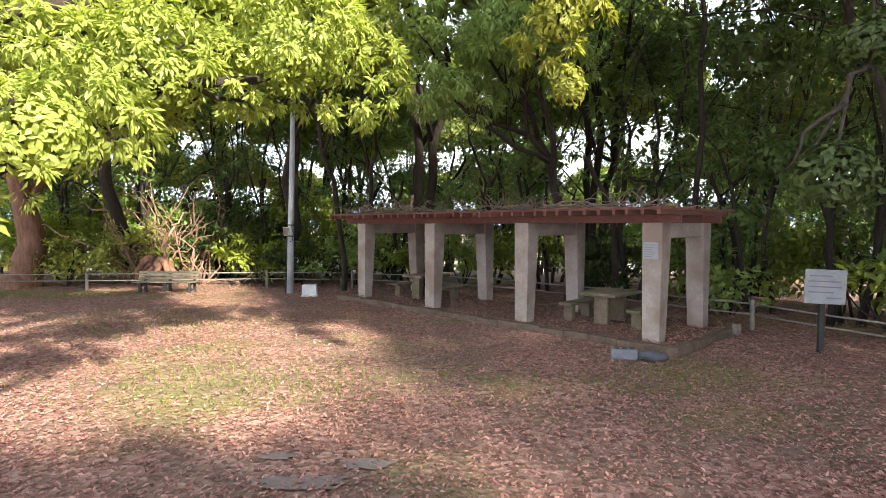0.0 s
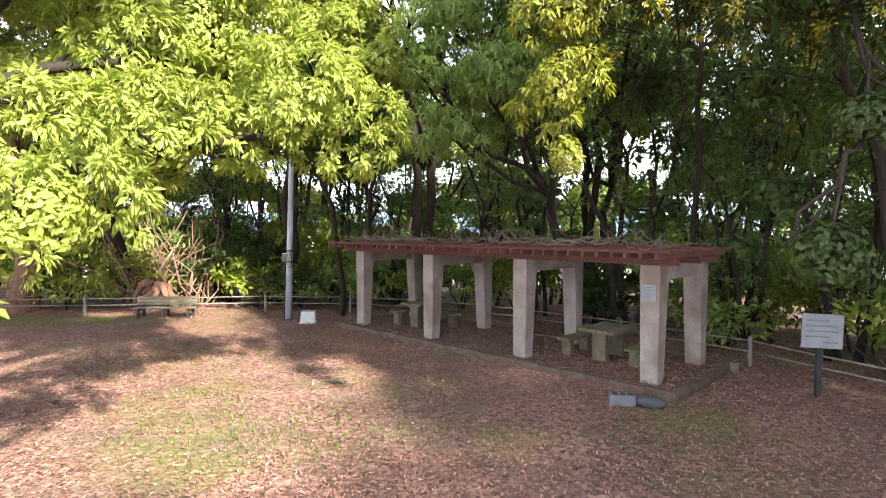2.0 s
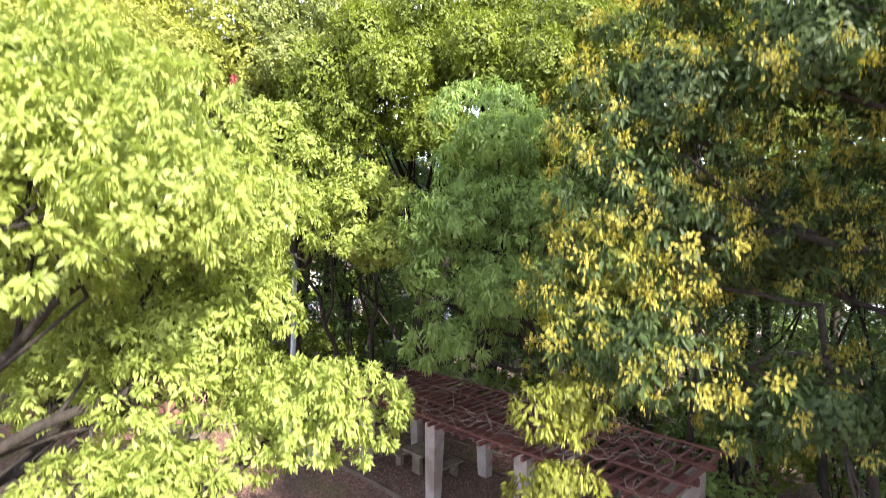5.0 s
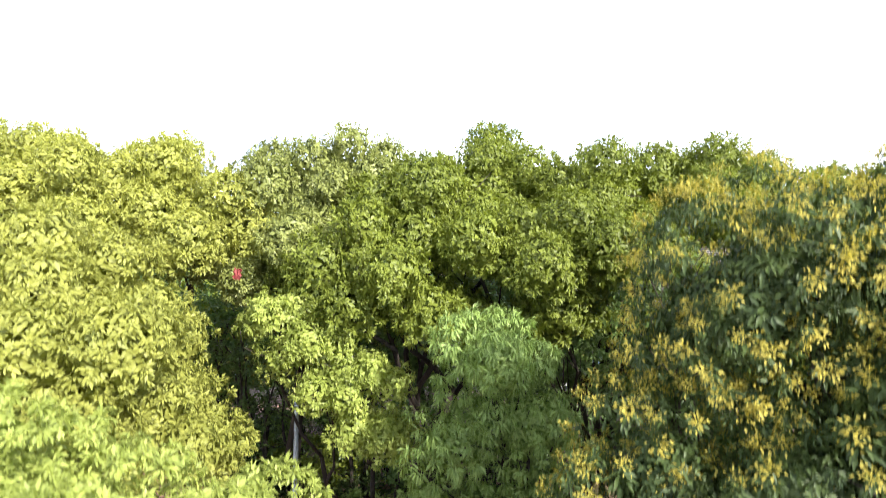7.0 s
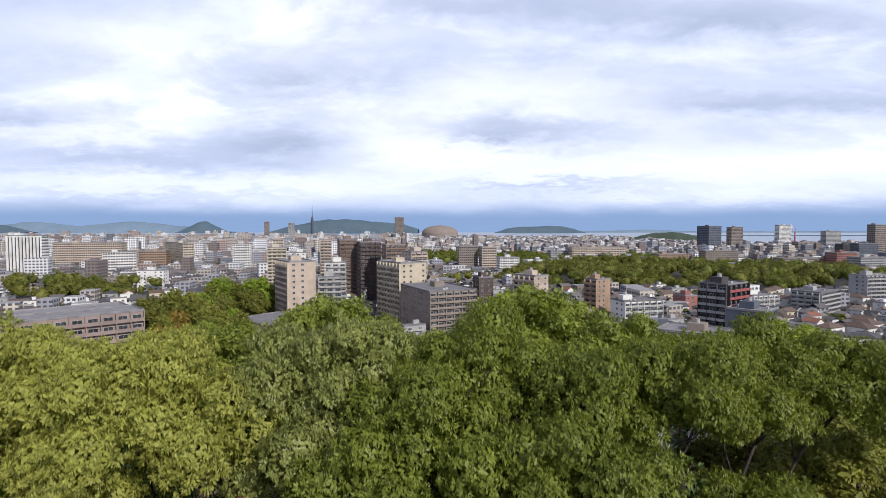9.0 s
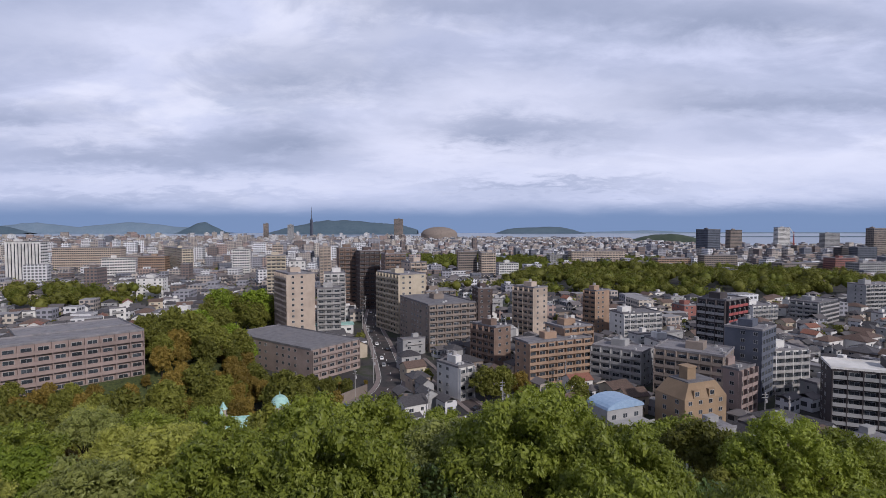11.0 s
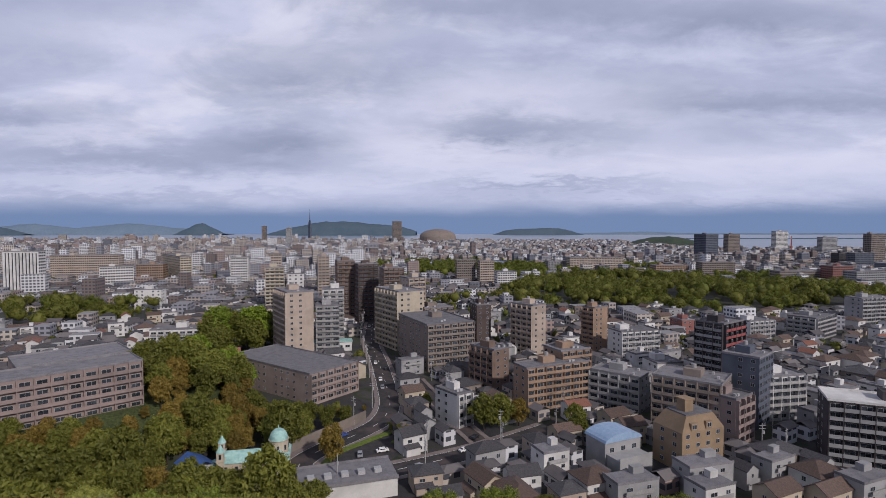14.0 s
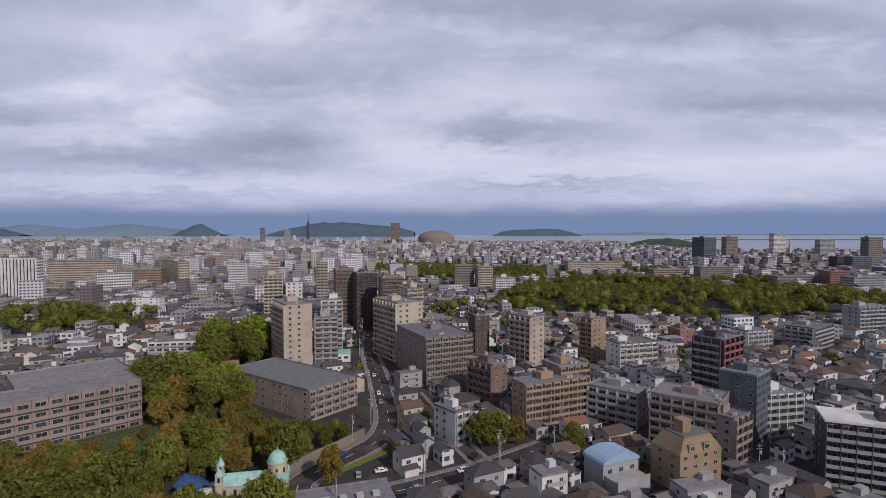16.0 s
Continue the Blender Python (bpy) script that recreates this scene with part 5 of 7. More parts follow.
def building(label, x, y, base, w, d, turn, floors, fh, wall, front, left, group="apartment blocks", rail=None, top=True, name="apartment_building", parapet=None):
    """A flat-roofed block whose nearest corner stands at x, y; its front runs along the turned x axis, its flank along y."""
    m = pose(x, y, base, 0, 0, turn)
    ob = thing(name, label, "building", m, group)
    h = floors * fh
    claim_plan(m, w, d)
    part("wall", Shape().box(0, w, 0, d, -2.0, h), wall, ob)
    roof = part("roof", Shape().box(-0.15, w + 0.15, -0.15, d + 0.15, h, h + 0.18).box(-0.15, w + 0.15, -0.15, 0.10, h + 0.18, h + 0.75).box(-0.15, w + 0.15, d - 0.10, d + 0.15, h + 0.18, h + 0.75)
                .box(-0.15, 0.10, 0.10, d - 0.10, h + 0.18, h + 0.75).box(w - 0.10, w + 0.15, 0.10, d - 0.10, h + 0.18, h + 0.75), parapet or R_flat, ob)
    rng = random.Random(int(x * 31 + y * 17))
    if top:
        pw, pd = min(w * 0.4, 6.0), min(d * 0.4, 6.0)
        px, py = rng.uniform(0.15, 0.5) * w, rng.uniform(0.3, 0.55) * d
        part("stair_house", Shape().box(px, px + pw, py, py + pd, h + 0.18, h + 2.9), wall, roof)
        part("water_tank", Shape().tube([(px + pw * 0.5, py + pd * 0.5, h + 2.9), (px + pw * 0.5, py + pd * 0.5, h + 4.3)], [0.9, 0.9], 10), M_railing, roof)
        for k in range(2 if floors < 9 else 1):
            ax, ay = rng.uniform(0.1, 0.85) * w, rng.uniform(0.1, 0.25) * d
            part("roof_unit", Shape().box(ax, ax + 1.2, ay, ay + 0.8, h + 0.18, h + 1.1), M_frame, roof)
    eye = Vector((0, 0, 0))
    for style, origin, rz, length in ((front, (w / 2, 0, 0), 0, w), (left, (0, d / 2, 0), -90, d), (left, (w, d / 2, 0), 90, d)):
        f = m @ Matrix.Translation(origin) @ Matrix.Rotation(radians(rz), 4, "Z")
        n = f.to_3x3() @ Vector((0, -1, 0))
        if n.dot(eye - f.translation) < 0:
            continue
        loc = Matrix.Translation(origin) @ Matrix.Rotation(radians(rz), 4, "Z")
        bays = max(int(round(length / 4.2)), 1)
        for k in range(floors):
            z = k * fh
            if style in ("band", "fin"):
                if style == "band":
                    part("window_band", band_mesh(length - 0.6, fh * 0.5, wall.name), [wall, M_glass], ob, m=loc @ pose(0, 0, z + fh * 0.3))
                continue
            if style in ("balcony", "redbalcony"):
                front_skin = W_red if style == "redbalcony" else (rail or (M_railing if wall in (W_white, W_grey, W_dark, W_greige) else wall))
                part("balcony", balcony_mesh(length - 0.7, front_skin.name), front_skin, ob, m=loc @ pose(0, 0, z + 0.1))
                if k == 0:
                    for b in range(bays + 1):
                        part("pier", shared(("pier", round(h, 1), wall.name), lambda: Shape().box(-0.13, 0.13, -1.16, 0, 0.1, h).mesh("pier")), wall, ob, m=loc @ pose(min(max(length * b / bays - length / 2, -length / 2 + 0.2), length / 2 - 0.2), 0, 0))
                for b in range(bays):
                    part("window", window_mesh(min(length / bays - 0.9, 2.8), 1.95), [], ob, m=loc @ pose((b + 0.5) * length / bays - length / 2, 0, z + 0.2))
            elif style == "window":
                nb = max(int(length / 4.0), 1)
                for b in range(nb):
                    if (b * 7 + int(x)) % 5 != 0 or nb < 3:
                        part("window", window_mesh(1.5, 1.3), [], ob, m=loc @ pose((b + 0.5) * length / nb - length / 2, 0, z + fh * 0.33))
        if style == "fin":
            nf = int(length / 3.2)
            for b in range(nf + 1):
                if b < nf:
                    part("window_strip", shared(("strip", round(h, 1)), lambda: Shape().box(-0.55, 0.55, -0.05, 0, 1.0, h - 1.5).mesh("window_strip")), M_glass, ob, m=loc @ pose(-length / 2 + length * (b + 0.5) / nf, 0, 0))
                part("fin", shared(("fin", round(h, 1), wall.name), lambda: Shape().box(-0.8, 0.8, -0.7, 0, 0, h).mesh("fin")), wall, ob, m=loc @ pose(-length / 2 + length * b / nf, 0, 0))
    return ob



# ---- the city: blocks that stand out ----
building("twelve-storey beige apartment tower with balconies", -84.4, 300.0, -38, 15.0, 25.1, 32, 12, 3.11, W_beige, "window", "balcony")
building("grey nine-storey apartment block with balcony rows", -72.8, 318.0, -38, 13.6, 13.0, 12, 9, 3.05, W_grey, "balcony", "window")
building("white apartment block behind a grey one", -74.6, 345.0, -38, 13.4, 13.0, 12, 11, 3.09, W_white, "balcony", "window")
building("dark brown apartment tower", -81.2, 430.0, -38, 14.3, 11.0, 20, 15, 3.10, W_brown, "balcony", "window")
building("dark apartment tower with glazed balconies", -63.3, 420.0, -38, 16.0, 13.0, 20, 14, 3.19, W_darkbrown, "balcony", "window")
building("brown apartment tower among others", -41.1, 395.0, -38, 15.3, 13.0, 20, 14, 3.11, W_brown, "balcony", "window")
building("beige stepped apartment tower", -20.6, 352.0, -38, 12.0, 13.0, 30, 13, 3.10, W_beige, "balcony", "window")
building("cream apartment tower with balconied long side", -24.6, 322.0, -38, 17.6, 30.0, 33, 11, 3.19, W_cream, "window", "balcony")
building("taupe tiled apartment block with stepped roof", -6.8, 276.0, -38, 27.1, 40.6, 25, 8, 2.97, W_taupe, "balcony", "window")
building("taupe apartment block behind a larger one", -9.8, 330.0, -38, 19.2, 13.0, 20, 8, 3.03, W_taupe, "balcony", "window")
building("brown brick-clad apartment block", 23.9, 240.0, -38, 9.5, 15.4, 40, 6, 3.18, W_brown, "window", "balcony")
building("slim beige apartment tower", 52.7, 310.0, -38, 11.6, 16.1, 40, 9, 3.18, W_beige, "window", "balcony")
building("dark brick building with few windows", 22.4, 335.0, -38, 9.3, 13.0, 15, 8, 3.18, W_darkbrown, "window", "window")
building("tan tiled apartment block with deep balconies", 34.4, 216.0, -38, 31.4, 9.8, 24, 6, 2.87, W_tan, "balcony", "window")
building("taller rear wing of the tan apartment block", 51.5, 231.0, -38, 15.7, 13.0, 24, 7, 2.94, W_tan, "balcony", "window")
building("white apartment block with long balconies", 79.3, 214.0, -39, 13.1, 21.5, 50, 5, 2.98, W_grey, "window", "balcony")
building("long grey-brown apartment block", 97.0, 186.0, -38, 17.5, 23.4, 52, 6, 3.17, W_taupe, "window", "balcony")
building("narrow mauve wing of an apartment block", 99.3, 181.0, -38, 11.8, 13.0, 36, 5, 3.14, W_mauve, "balcony", "window")
building("dark apartment tower with red balcony side", 120.8, 231.0, -37, 17.7, 12.5, 36, 10, 3.12, W_dark, "redbalcony", "balcony")
building("slate-blue office tower with lattice front", 115.8, 196.0, -38, 15.0, 13.0, 42, 9, 2.90, W_slate, "band", "window")
building("white apartment block with dark balcony bands", 121.0, 168.0, -38, 36.0, 14.0, -24, 7, 2.85, W_dark, "balcony", "window", rail=W_grey, parapet=W_white)
building("pale five-storey apartment block", 6.1, 198.0, -38, 7.2, 13.0, 38, 4, 3.03, W_white, "balcony", "window")
building("pale apartment block among houses", 200.6, 352.0, -38, 21.4, 13.0, 18, 4, 3.01, W_white, "balcony", "window")
building("grey apartment block with balcony rows", 242.8, 350.0, -38, 31.9, 17.3, 36, 5, 2.85, W_grey, "balcony", "balcony")
building("grey stepped apartment block", 310.7, 400.0, -38, 33.7, 13.0, 15, 7, 2.94, W_grey, "balcony", "window")
building("narrow brown apartment building", 91.4, 322.0, -38, 12.9, 9.0, 38, 9, 2.83, W_tan, "window", "balcony")
building("white low apartment building", 100.0, 300.0, -38, 24.8, 13.0, 16, 5, 3.08, W_white, "balcony", "window")
building("small red tiled building", 166.0, 372.0, -38, 12.0, 13.0, 15, 3, 3.12, W_redbrick, "window", "window")
building("cream apartment block among others", -150.8, 470.0, -38, 15.8, 13.0, 15, 13, 2.96, W_cream, "balcony", "window")
building("white slab-sided apartment tower", -123.1, 440.0, -38, 12.8, 13.0, 15, 12, 2.97, W_white, "window", "window")
building("beige apartment tower among lower blocks", -125.3, 560.0, -38, 11.3, 18.0, 15, 14, 3.07, W_beige, "balcony", "window")
building("tan stepped apartment tower", -198.6, 640.0, -38, 12.0, 18.0, 15, 13, 3.20, W_beige, "band", "band")
building("white and brown apartment tower", -260.7, 680.0, -38, 20.0, 18.0, 12, 11, 3.17, W_white, "band", "band")
building("tall white slab with vertical fins", -469.9, 590.0, -38, 35.1, 13.0, 4, 14, 3.33, W_white, "fin", "band")
building("long white institutional building", -398.9, 640.0, -38, 35.0, 18.0, 30, 8, 3.23, W_white, "band", "band")
building("long beige apartment slab", -527.4, 740.0, -38, 86.3, 18.0, 8, 11, 3.09, W_beige, "band", "band")
building("cream stepped hospital block", -327.7, 690.0, -38, 13.4, 89.4, 40, 11, 3.18, W_cream, "band", "band")
building("low tan hall beside a hospital", -389.4, 700.0, -38, 32.5, 18.0, 8, 8, 3.12, W_tan, "band", "band")
building("taupe apartment tower near the wood", 21.0, 690.0, -38, 24.2, 10.7, 10, 10, 3.12, W_taupe, "band", "band")
building("beige apartment tower near the wood", 49.6, 680.0, -38, 18.2, 18.0, 10, 10, 3.05, W_beige, "band", "band")
building("low white school building", 67.3, 640.0, -38, 23.3, 18.0, 8, 7, 2.88, W_white, "band", "band")
building("grey apartment slab at the wood's edge", 178.6, 900.0, -38, 35.1, 18.0, 8, 5, 3.19, W_grey, "band", "band")
building("very long beige apartment slab beyond the wood", 209.3, 880.0, -38, 89.6, 18.0, 6, 8, 2.86, W_beige, "band", "band")
building("small taupe apartment block", 275.2, 790.0, -38, 24.6, 10.4, 18, 4, 3.08, W_taupe, "band", "band")
building("brown apartment slab beyond the wood", 324.8, 820.0, -38, 53.5, 18.0, 8, 5, 2.96, W_tan, "band", "band")
building("wide brown apartment slab beyond the wood", 385.2, 800.0, -38, 51.6, 18.0, 6, 7, 2.94, W_taupe, "band", "band")
building("long low brown apartment block", 436.8, 700.0, -38, 60.7, 18.0, 8, 5, 3.13, W_taupe, "band", "band")
building("stepped pinkish apartment block", 498.2, 690.0, -38, 29.7, 18.0, 10, 8, 2.88, W_redbrick, "band", "band")
building("dark glass office block", 731.6, 960.0, -38, 38.9, 18.0, 8, 8, 3.29, W_slate, "band", "band")
building("dark office block far off", 732.8, 1000.0, -38, 28.4, 18.0, 8, 7, 3.43, W_dark, "band", "band")
building("twin-slab glass office tower", 545.1, 1120.0, -38, 42.0, 27.1, 30, 16, 3.55, W_slate, "band", "band")
building("dark residential tower far off", 686.8, 1300.0, -38, 30.4, 18.0, 10, 16, 3.39, W_taupe, "band", "band")
building("tall white residential tower", 923.5, 1500.0, -38, 36.4, 18.0, 8, 17, 3.50, W_white, "band", "band")
building("pale tower with stepped top", 1017.2, 1450.0, -38, 45.9, 18.0, 10, 13, 3.36, W_grey, "band", "band")
building("broad brown residential tower", 791.3, 1000.0, -38, 46.6, 13.9, 25, 17, 3.49, W_taupe, "band", "band")
building("brown office block in the distance", 748.7, 1150.0, -38, 33.5, 18.0, 8, 7, 3.24, W_taupe, "band", "band")
building("tall slim hotel tower by the shore", -200.5, 2300.0, -38, 37.9, 18.0, 8, 26, 3.58, W_taupe, "band", "band")
building("tall slim tower by the shore", -684.4, 2100.0, -38, 16.7, 18.0, 8, 20, 3.63, W_taupe, "band", "band")
building("twin residential tower far off", -535.4, 1900.0, -38, 19.0, 18.0, 8, 20, 3.38, W_grey, "band", "band")
building("grey apartment rows among trees", 490.5, 640.0, -38, 46.6, 18.0, 12, 7, 2.84, W_grey, "band", "band")
building("low white hall among houses", -269.1, 480.0, -38, 22.3, 13.0, 8, 6, 2.96, W_white, "window", "window")
building("white terraced apartment building", -170.8, 320.0, -38, 28.0, 13.0, 10, 4, 3.21, W_white, "balcony", "window")
building("small white apartment house", 100.4, 250.0, -38, 13.0, 13.0, 10, 3, 3.50, W_white, "window", "window")
building("low white apartment building", 122.6, 205.0, -38, 19.1, 13.0, 12, 6, 2.77, W_white, "balcony", "window")

# long low housing blocks on the near slope
building("five-storey brown housing block with inset balconies", -101.0, 184.0, -25, 14.0, 68.0, 134, 5, 3.15, W_mauve, "window", "balcony", "housing blocks", top=False)
building("rear brown housing block with a flat grey roof", -120.0, 212.0, -26, 22.0, 36.0, 134, 4, 3.3, W_mauve, "window", "window", "housing blocks", top=False)
building("four-storey brown housing block with flat grey roof", -54.0, 224.0, -38, 27.0, 58.0, 53, 4, 3.2, W_pink, "balcony", "window", "housing blocks", top=False)

# ---- the city: church, odd houses, roads, cars ----
def gable(s, w, d, z0, z1, over=0.4, thick=0.16):
    """Gabled roof over a w by d plan, ridge along x."""
    a, b = w / 2 + over, d / 2 + over
    k = over * (z1 - z0) / (d / 2)
    for sy in (1, -1):
        p = [(-a, sy * b, z0 - k), (a, sy * b, z0 - k), (a, 0, z1), (-a, 0, z1)]
        q = [(x, y, z + thick) for x, y, z in p]
        s.add(p + q, [(0, 1, 2, 3), (7, 6, 5, 4), (0, 4, 5, 1), (2, 6, 7, 3), (1, 5, 6, 2), (3, 7, 4, 0)])
    return s


def hip(s, w, d, z0, z1, over=0.45):
    a, b, c = w / 2 + over, d / 2 + over, max(w / 2 - d / 2, 0.3)
    p = [(-a, -b, z0), (a, -b, z0), (a, b, z0), (-a, b, z0), (-c, 0, z1), (c, 0, z1)]
    p += [(x, y, z0 - 0.15) for x, y, z in p[:4]]
    return s.add(p, [(0, 1, 5, 4), (1, 2, 5), (2, 3, 4, 5), (3, 0, 4), (6, 7, 1, 0), (7, 8, 2, 1), (8, 9, 3, 2), (9, 6, 0, 3), (9, 8, 7, 6)])


def make_church():
    c = thing("church", "pale stone church with teal copper roofs, dome and bell turrets", "church", pose(-56.0, 161.5, -37.8, 0, 0, 12) @ Matrix.Diagonal((0.86, 0.86, 0.86, 1)))
    stone = W_cream
    part("nave_wall", Shape().box(-11, 5, -4, 4, -2, 6.0), stone, c)
    part("nave_roof", gable(Shape(), 16.0, 8.0, 6.0, 8.6, 0.4), R_teal, c, m=pose(-3, 0, 0))
    part("transept_wall", Shape().box(5, 12, -7, 7, -2, 6.4), stone, c)
    part("transept_roof", gable(Shape(), 14.0, 7.0, 6.4, 8.8, 0.4), R_teal, c, m=pose(8.5, 0, 0, 0, 0, 90))
    part("drum", Shape().tube([(8.5, 0, 6.0), (8.5, 0, 11.4), (8.5, 0, 11.6)], [3.3, 3.3, 3.6], 16), stone, c)
    part("dome", Shape().ball((8.5, 0, 11.6), 3.2, 3.2, 3.7, 8, 20, 0), R_teal, c, smooth=True)
    part("finial", Shape().tube([(8.5, 0, 15.2), (8.5, 0, 16.6)], [0.22, 0.06], 8), R_teal, c)
    for k in range(8):
        a = k * math.tau / 8
        part("drum_window", Shape().box(-0.35, 0.35, -0.05, 0.05, 0, 1.7), M_glass, c, m=pose(8.5 + 3.32 * math.sin(a), -3.32 * math.cos(a), 8.3, 0, 0, math.degrees(a)))
    for x, y in ((-10.0, -4.6), (-11.0, 4.2)):
        t = part("turret", Shape().box(x - 1.1, x + 1.1, y - 1.1, y + 1.1, -2, 10.2).box(x - 1.35, x + 1.35, y - 1.35, y + 1.35, 7.2, 7.6), stone, c)
        part("turret_roof", Shape().tube([(x, y, 10.2), (x, y, 10.9), (x, y, 12.8)], [1.5, 1.1, 0.05], 8), R_teal, t)
        for k in range(4):
            part("arch", Shape().box(-0.4, 0.4, -0.04, 0.04, 0, 1.6), M_glass, t, m=pose(x, y, 8.1, 0, 0, 90 * k) @ pose(0, -1.12, 0))
    for i in range(4):
        part("nave_window", Shape().box(-0.5, 0.5, -0.05, 0.05, 0, 2.4), M_glass, c, m=pose(-8.5 + i * 3.4, -4.03, 2.2))
    part("porch", Shape().box(-14.0, -11, -2.4, 2.4, -2, 4.4), stone, c)
    part("porch_roof", Shape().ball((-12.5, 0, 4.4), 1.9, 2.6, 1.5, 5, 14, 0), R_teal, c, smooth=True)


make_church()
claim(-62, 163, 6)
claim(-52, 165, 8)
for spot in ((-58, 152, 10), (-50, 151, 9), (-66, 150, 8), (-73, 153, 7)):  # open yard in front of the church
    claim(*spot)


def make_odd():
    # ochre apartment house with chamfered top
    o = thing("ochre_house", "ochre stepped apartment house with chamfered mansard top", "building", pose(72.5, 161.0, -38, 0, 0, 22))
    part("wall", Shape().box(0, 17, 0, 12, -2, 12.0), W_ochre, o)
    s = Shape().add([(0, 0, 12), (17, 0, 12), (17, 12, 12), (0, 12, 12), (3, 1.6, 16.4), (14, 1.6, 16.4), (14, 10, 16.4), (3, 10, 16.4)],
                    [(0, 1, 5, 4), (1, 2, 6, 5), (2, 3, 7, 6), (3, 0, 4, 7), (4, 5, 6, 7)])
    part("mansard", s, W_ochre, o)
    part("roof", Shape().box(3.2, 13.8, 1.8, 9.8, 16.4, 16.8), R_flat, o)
    part("water_tower", Shape().box(5.0, 8.4, 4.0, 7.4, 16.8, 20.4).box(4.7, 8.7, 3.7, 7.7, 20.4, 20.8), W_ochre, o)
    for k in range(4):
        for b in range(4):
            part("window", window_mesh(1.5, 1.3), [], o, m=pose(2.2 + b * 4.1, 0, 1.2 + k * 3.0))
        for b in range(2):
            part("window", window_mesh(1.5, 1.3), [], o, m=pose(0, 3 + b * 5, 1.2 + k * 3.0, 0, 0, -90))
    for b in range(2):
        part("dormer", Shape().box(3.5 + b * 6, 6.0 + b * 6, -0.1, 2.6, 12.2, 14.6), W_ochre, o)
        part("window", window_mesh(1.7, 1.4), [], o, m=pose(4.75 + b * 6, -0.1, 12.8))
    claim(80, 169, 11)
    # barrel-roofed house
    v = thing("barrel_roof_house", "grey three-storey house with a pale blue barrel roof", "house", pose(50.0, 163.0, -38, 0, 0, 24))
    part("wall", Shape().box(0, 14, 0, 9, -2, 8.4), W_grey, v)
    n, sh = 10, Shape()
    ring = [(-0.3 + 14.6 * (0.5 - 0.5 * math.cos(math.pi * i / n)), 8.4 + 2.4 * math.sin(math.pi * i / n)) for i in range(n + 1)]
    sh.add([(x, y, z) for y in (-0.4, 9.4) for x, z in ring], [(i, i + 1, n + 2 + i, n + 1 + i) for i in range(n)] + [tuple(range(n, -1, -1)), tuple(range(n + 1, 2 * n + 2))])
    part("roof", sh, R_paleblue, v)
    for b in range(3):
        part("window", window_mesh(1.8, 1.5), [], v, m=pose(2.6 + b * 4.4, 0, 5.2))
        part("window", window_mesh(1.8, 1.5), [], v, m=pose(2.6 + b * 4.4, 0, 1.8))
    part("terrace", Shape().box(0.5, 13, -6.0, 0, -2, 5.0).box(0.5, 13, -6.0, -5.8, 5.0, 5.9), W_grey, v)
    claim(56, 168, 11)
    # blue-roofed shed by the church
    b = thing("blue_roof_house", "house with a bright blue sheet-metal gable roof", "house", pose(-71.8, 158.5, -37, 0, 0, -40))
    part("wall", Shape().box(-5, 5, -3.6, 3.6, -2, 3.6), W_white, b)
    part("roof", gable(Shape(), 10, 7.2, 3.6, 5.6, 0.5), R_blue, b)
    claim(-72, 164, 5.5)
    # long green-roofed shop by the road
    g = thing("green_roof_shop", "long low white building with a teal flat roof by the road", "building", pose(-78.0, 318.0, -38, 0, 0, 14))
    part("wall", Shape().box(0, 26, 0, 8, -2, 5.4), W_white, g)
    part("roof", Shape().box(-0.5, 26.5, -0.5, 8.5, 5.4, 5.9), R_teal, g)
    for i in range(6):
        part("window", window_mesh(2.6, 1.5), [], g, m=pose(2.4 + i * 4.2, 0, 2.0))
    claim(-65, 322, 15)
    # grey flat roof below the hill
    q = thing("low_hall", "low pale hall with a flat grey roof below the hill", "building", pose(-36.5, 140.0, -38, 0, 0, 18))
    part("wall", Shape().box(0, 26, 0, 13, -2, 5.0), W_white, q)
    part("roof", Shape().box(-0.3, 26.3, -0.3, 13.3, 5.0, 5.4).box(-0.3, 26.3, -0.3, 0.0, 5.4, 6.0).box(-0.3, 26.3, 13.0, 13.3, 5.4, 6.0), R_flat, q)
    for i in range(5):
        part("roof_unit", Shape().box(2 + i * 4.6, 4 + i * 4.6, 4, 6, 5.4, 6.5), M_frame, q)
    claim(-25, 150, 16)


make_odd()


def spline(pts, step=3.0):
    """Even points along a smooth line through the given ones."""
    P = [Vector(p) for p in pts]
    out = []
    for i in range(len(P) - 1):
        a, b, c, d = P[max(i - 1, 0)], P[i], P[i + 1], P[min(i + 2, len(P) - 1)]
        n = max(int((c - b).length / step), 1)
        for k in range(n):
            t = k / n
            out.append(0.5 * ((2 * b) + (c - a) * t + (2 * a - 5 * b + 4 * c - d) * t * t + (3 * b - a - 3 * c + d) * t ** 3))
    return out + [P[-1]]


def ribbon(s, line, a, b, z0, z1):
    """A flat strip from a to b metres to the right of a line, with sides."""
    n = len(line)
    vs = []
    for i, p in enumerate(line):
        t = (line[min(i + 1, n - 1)] - line[max(i - 1, 0)]).normalized()
        r = Vector((t.y, -t.x, 0))
        vs += [p + r * a + Vector((0, 0, z0)), p + r * a + Vector((0, 0, z1)), p + r * b + Vector((0, 0, z1)), p + r * b + Vector((0, 0, z0))]
    fs = []
    for i in range(n - 1):
        o = i * 4
        fs += [(o, o + 4, o + 5, o + 1), (o + 1, o + 5, o + 6, o + 2), (o + 2, o + 6, o + 7, o + 3)]
    return s.add(vs, fs)


ROADS = []


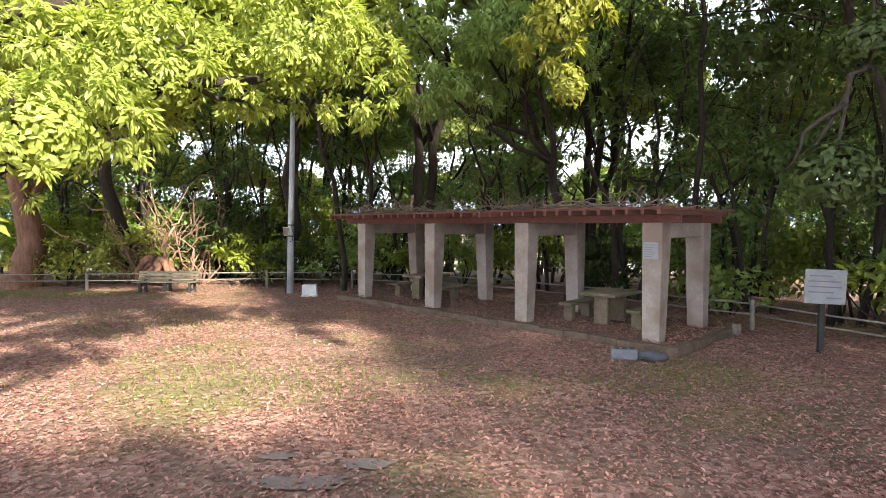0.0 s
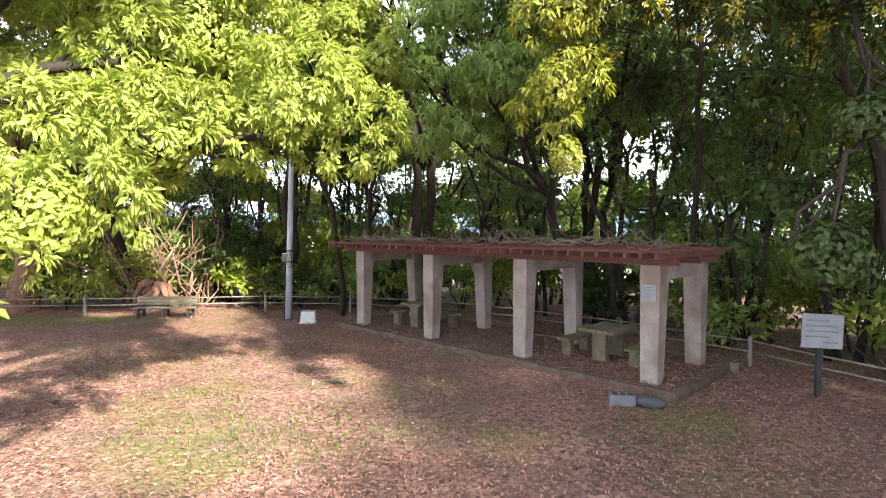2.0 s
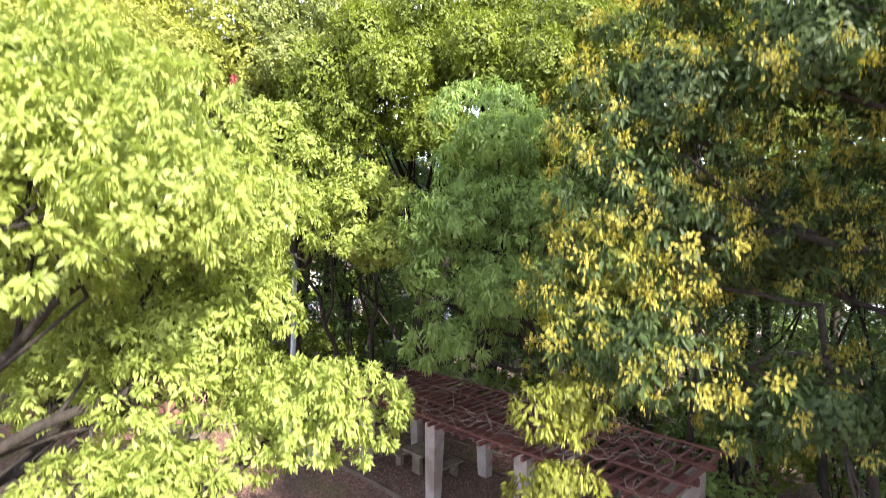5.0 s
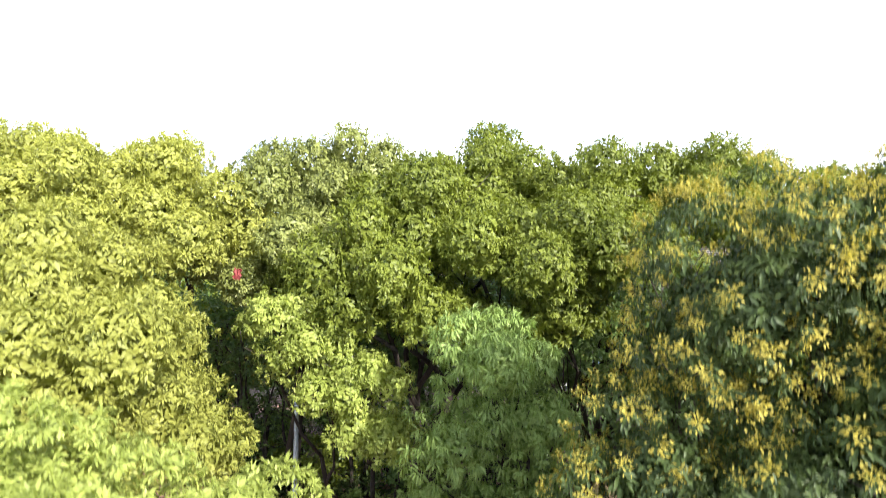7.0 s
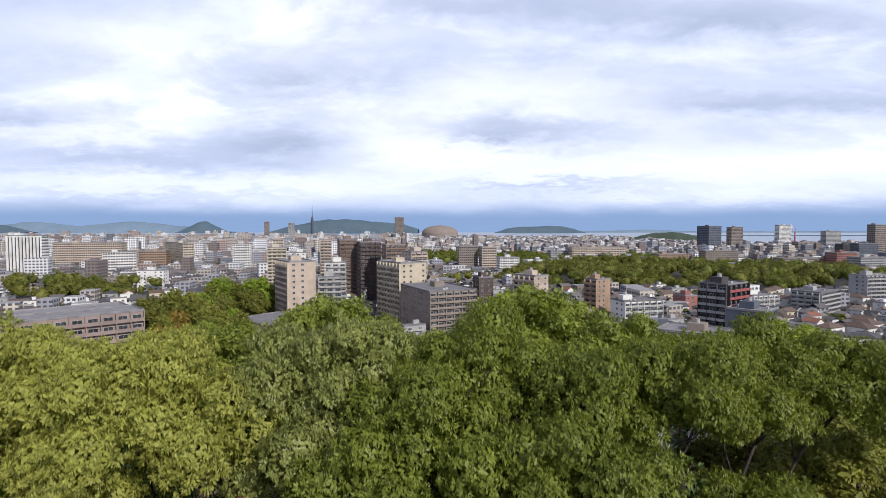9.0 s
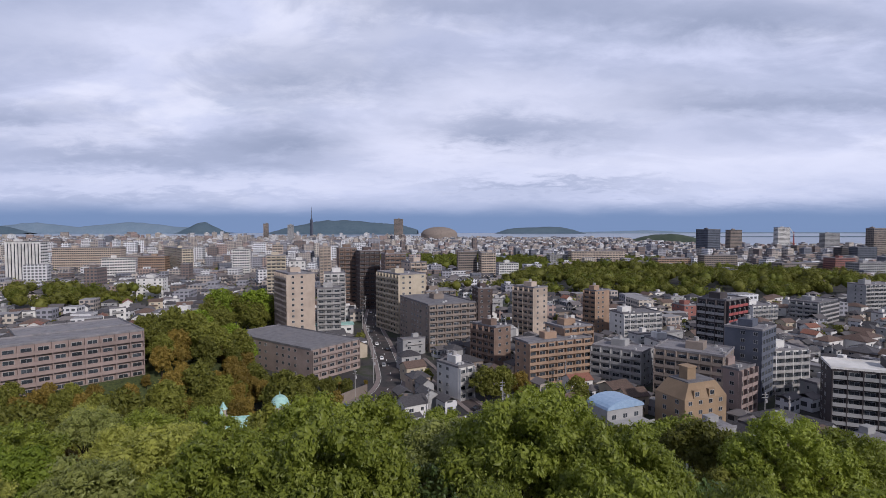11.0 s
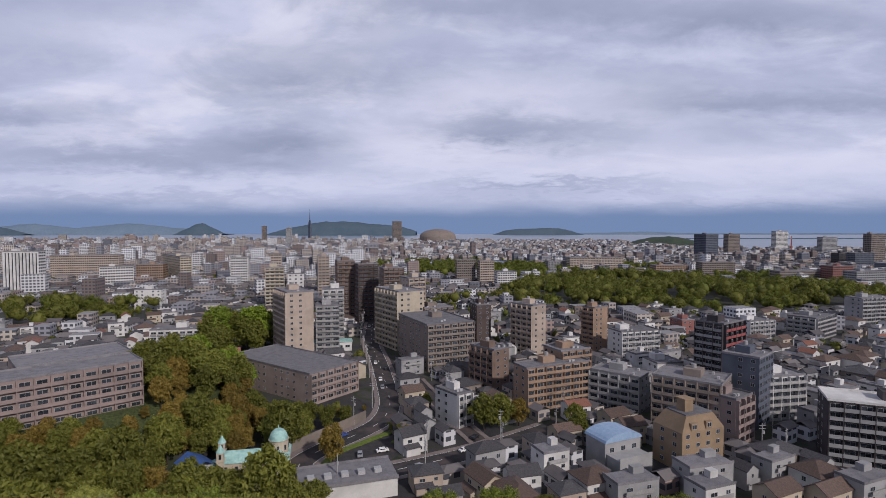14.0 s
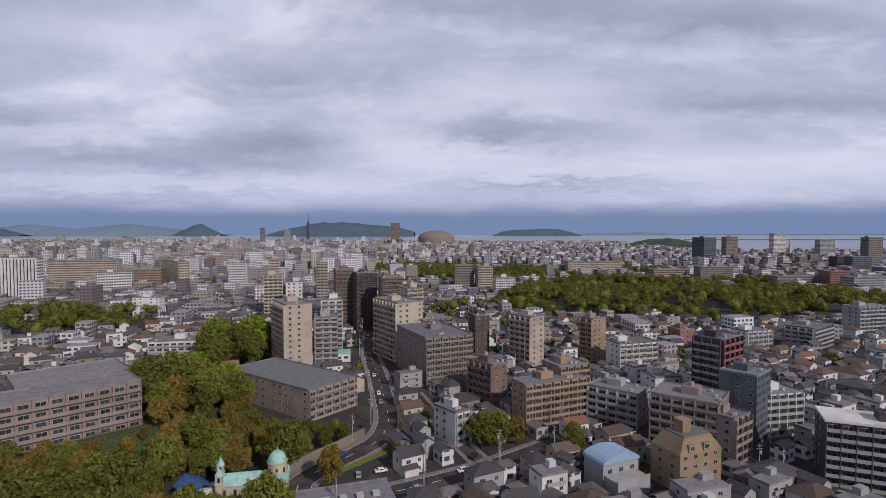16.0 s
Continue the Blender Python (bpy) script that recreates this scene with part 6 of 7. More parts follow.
def make_roads():
    G = PLAIN
    main = spline([(-52, 420, G), (-44.4, 350, G), (-33.5, 296, G), (-24.5, 248, G), (-21, 224, G), (-22.5, 206, G), (-28, 195, G), (-35, 185.5, G), (-41, 176.5, G), (-44, 168, G), (-42, 161, G), (-36, 156.5, G), (-27, 157.5, G), (-13, 164, G), (0.6, 171, G), (16, 180, G), (40, 198, G)])
    side = spline([(94, 196, G), (108, 180, G), (118, 168, G), (131, 150, G)])
    back = spline([(16, 180, G), (6, 206, G), (-4, 236, G), (-12, 262, G)])
    for line, half, name in ((main, 4.6, "road_main"), (side, 3.4, "road_side"), (back, 2.6, "road_back")):
        road = thing(name, "curving asphalt road with white lane markings" if half > 4 else "narrow asphalt side street", "road", Matrix(), kind="structure")
        k = 0.0 if half > 4 else 0.01
        part("carriageway", ribbon(Shape(), line, -half, half, -0.3, 0.10 + k), M_asphalt, road)
        part("pavement", ribbon(Shape(), line, half, half + 1.8, -0.3, 0.24 + k), M_path, road)
        part("pavement", ribbon(Shape(), line, -half - 1.8, -half, -0.3, 0.24 + k), M_path, road)
        if half > 4:
            part("edge_line", ribbon(Shape(), line, half - 0.35, half - 0.18, 0.09, 0.106), M_line, road)
            part("edge_line", ribbon(Shape(), line, -half + 0.18, -half + 0.35, 0.09, 0.106), M_line, road)
            for i in range(0, len(line) - 2, 4):
                part("lane_dash", ribbon(Shape(), line[i:i + 2], -0.12, 0.12, 0.09, 0.106), M_line, road)
        for p in line[::2]:
            claim(p.x, p.y, half + 1.0)
        ROADS.append(line)
    # grassed island inside the bend, with a dark car park
    isl = spline([(-36, 168, G), (-34, 176, G), (-28, 183, G), (-22, 190, G), (-16, 195, G), (-13.5, 190, G), (-16, 184, G)])
    v = thing("verge", "curved strip of clipped green grass inside the bend", "grass verge", Matrix(), kind="structure")
    part("turf", ribbon(Shape(), isl, -1.3, 1.3, -0.2, 0.28), M_verge, v)
    lot = thing("car_park", "dark asphalt car park inside the bend", "car park", Matrix(), kind="structure")
    part("surface", Shape().add([(-33, 168, G + .08), (-16, 170, G + .08), (-10, 182, G + .08), (-22, 187, G + .08), (-31, 178, G + .08)], [(0, 1, 2, 3, 4)]), M_asphalt, lot)
    claim(-24, 177, 10)
    w = thing("retaining_wall", "brown concrete retaining wall along the road's bend", "wall", Matrix(), kind="structure")
    part("wall_face", ribbon(Shape(), spline([(-28.5, 207, G), (-36, 195, G), (-42.5, 186, G), (-49, 176, G)]), 0.0, 0.5, -1, 3.6), W_taupe, w)


make_roads()


def make_car(paint):
    c = thing("car", "small parked or waiting passenger car on the road", "car", Matrix(), "cars on the road")
    body = Shape()
    prof = [(-2.1, 0.35), (-2.1, 0.85), (-1.45, 0.95), (-1.1, 1.42), (0.75, 1.45), (1.25, 0.98), (2.0, 0.85), (2.1, 0.4)]
    n = len(prof)
    body.add([(x, y * (0.86 if z > 1.2 else 1), z) for y in (-0.83, 0.83) for x, z in prof], [(i, (i + 1) % n, n + (i + 1) % n, n + i) for i in range(n)] + [tuple(range(n - 1, -1, -1)), tuple(range(n, 2 * n))])
    part("body", body, paint, c, bevel=0.05)
    for y in (-0.80, 0.80):
        part("side_window", Shape().box(-1.05, 0.75, y - 0.02, y + 0.02, 1.0, 1.34), M_glass, c)
    part("windscreen", Shape().add([(0.80, -0.66, 1.42), (0.80, 0.66, 1.42), (1.28, 0.72, 1.0), (1.28, -0.72, 1.0)], [(0, 3, 2, 1)]), M_glass, c)
    part("rear_window", Shape().add([(-1.14, -0.66, 1.40), (-1.14, 0.66, 1.40), (-1.48, 0.72, 1.0), (-1.48, -0.72, 1.0)], [(0, 1, 2, 3)]), M_glass, c)
    for x in (-1.3, 1.3):
        for y in (-0.78, 0.78):
            part("wheel", Shape().tube([(x, y - 0.1, 0.31), (x, y + 0.1, 0.31)], [0.31, 0.31], 12), M_tyre, c)
    return c


def make_cars():
    paints = [material("car_white", (0.7, 0.7, 0.7), (0.82, 0.82, 0.82), 0.25, 1.0), material("car_grey", (0.25, 0.26, 0.28), (0.36, 0.37, 0.39), 0.25, 1.0),
              material("car_blue", (0.03, 0.06, 0.2), (0.06, 0.10, 0.3), 0.25, 1.0), material("car_black", (0.015, 0.015, 0.018), (0.03, 0.03, 0.035), 0.25, 1.0)]
    base = [make_car(p) for p in paints]
    line = ROADS[0]
    spots = [(0, 8, 2.2), (1, 22, -2.2), (0, 42, 2.2), (3, 46, -2.2), (0, 52, 2.1), (1, 57, 2.1), (0, 12, -2.2), (2, 77, 2.2), (3, 30, 2.2), (1, 98, 2.0), (0, 104, -2.0), (3, 108, 2.0)]
    seen = set()
    for k, i, off in spots:
        i = min(i, len(line) - 2)
        t = (line[i + 1] - line[i]).normalized()
        p = line[i] + Vector((t.y, -t.x, 0)) * off
        m = pose(p.x, p.y, PLAIN + 0.12, 0, 0, math.degrees(math.atan2(t.y, t.x)))
        if k in seen:
            copy_thing(base[k], m)
        else:
            seen.add(k)
            base[k].matrix_world = m
    for k, x, y, a in ((0, -19, 177, 20), (1, -26, 174, 100), (0, 108, 176, -45), (0, 115, 167.5, -48), (1, 121, 160, -48), (3, 12, 188, 60), (0, 3, 190, 10)):
        copy_thing(base[k], pose(x, y, PLAIN + 0.12, 0, 0, a))


make_cars()


def make_house(kind, walls, roofing, w, d, storeys):
    h = storeys * 2.8 + 0.3
    o = thing("house", "", "house", Matrix(), "houses of the town")
    body = Shape().box(-w / 2, w / 2, -d / 2, d / 2, -1.5, h)
    if kind == "gable":
        body.add([(-w / 2, -d / 2, h), (-w / 2, d / 2, h), (-w / 2, 0, h + d * 0.25), (w / 2, -d / 2, h), (w / 2, d / 2, h), (w / 2, 0, h + d * 0.25)], [(0, 2, 1), (3, 4, 5)])
    part("wall", body, walls, o)
    if kind == "gable":
        s = gable(Shape(), w, d, h, h + d * 0.26)
        part("roof", s, roofing, o)
    elif kind == "hip":
        part("roof", hip(Shape(), w, d, h, h + d * 0.24), roofing, o)
    else:
        part("roof", Shape().box(-w / 2 - .1, w / 2 + .1, -d / 2 - .1, d / 2 + .1, h, h + 0.2).box(-w / 2 - .1, w / 2 + .1, -d / 2 - .1, -d / 2 + .1, h + .2, h + .8).box(-w / 2 - .1, -w / 2 + .1, -d / 2 + .1, d / 2 + .1, h + .2, h + .8), roofing, o)
    if kind != "flat":
        s = Shape().box(-w / 2 + 0.3, w * 0.12, -d / 2 - 2.0, -d / 2, -1.5, 2.6)
        s.slot = 1
        part("lean_to", s.add([(-w / 2, -d / 2 - 2.4, 2.5), (w * 0.14, -d / 2 - 2.4, 2.5), (w * 0.14, -d / 2, 3.3), (-w / 2, -d / 2, 3.3), (-w / 2, -d / 2 - 2.4, 2.64), (w * 0.14, -d / 2 - 2.4, 2.64), (w * 0.14, -d / 2, 3.44), (-w / 2, -d / 2, 3.44)],
                                         [(3, 2, 1, 0), (4, 5, 6, 7), (0, 1, 5, 4), (1, 2, 6, 5), (3, 0, 4, 7)]), [walls, roofing], o)
    else:
        part("roof_hut", Shape().box(w * 0.1, w * 0.36, d * 0.1, d * 0.4, h + 0.2, h + 2.2), walls, o)
        part("balcony", balcony_mesh(w * 0.7, "house"), M_railing, o, m=pose(0, -d / 2, h - 2.8))
    for k in range(storeys):
        part("window", window_mesh(1.8, 1.2), [], o, m=pose(-w * 0.22, -d / 2, 0.8 + k * 2.8))
        part("window", window_mesh(1.2, 1.2), [], o, m=pose(w * 0.25, -d / 2, 0.8 + k * 2.8))
    part("window", window_mesh(1.2, 1.2), [], o, m=pose(-w / 2, 0, 0.8 + (storeys - 1) * 2.8, 0, 0, -90))
    colour = {W_white: "white", W_beige: "beige", W_grey: "grey", W_cream: "cream", W_tan: "tan", W_taupe: "brown"}[walls]
    tile = {R_dark: "dark tiled", R_brown: "brown tiled", R_red: "red tiled", R_flat: "flat grey", R_blue: "blue sheet"}[roofing]
    o["label"] = "%s rendered town house with a %s %s" % (colour, tile, "roof" if kind == "flat" else kind + " roof")
    return o


BEND_HOUSES = ((0, -10.0, 179.0, 30), (6, -5.5, 190.5, -60), (2, -12.0, 226.0, 28), (6, -6.5, 202.0, 116), (1, -9.5, 213.0, 26), (4, -15.0, 245.0, 26))


def make_town():
    rng = random.Random(12)
    protos = [make_house("gable", W_white, R_dark, 9.5, 7.5, 2), make_house("hip", W_beige, R_dark, 9.0, 8.5, 2), make_house("gable", W_cream, R_brown, 10.5, 7.0, 2), make_house("hip", W_white, R_brown, 10.5, 9.0, 2),
              make_house("hip", W_grey, R_dark, 9.5, 8.0, 2), make_house("flat", W_grey, R_flat, 11.0, 8.0, 3), make_house("gable", W_grey, R_dark, 8.5, 6.5, 2), make_house("hip", W_taupe, R_dark, 11.0, 9.5, 2),
              make_house("flat", W_white, R_flat, 8.0, 8.5, 3), make_house("gable", W_white, R_red, 9.0, 7.0, 2)]
    seen = set()
    near = 0
    spots = []

    def set_down(k, x, y, turn):
        m = pose(x, y, PLAIN, 0, 0, turn) @ Matrix.Diagonal((rng.uniform(0.8, 1.0), rng.uniform(0.8, 1.0), rng.uniform(0.9, 1.1), 1))
        if k in seen:
            copy_thing(protos[k], m)
        else:
            seen.add(k)
            protos[k].matrix_world = m
        spots.append((x, y))

    # close-set houses inside the bend and along the road
    for k, x, y, turn in BEND_HOUSES:
        set_down(k, x, y, turn)
    for ring in range(9000):
        y = 138 + 330 * rng.random() ** 1.7
        x = rng.uniform(-0.95 * y, 0.95 * y)
        if x < -28 and y < 262 and not (x < -118 and y > 232):
            continue
        if land(x, y) > -36.0 or in_wood(x, y):
            continue
        if any((x - a) ** 2 + (y - b) ** 2 < (r + 5.0) ** 2 for a, b, r in FOOT) or any((x - a) ** 2 + (y - b) ** 2 < (84 if y < 300 else 110) for a, b in spots):
            continue
        spots.append((x, y))
        k = rng.randrange(len(protos))
        turn = rng.choice((24, 24, 114, 30, -60, 18)) + rng.uniform(-4, 4)
        m = pose(x, y, PLAIN, 0, 0, turn) @ Matrix.Diagonal((rng.uniform(0.85, 1.2), rng.uniform(0.85, 1.15), rng.uniform(0.9, 1.1), 1))
        if k in seen:
            copy_thing(protos[k], m)
        else:
            seen.add(k)
            protos[k].matrix_world = m
        near += 1
        if near >= 300:
            break
    return spots


def in_wood(x, y):
    for cx, cy, rx, ry in WOODS:
        if ((x - cx) / rx) ** 2 + ((y - cy) / ry) ** 2 < 1:
            return True
    return False


WOODS = [(140, 560, 90, 95), (250, 545, 105, 100), (370, 560, 90, 90), (230, 680, 130, 60), (-117, 322, 24, 26), (-114, 246, 22, 16), (-330, 430, 70, 50), (-255, 450, 25, 30), (14, 196, 9, 8), (33, 197, 11, 7), (46, 192, 9, 7),
         (90, 900, 150, 120), (-20, 1000, 110, 90), (250, 950, 160, 60), (-10, 420, 18, 14), (20, 470, 26, 20), (440, 760, 110, 40)]


TOWN = make_town()


def make_street_poles():
    rng = random.Random(5)
    p = thing("street_pole", "tall concrete utility pole with crossarms and transformer", "utility pole", Matrix(), "utility poles in the streets")
    part("shaft", Shape().tube([(0, 0, -0.5), (0, 0, 11)], [0.19, 0.12], 8), M_railing, p)
    for z in (10.2, 9.2):
        part("crossarm", Shape().box(-1.0, 1.0, -0.06, 0.06, z, z + 0.12), M_frame, p)
    part("transformer", Shape().tube([(0.45, 0, 7.6), (0.45, 0, 8.6)], [0.32, 0.32], 10), M_frame, p)
    n = 0
    for line in ROADS:
        for i in range(2, len(line) - 2, 8):
            t = (line[i + 1] - line[i]).normalized()
            q = line[i] + Vector((t.y, -t.x, 0)) * (6.9 if i % 16 else -6.9)
            m = pose(q.x, q.y, PLAIN, 0, 0, math.degrees(math.atan2(t.y, t.x)) + 90)
            if n == 0:
                p.matrix_world = m
            else:
                copy_thing(p, m)
            n += 1
    for k in range(400):
        x, y = rng.uniform(-20, 180), rng.uniform(150, 330)
        if n < 42 and all((x - a) ** 2 + (y - b) ** 2 > (r + 0.6) ** 2 for a, b, r in FOOT) and all(36 < (x - a) ** 2 + (y - b) ** 2 for a, b in TOWN):
            copy_thing(p, pose(x, y, PLAIN, 0, 0, rng.uniform(0, 180)))
            n += 1


make_street_poles()

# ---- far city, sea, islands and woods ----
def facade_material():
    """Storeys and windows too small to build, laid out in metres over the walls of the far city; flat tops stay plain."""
    m = bpy.data.materials.new("far_facades")
    m.use_nodes = True
    nt = m.node_tree
    N, L = nt.nodes.new, nt.links.new
    b = nt.nodes["Principled BSDF"]
    geo = N("ShaderNodeNewGeometry")

    def op(kind, a, c=None):
        n = N("ShaderNodeMath")
        n.operation = kind
        for i, v in enumerate((a, c)):
            if v is None:
                continue
            if isinstance(v, (int, float)):
                n.inputs[i].default_value = v
            else:
                L(v, n.inputs[i])
        return n.outputs[0]

    p, q = N("ShaderNodeSeparateXYZ"), N("ShaderNodeSeparateXYZ")
    L(geo.outputs["Position"], p.inputs[0])
    L(geo.outputs["True Normal"], q.inputs[0])
    along = op("SUBTRACT", op("MULTIPLY", p.outputs[0], q.outputs[1]), op("MULTIPLY", p.outputs[1], q.outputs[0]))
    row = op("GREATER_THAN", op("FRACT", op("DIVIDE", op("SUBTRACT", p.outputs[2], PLAIN), 3.1)), 0.48)
    colm = op("GREATER_THAN", op("FRACT", op("DIVIDE", along, 3.4)), 0.38)
    upright = op("LESS_THAN", op("ABSOLUTE", q.outputs[2]), 0.3)
    win = op("MULTIPLY", op("MULTIPLY", row, colm), upright)
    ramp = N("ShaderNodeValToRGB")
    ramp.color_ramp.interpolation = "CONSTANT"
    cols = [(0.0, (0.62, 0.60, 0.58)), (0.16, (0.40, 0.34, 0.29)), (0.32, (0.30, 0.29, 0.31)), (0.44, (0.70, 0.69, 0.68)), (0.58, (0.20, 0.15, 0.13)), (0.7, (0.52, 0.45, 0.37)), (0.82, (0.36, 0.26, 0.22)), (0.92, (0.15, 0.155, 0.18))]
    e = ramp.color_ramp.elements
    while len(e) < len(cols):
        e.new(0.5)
    # cool tint on every wall puts some distance haze into the colour
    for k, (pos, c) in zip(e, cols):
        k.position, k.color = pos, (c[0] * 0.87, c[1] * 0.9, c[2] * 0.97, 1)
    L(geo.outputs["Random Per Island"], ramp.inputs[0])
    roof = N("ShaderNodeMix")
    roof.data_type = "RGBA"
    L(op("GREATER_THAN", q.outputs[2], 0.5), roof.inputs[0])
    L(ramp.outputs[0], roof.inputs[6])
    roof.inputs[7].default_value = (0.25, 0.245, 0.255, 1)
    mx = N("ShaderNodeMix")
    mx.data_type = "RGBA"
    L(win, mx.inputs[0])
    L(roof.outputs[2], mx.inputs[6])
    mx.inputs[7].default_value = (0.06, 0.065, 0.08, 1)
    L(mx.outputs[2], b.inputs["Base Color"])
    b.inputs["Roughness"].default_value = 0.8
    return m


def shore(x):
    """Distance at which the bay begins, for a bearing x/y."""
    return 2650 - 900 * smooth01(0.28, 0.5, x)


def make_far_city():
    rng = np.random.default_rng(3)
    big, low = Shape(), Shape()
    n = 0
    for y0 in np.concatenate([np.arange(330, 700, 12.5), np.arange(700, 1300, 17.0), np.arange(1300, 2660, 27.0)]):
        step = 12.5 if y0 < 700 else (17.0 if y0 < 1300 else 27.0)
        for x0 in np.arange(-0.87 * y0, 0.87 * y0, step):
            jog = 2.5 if y0 < 700 else step * 0.42
            x, y = x0 + rng.uniform(-jog, jog), y0 + rng.uniform(-jog, jog)
            if in_wood(x, y) or ((x - 40) / 200) ** 2 + ((y - 1115) / 85) ** 2 < 1 or y > shore(x / y) - 30 or rng.random() < 0.12:
                continue
            if any((x - a) ** 2 + (y - b) ** 2 < (r + 6) ** 2 for a, b, r in FOOT):
                continue
            if y < 480 and any((x - a) ** 2 + (y - b) ** 2 < 150 for a, b in TOWN):
                continue
            turn = rng.choice([8, 24, 98, 15]) + rng.uniform(-5, 5)
            left = smooth01(0.15, -0.25, x / y)
            tall = rng.random() < (0.035 + 0.27 * smooth01(560, 1000, y)) * (0.5 + 0.8 * left)
            m = pose(x, y, PLAIN, 0, 0, turn)
            if tall:
                w, d = rng.uniform(9, 22), rng.uniform(9, 14)
                h = rng.uniform(10, 21) if rng.random() < 0.9 else rng.uniform(21, 38)
                if y < 750:
                    h *= 0.75
                if x / y > 0.08:
                    h = rng.uniform(10, 15) if y < 1000 or y > 1350 else min(h, 24)
                if y > 1300:
                    w *= 1.3
                if y > 1800 and x / y > -0.06:
                    h = min(h, 16)
                big.box(-w / 2, w / 2, -d / 2, d / 2, -1, h, m)
                if rng.random() < 0.6:
                    big.box(-w * 0.2, w * 0.15, -d * 0.2, d * 0.3, h, h + 2.6, m)
            elif y > 1100 or rng.random() < 0.16:
                w, d = rng.uniform(8, 16), rng.uniform(8, 12)
                big.box(-w / 2, w / 2, -d / 2, d / 2, -1, rng.uniform(5.5, 12), m)
            else:
                w, d, h = rng.uniform(7, 10.5), rng.uniform(6, 8), rng.uniform(4.6, 6.4)
                a = Shape()
                big.box(-w / 2, w / 2, -d / 2, d / 2, -1, h, m)
                (gable if rng.random() < 0.5 else hip)(a, w, d, h, h + d * 0.25)
                low.add([m @ Vector(v) for v in a.v], a.f)
            n += 1
    taken = [(a, b) for a, b in TOWN]
    for k in range(9000):
        y = 150 + 190 * rng.random() ** 1.3
        x = rng.uniform(-0.95, 0.95) * y
        if (x < -28 and y < 262 and not (x < -118 and y > 232)) or land(x, y) > -36.5 or in_wood(x, y):
            continue
        if any((x - a) ** 2 + (y - b) ** 2 < (r + 4.2) ** 2 for a, b, r in FOOT) or any((x - a) ** 2 + (y - b) ** 2 < 60 for a, b in taken):
            continue
        taken.append((x, y))
        m = pose(x, y, PLAIN, 0, 0, rng.choice([24, 114, 30, -60]) + rng.uniform(-5, 5))
        w, d, h = rng.uniform(5, 7.5), rng.uniform(4.5, 6), rng.uniform(2.8, 5.6)
        a = Shape()
        big.box(-w / 2, w / 2, -d / 2, d / 2, -1, h, m)
        (gable if rng.random() < 0.5 else hip)(a, w, d, h, h + d * 0.25)
        low.add([m @ Vector(v) for v in a.v], a.f)
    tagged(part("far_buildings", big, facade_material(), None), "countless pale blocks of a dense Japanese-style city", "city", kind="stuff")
    R = material("far_roofs", (0.045, 0.044, 0.05), (0.19, 0.172, 0.172), 0.7, 0.5, island=True)
    tagged(part("far_roofs", low, R, None), "dark tiled roofs of distant small houses", "roofs", kind="stuff")


def ridge(name, label, x0, x1, y, deep, heights, mat):
    """A hill or island: a long mound whose crest follows the given heights."""
    n, k = 48, 6
    vs = []
    for i in range(n + 1):
        t = i / n
        f = t * (len(heights) - 1)
        j = min(int(f), len(heights) - 2)
        h = heights[j] + (heights[j + 1] - heights[j]) * (f - j)
        x = x0 + (x1 - x0) * t
        h = max(0.86 * h * (1 + 0.10 * noise.noise(Vector((x * 0.01, y, 0))) + 0.07 * noise.noise(Vector((x * 0.04, y, 3)))), 0)
        for q in range(k + 1):
            u = q / k
            vs.append((x, y + deep * (u - 0.4), PLAIN - 1 + (h + 1) * math.sin(math.pi * u) ** 0.8))
    w = k + 1
    fs = [(i * w + q, (i + 1) * w + q, (i + 1) * w + q + 1, i * w + q + 1) for i in range(n) for q in range(k)]
    s = Shape().add(vs, fs)
    return solo(name, s, mat, label, "hill", "structure", smooth=True)


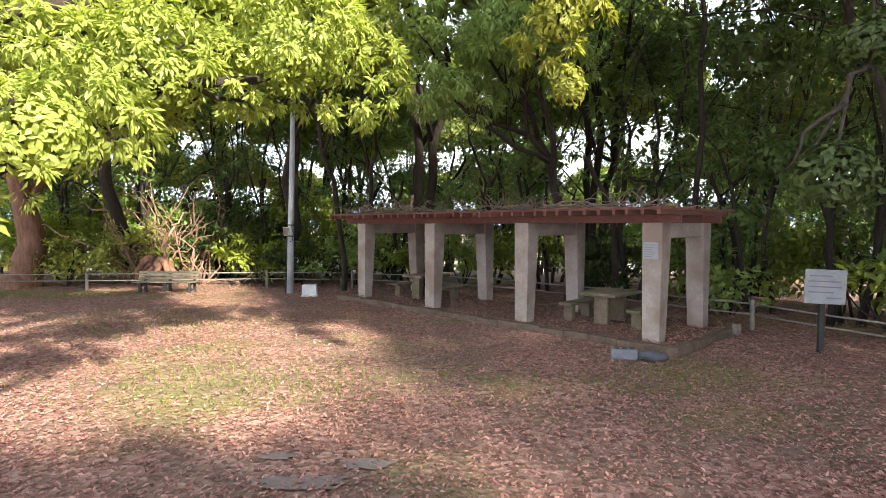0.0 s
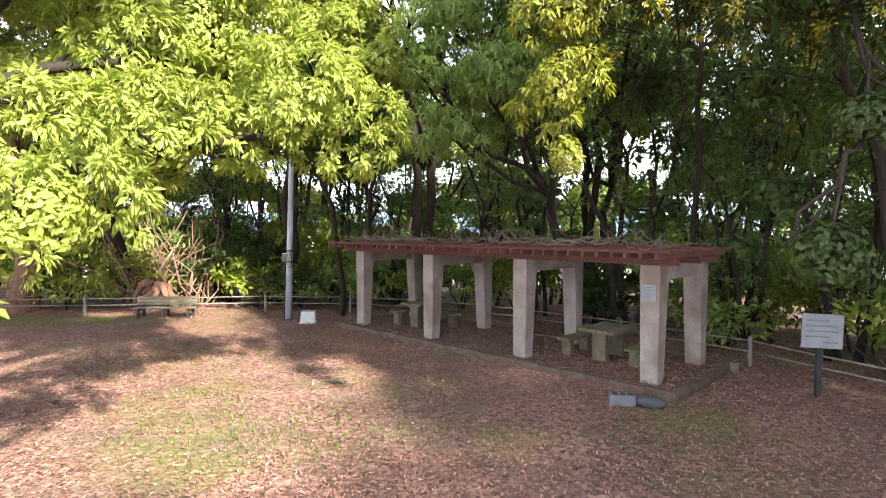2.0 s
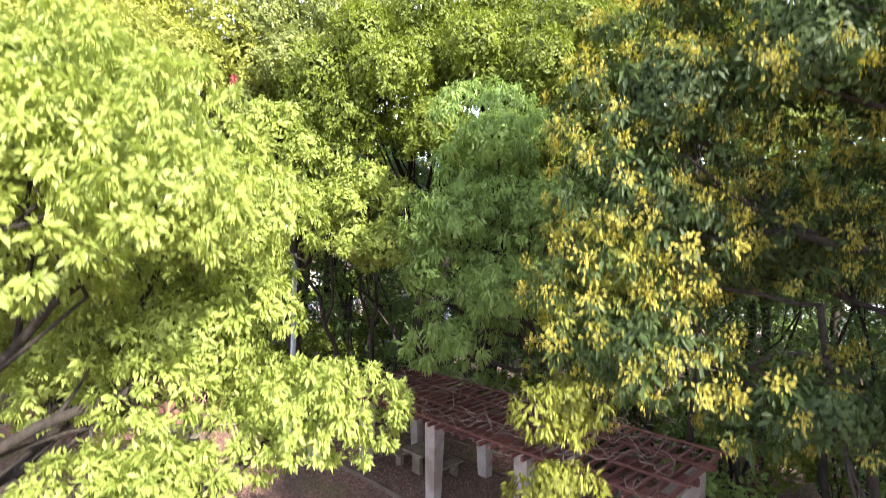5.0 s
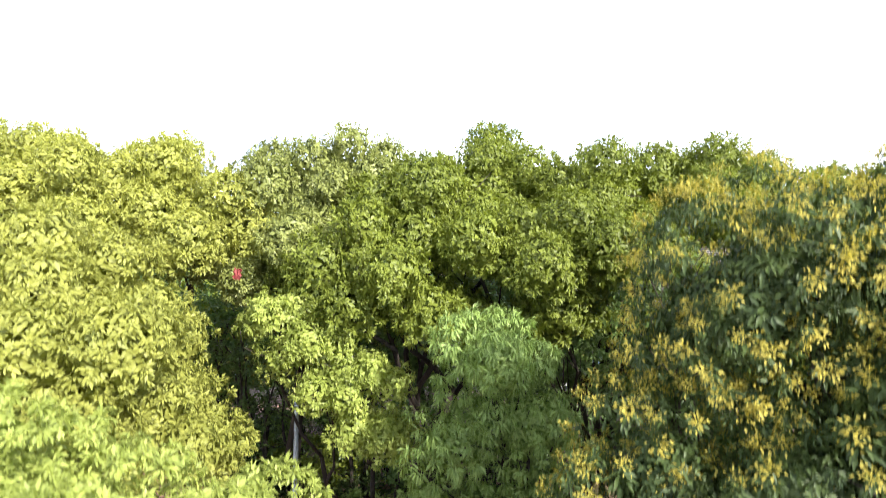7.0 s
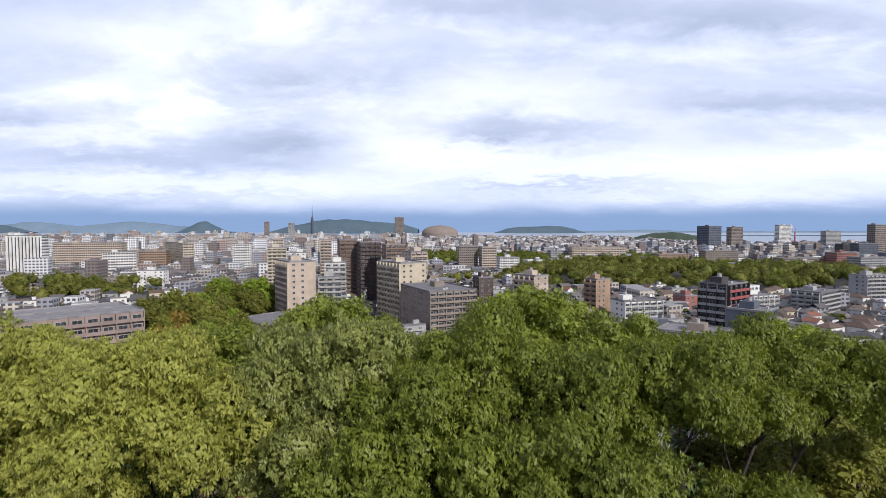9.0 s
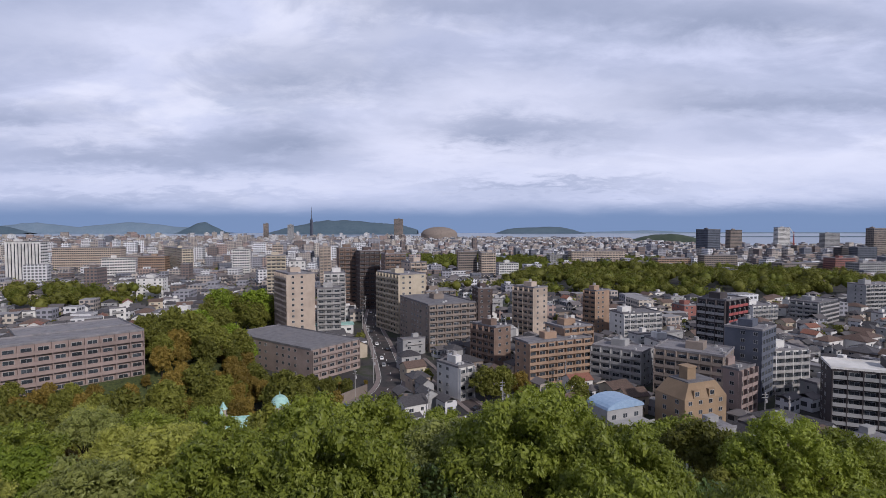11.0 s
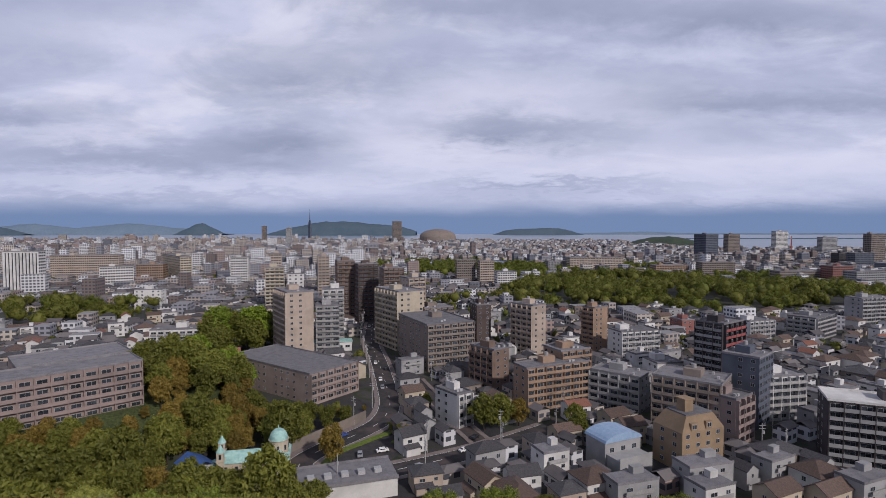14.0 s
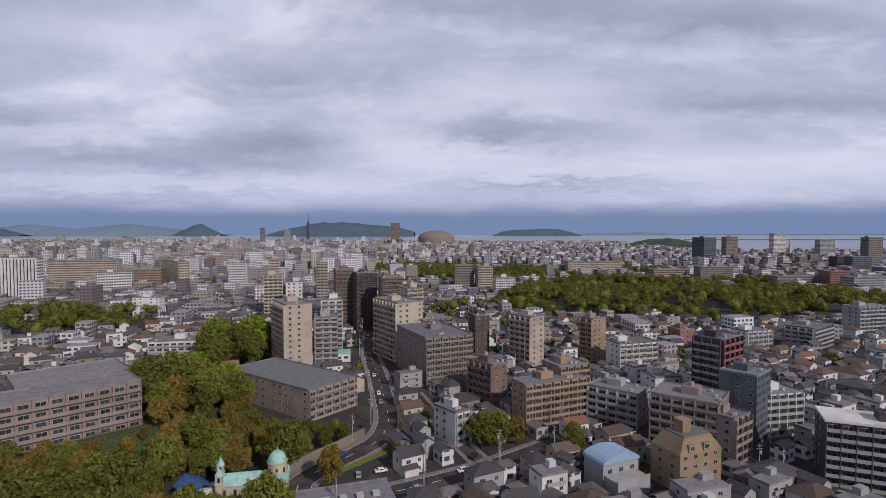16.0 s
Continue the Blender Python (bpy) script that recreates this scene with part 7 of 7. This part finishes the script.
def make_distance():
    # the bay, from the shore outward
    n = 60
    vs, fs = [], []
    for i in range(n + 1):
        b = -0.9 + 1.95 * i / n
        y = shore(b)
        vs += [(b * y, y, PLAIN + 0.6), (b * 4900, 4900, PLAIN + 0.6)]
    fs = [(2 * i, 2 * i + 2, 2 * i + 3, 2 * i + 1) for i in range(n)]
    water = material("bay_water", (0.10, 0.15, 0.22), (0.17, 0.22, 0.30), 0.28, 0.004, spec=0.5)
    tagged(part("bay_water", Shape().add(vs, fs), water, None), "calm grey-blue bay reaching to the horizon", "sea", kind="structure")
    # blue of the distance haze is put into this hill colour
    hill = material("far_hill_hazed", (0.06, 0.095, 0.13), (0.085, 0.125, 0.16), 0.95, 0.01)
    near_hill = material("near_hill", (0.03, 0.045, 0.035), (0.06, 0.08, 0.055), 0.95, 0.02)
    # paler still: more haze in the base colour
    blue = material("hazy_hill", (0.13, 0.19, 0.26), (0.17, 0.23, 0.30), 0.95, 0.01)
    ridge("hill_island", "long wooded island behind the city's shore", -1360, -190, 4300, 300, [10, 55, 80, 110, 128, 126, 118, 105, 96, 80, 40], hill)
    ridge("hill_west", "western horizon hills with haze blue in their colour", -3900, -1780, 4600, 300, [55, 75, 95, 110, 85, 65, 80, 100, 110, 95, 70, 55, 30, 8], blue)
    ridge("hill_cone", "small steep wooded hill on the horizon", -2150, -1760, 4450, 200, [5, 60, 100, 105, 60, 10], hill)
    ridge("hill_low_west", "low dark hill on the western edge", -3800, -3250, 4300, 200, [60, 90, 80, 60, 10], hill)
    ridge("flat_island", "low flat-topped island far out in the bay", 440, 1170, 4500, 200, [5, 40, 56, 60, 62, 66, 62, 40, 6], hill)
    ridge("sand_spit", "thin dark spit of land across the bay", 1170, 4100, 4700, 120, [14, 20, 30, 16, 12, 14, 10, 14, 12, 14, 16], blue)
    ridge("breakwater", "low dark breakwater in the bay", 1400, 3000, 3100, 30, [5, 6, 6, 6, 5], hill)
    ridge("shore_hill", "small wooded hill by the shore", 720, 1040, 2100, 160, [4, 24, 38, 40, 34, 20, 5], near_hill)
    # stadium dome and mast by the shore
    d = thing("dome_stadium", "wide brown domed stadium by the shore", "stadium", pose(-12, 2480, PLAIN))
    part("wall", Shape().tube([(0, 0, 0), (0, 0, 26)], [82, 82], 32), W_taupe, d)
    part("roof", Shape().ball((0, 0, 26), 82, 82, 34, 6, 32, 0), W_taupe, d, smooth=True)
    t = thing("broadcast_tower", "slender glass tower with a mast by the shore", "tower", pose(-678, 2850, PLAIN))
    part("shaft", Shape().tube([(0, 0, 0), (0, 0, 90), (0, 0, 104)], [11, 8.5, 4], 3), W_slate, t)
    part("mast", Shape().tube([(0, 0, 104), (0, 0, 128), (0, 0, 165)], [2.6, 1.8, 0.6], 6), W_slate, t)
    c = thing("red_white_crane", "distant red and white lattice crane mast", "crane", pose(760, 1180, PLAIN))
    part("mast", Shape().tube([(0, 0, 0), (0, 0, 52)], [2.4, 0.8], 4), W_red, c)
    part("jib", Shape().tube([(0, 0, 46), (-10, 0, 62)], [1.0, 0.5], 4), W_white, c)
    # pond in the park
    pond = Shape().ball((70, 1130, PLAIN + 0.35), 150, 36, 0.06, 2, 40, 0)
    pond.add([(-80, 1040, PLAIN + 0.3), (10, 1050, PLAIN + 0.3), (0, 1100, PLAIN + 0.3), (-90, 1110, PLAIN + 0.3)], [(0, 1, 2, 3)])
    tagged(part("pond_water", pond, water, None), "pale park pond between trees", "water", kind="structure")


make_far_city()
make_distance()


def make_woods():
    """Trees on the slope and in the town, from a few models; the farther woods are one thing."""
    rng = random.Random(9)
    protos = []
    for i, mt in enumerate((M_leaf_wood, M_leaf_wood, M_leaf_spring, M_leaf_rust, M_leaf_wood)):
        protos.append(tree("broad evergreen tree of the town wood" if mt is M_leaf_wood else ("rust-tinted tree of the slope wood" if mt is M_leaf_rust else "spring-green tree of the town wood"), (0, 0, 0),
                           [(0, 0, 8.2, 3.6, 3.6, 3.2), (1.9, 0.8, 6.8, 2.9, 2.9, 2.5), (-1.8, -1.0, 6.6, 3.0, 3.0, 2.5), (0.2, -2.0, 5.6, 2.6, 2.4, 2.2), (0.3, 0.2, 3.4, 3.2, 3.2, 2.6)],
                           1.1, 0.42, 0.5, mt, 60 + i, 0.26, name="wood_tree", group="trees of the town woods", twigs=0, lobe=1.05, tuft=0.62, per=6, lower=-0.1, fill=0, core=0.85, droop=0.9))
    seen = set()

    def put(k, x, y, s):
        m = Matrix.Translation((x, y, land(x, y))) @ Matrix.Rotation(rng.uniform(0, 6.28), 4, "Z") @ Matrix.Diagonal((s, s, s * rng.uniform(0.9, 1.15), 1))
        if k in seen:
            copy_thing(protos[k], m)
        else:
            seen.add(k)
            protos[k].matrix_world = m

    spots = []

    def clear(x, y, gap, room=1.0):
        return all((x - a) ** 2 + (y - b) ** 2 > (r + room) ** 2 for a, b, r in FOOT) and all((x - a) ** 2 + (y - b) ** 2 > gap * gap for a, b in spots)

    # the slope below the hilltop and the wood by the bend
    for k in range(6000):
        x, y = rng.uniform(-150, 60), rng.uniform(66, 255)
        slope = land(x, y) > -35.5 and y < 150
        wood = -150 < x < -30 and 104 < y < 214 + 0.1 * (-x)
        behind = -122 < x < -86 and 218 < y < 262
        if not (slope or wood or behind) or (y > 104 and x > -26):
            continue
        if abs(x) > 0.9 * y + 6:
            continue
        if not clear(x, y, 4.9 if y > 104 else 6.5, 3.0 if y > 165 else 5.5 if y > 135 and x > -84 else 1.5):
            continue
        spots.append((x, y))
        rust = smooth01(0.3, 0.8, 0.5 + 0.5 * math.sin(x * 0.10 + 2.6) * math.sin(y * 0.055 + 1.0)) if x < -40 and y > 120 else 0
        size = rng.uniform(0.62, 0.8) if y < 104 else rng.uniform(1.0, 1.45)
        if x < -0.54 * y and y < 200:
            size = min(size, max((43 - 0.372 * y - land(x, y)) / 13.0, 0.55))
        elif x > -0.34 * y and y > 160:
            size = min(size, max((43 - 0.355 * y - land(x, y)) / 13.0, 0.3)) if not behind else size * 0.95
        put(3 if rng.random() < (0.45 if -0.52 * y < x < -0.3 * y and y > 150 and not behind else rust * 0.5) else 2 if behind and rng.random() < 0.75 else rng.choice((0, 1, 4, 0, 4, 3)), x, y, size)
        if len(spots) > 350:
            break
    # clumps in the nearer town
    for cx, cy, rx, ry in WOODS[4:6] + WOODS[8:11]:
        for k in range(int(rx * ry / 30) + 12):
            a, r = rng.uniform(0, 6.28), math.sqrt(rng.random())
            x, y = cx + rx * r * math.cos(a), cy + ry * r * math.sin(a)
            if clear(x, y, 5.6, 2.0):
                spots.append((x, y))
                put(rng.choice((0, 1, 2, 4, 0, 3 if y < 230 else 1)), x, y, rng.uniform(0.85, 1.25) * (1.2 if y < 210 else 1.7 if 290 < y < 350 else 1.2))
    # garden trees between the houses, and the farther woods
    r = np.random.default_rng(8)
    blobs = []
    for k in range(420):
        x, y = r.uniform(-360, 360), r.uniform(150, 480)
        if land(x, y) < -36 and clear(x, y, 3.0, 2.5) and abs(x) < 0.95 * y and all((x - a) ** 2 + (y - b) ** 2 > 40 for a, b in TOWN):
            q = r.uniform(1.3, 2.8)
            blobs.append((x, y, PLAIN + q, q, q, q * 1.1))
    P, A, U, Ln = sprigs(blobs, 0.75, 5, 0.9, 0.6, 0.3, r, 0.2, 0.7, -0.3, 0.8)
    tagged(part("garden_shrubbery", leaf_mesh("garden_shrubbery", P, A, U, Ln, Ln * 0.6, cores(blobs, 0.85, r)), M_leaf_wood, None), "dark green garden shrubs and trees between town houses", "shrubbery", kind="stuff")
    for bunch, size, name, mt in ((WOODS[0:4] + WOODS[6:8] + WOODS[14:16], 1.5, "town_woods", M_leaf_wood), (WOODS[0:4] + WOODS[6:8], 1.55, "spring_woods", M_leaf_park), (WOODS[11:14] + WOODS[16:], 1.9, "far_woods", M_leaf_park)):
        blobs = []
        for cx, cy, rx, ry in bunch:
            for k in range(int(rx * ry / {1.5: 85, 1.55: 260, 1.6: 330, 1.9: 110}[size])):
                a, q = r.uniform(0, 6.28), math.sqrt(r.random())
                x, y = cx + rx * q * math.cos(a), cy + ry * q * math.sin(a)
                if clear(x, y, 0.1, 5.0):
                    w = r.uniform(4.2, 6.0) + 4.0 * r.random() ** 3
                    blobs.append((x, y, PLAIN + r.uniform(3, 7) + (10 * (1 - q * q) if size < 1.7 else 0), w, w, w * r.uniform(0.8, 1.1)))
        if size > 1.7:
            for k in range(800):
                y = r.uniform(420, 1700)
                x = r.uniform(-0.85, 0.85) * y
                if clear(x, y, 0.1, 4.0):
                    blobs.append((x, y, PLAIN + 3, 3.5, 3.5, r.uniform(3, 5)))
        P, A, U, Ln = sprigs(blobs, 0.55, 4, size * 0.75, 0.65, size * 0.4, r, 0.2, 0.75, -0.05, size * 1.1)
        tagged(part(name, leaf_mesh(name, P, A, U, Ln, Ln * 0.65, cores(blobs, 0.72, r)), mt, None), "dense wood of round evergreen crowns in the city" if size < 1.7 else "distant park woods and street trees in the city", "woods", kind="stuff")


make_woods()
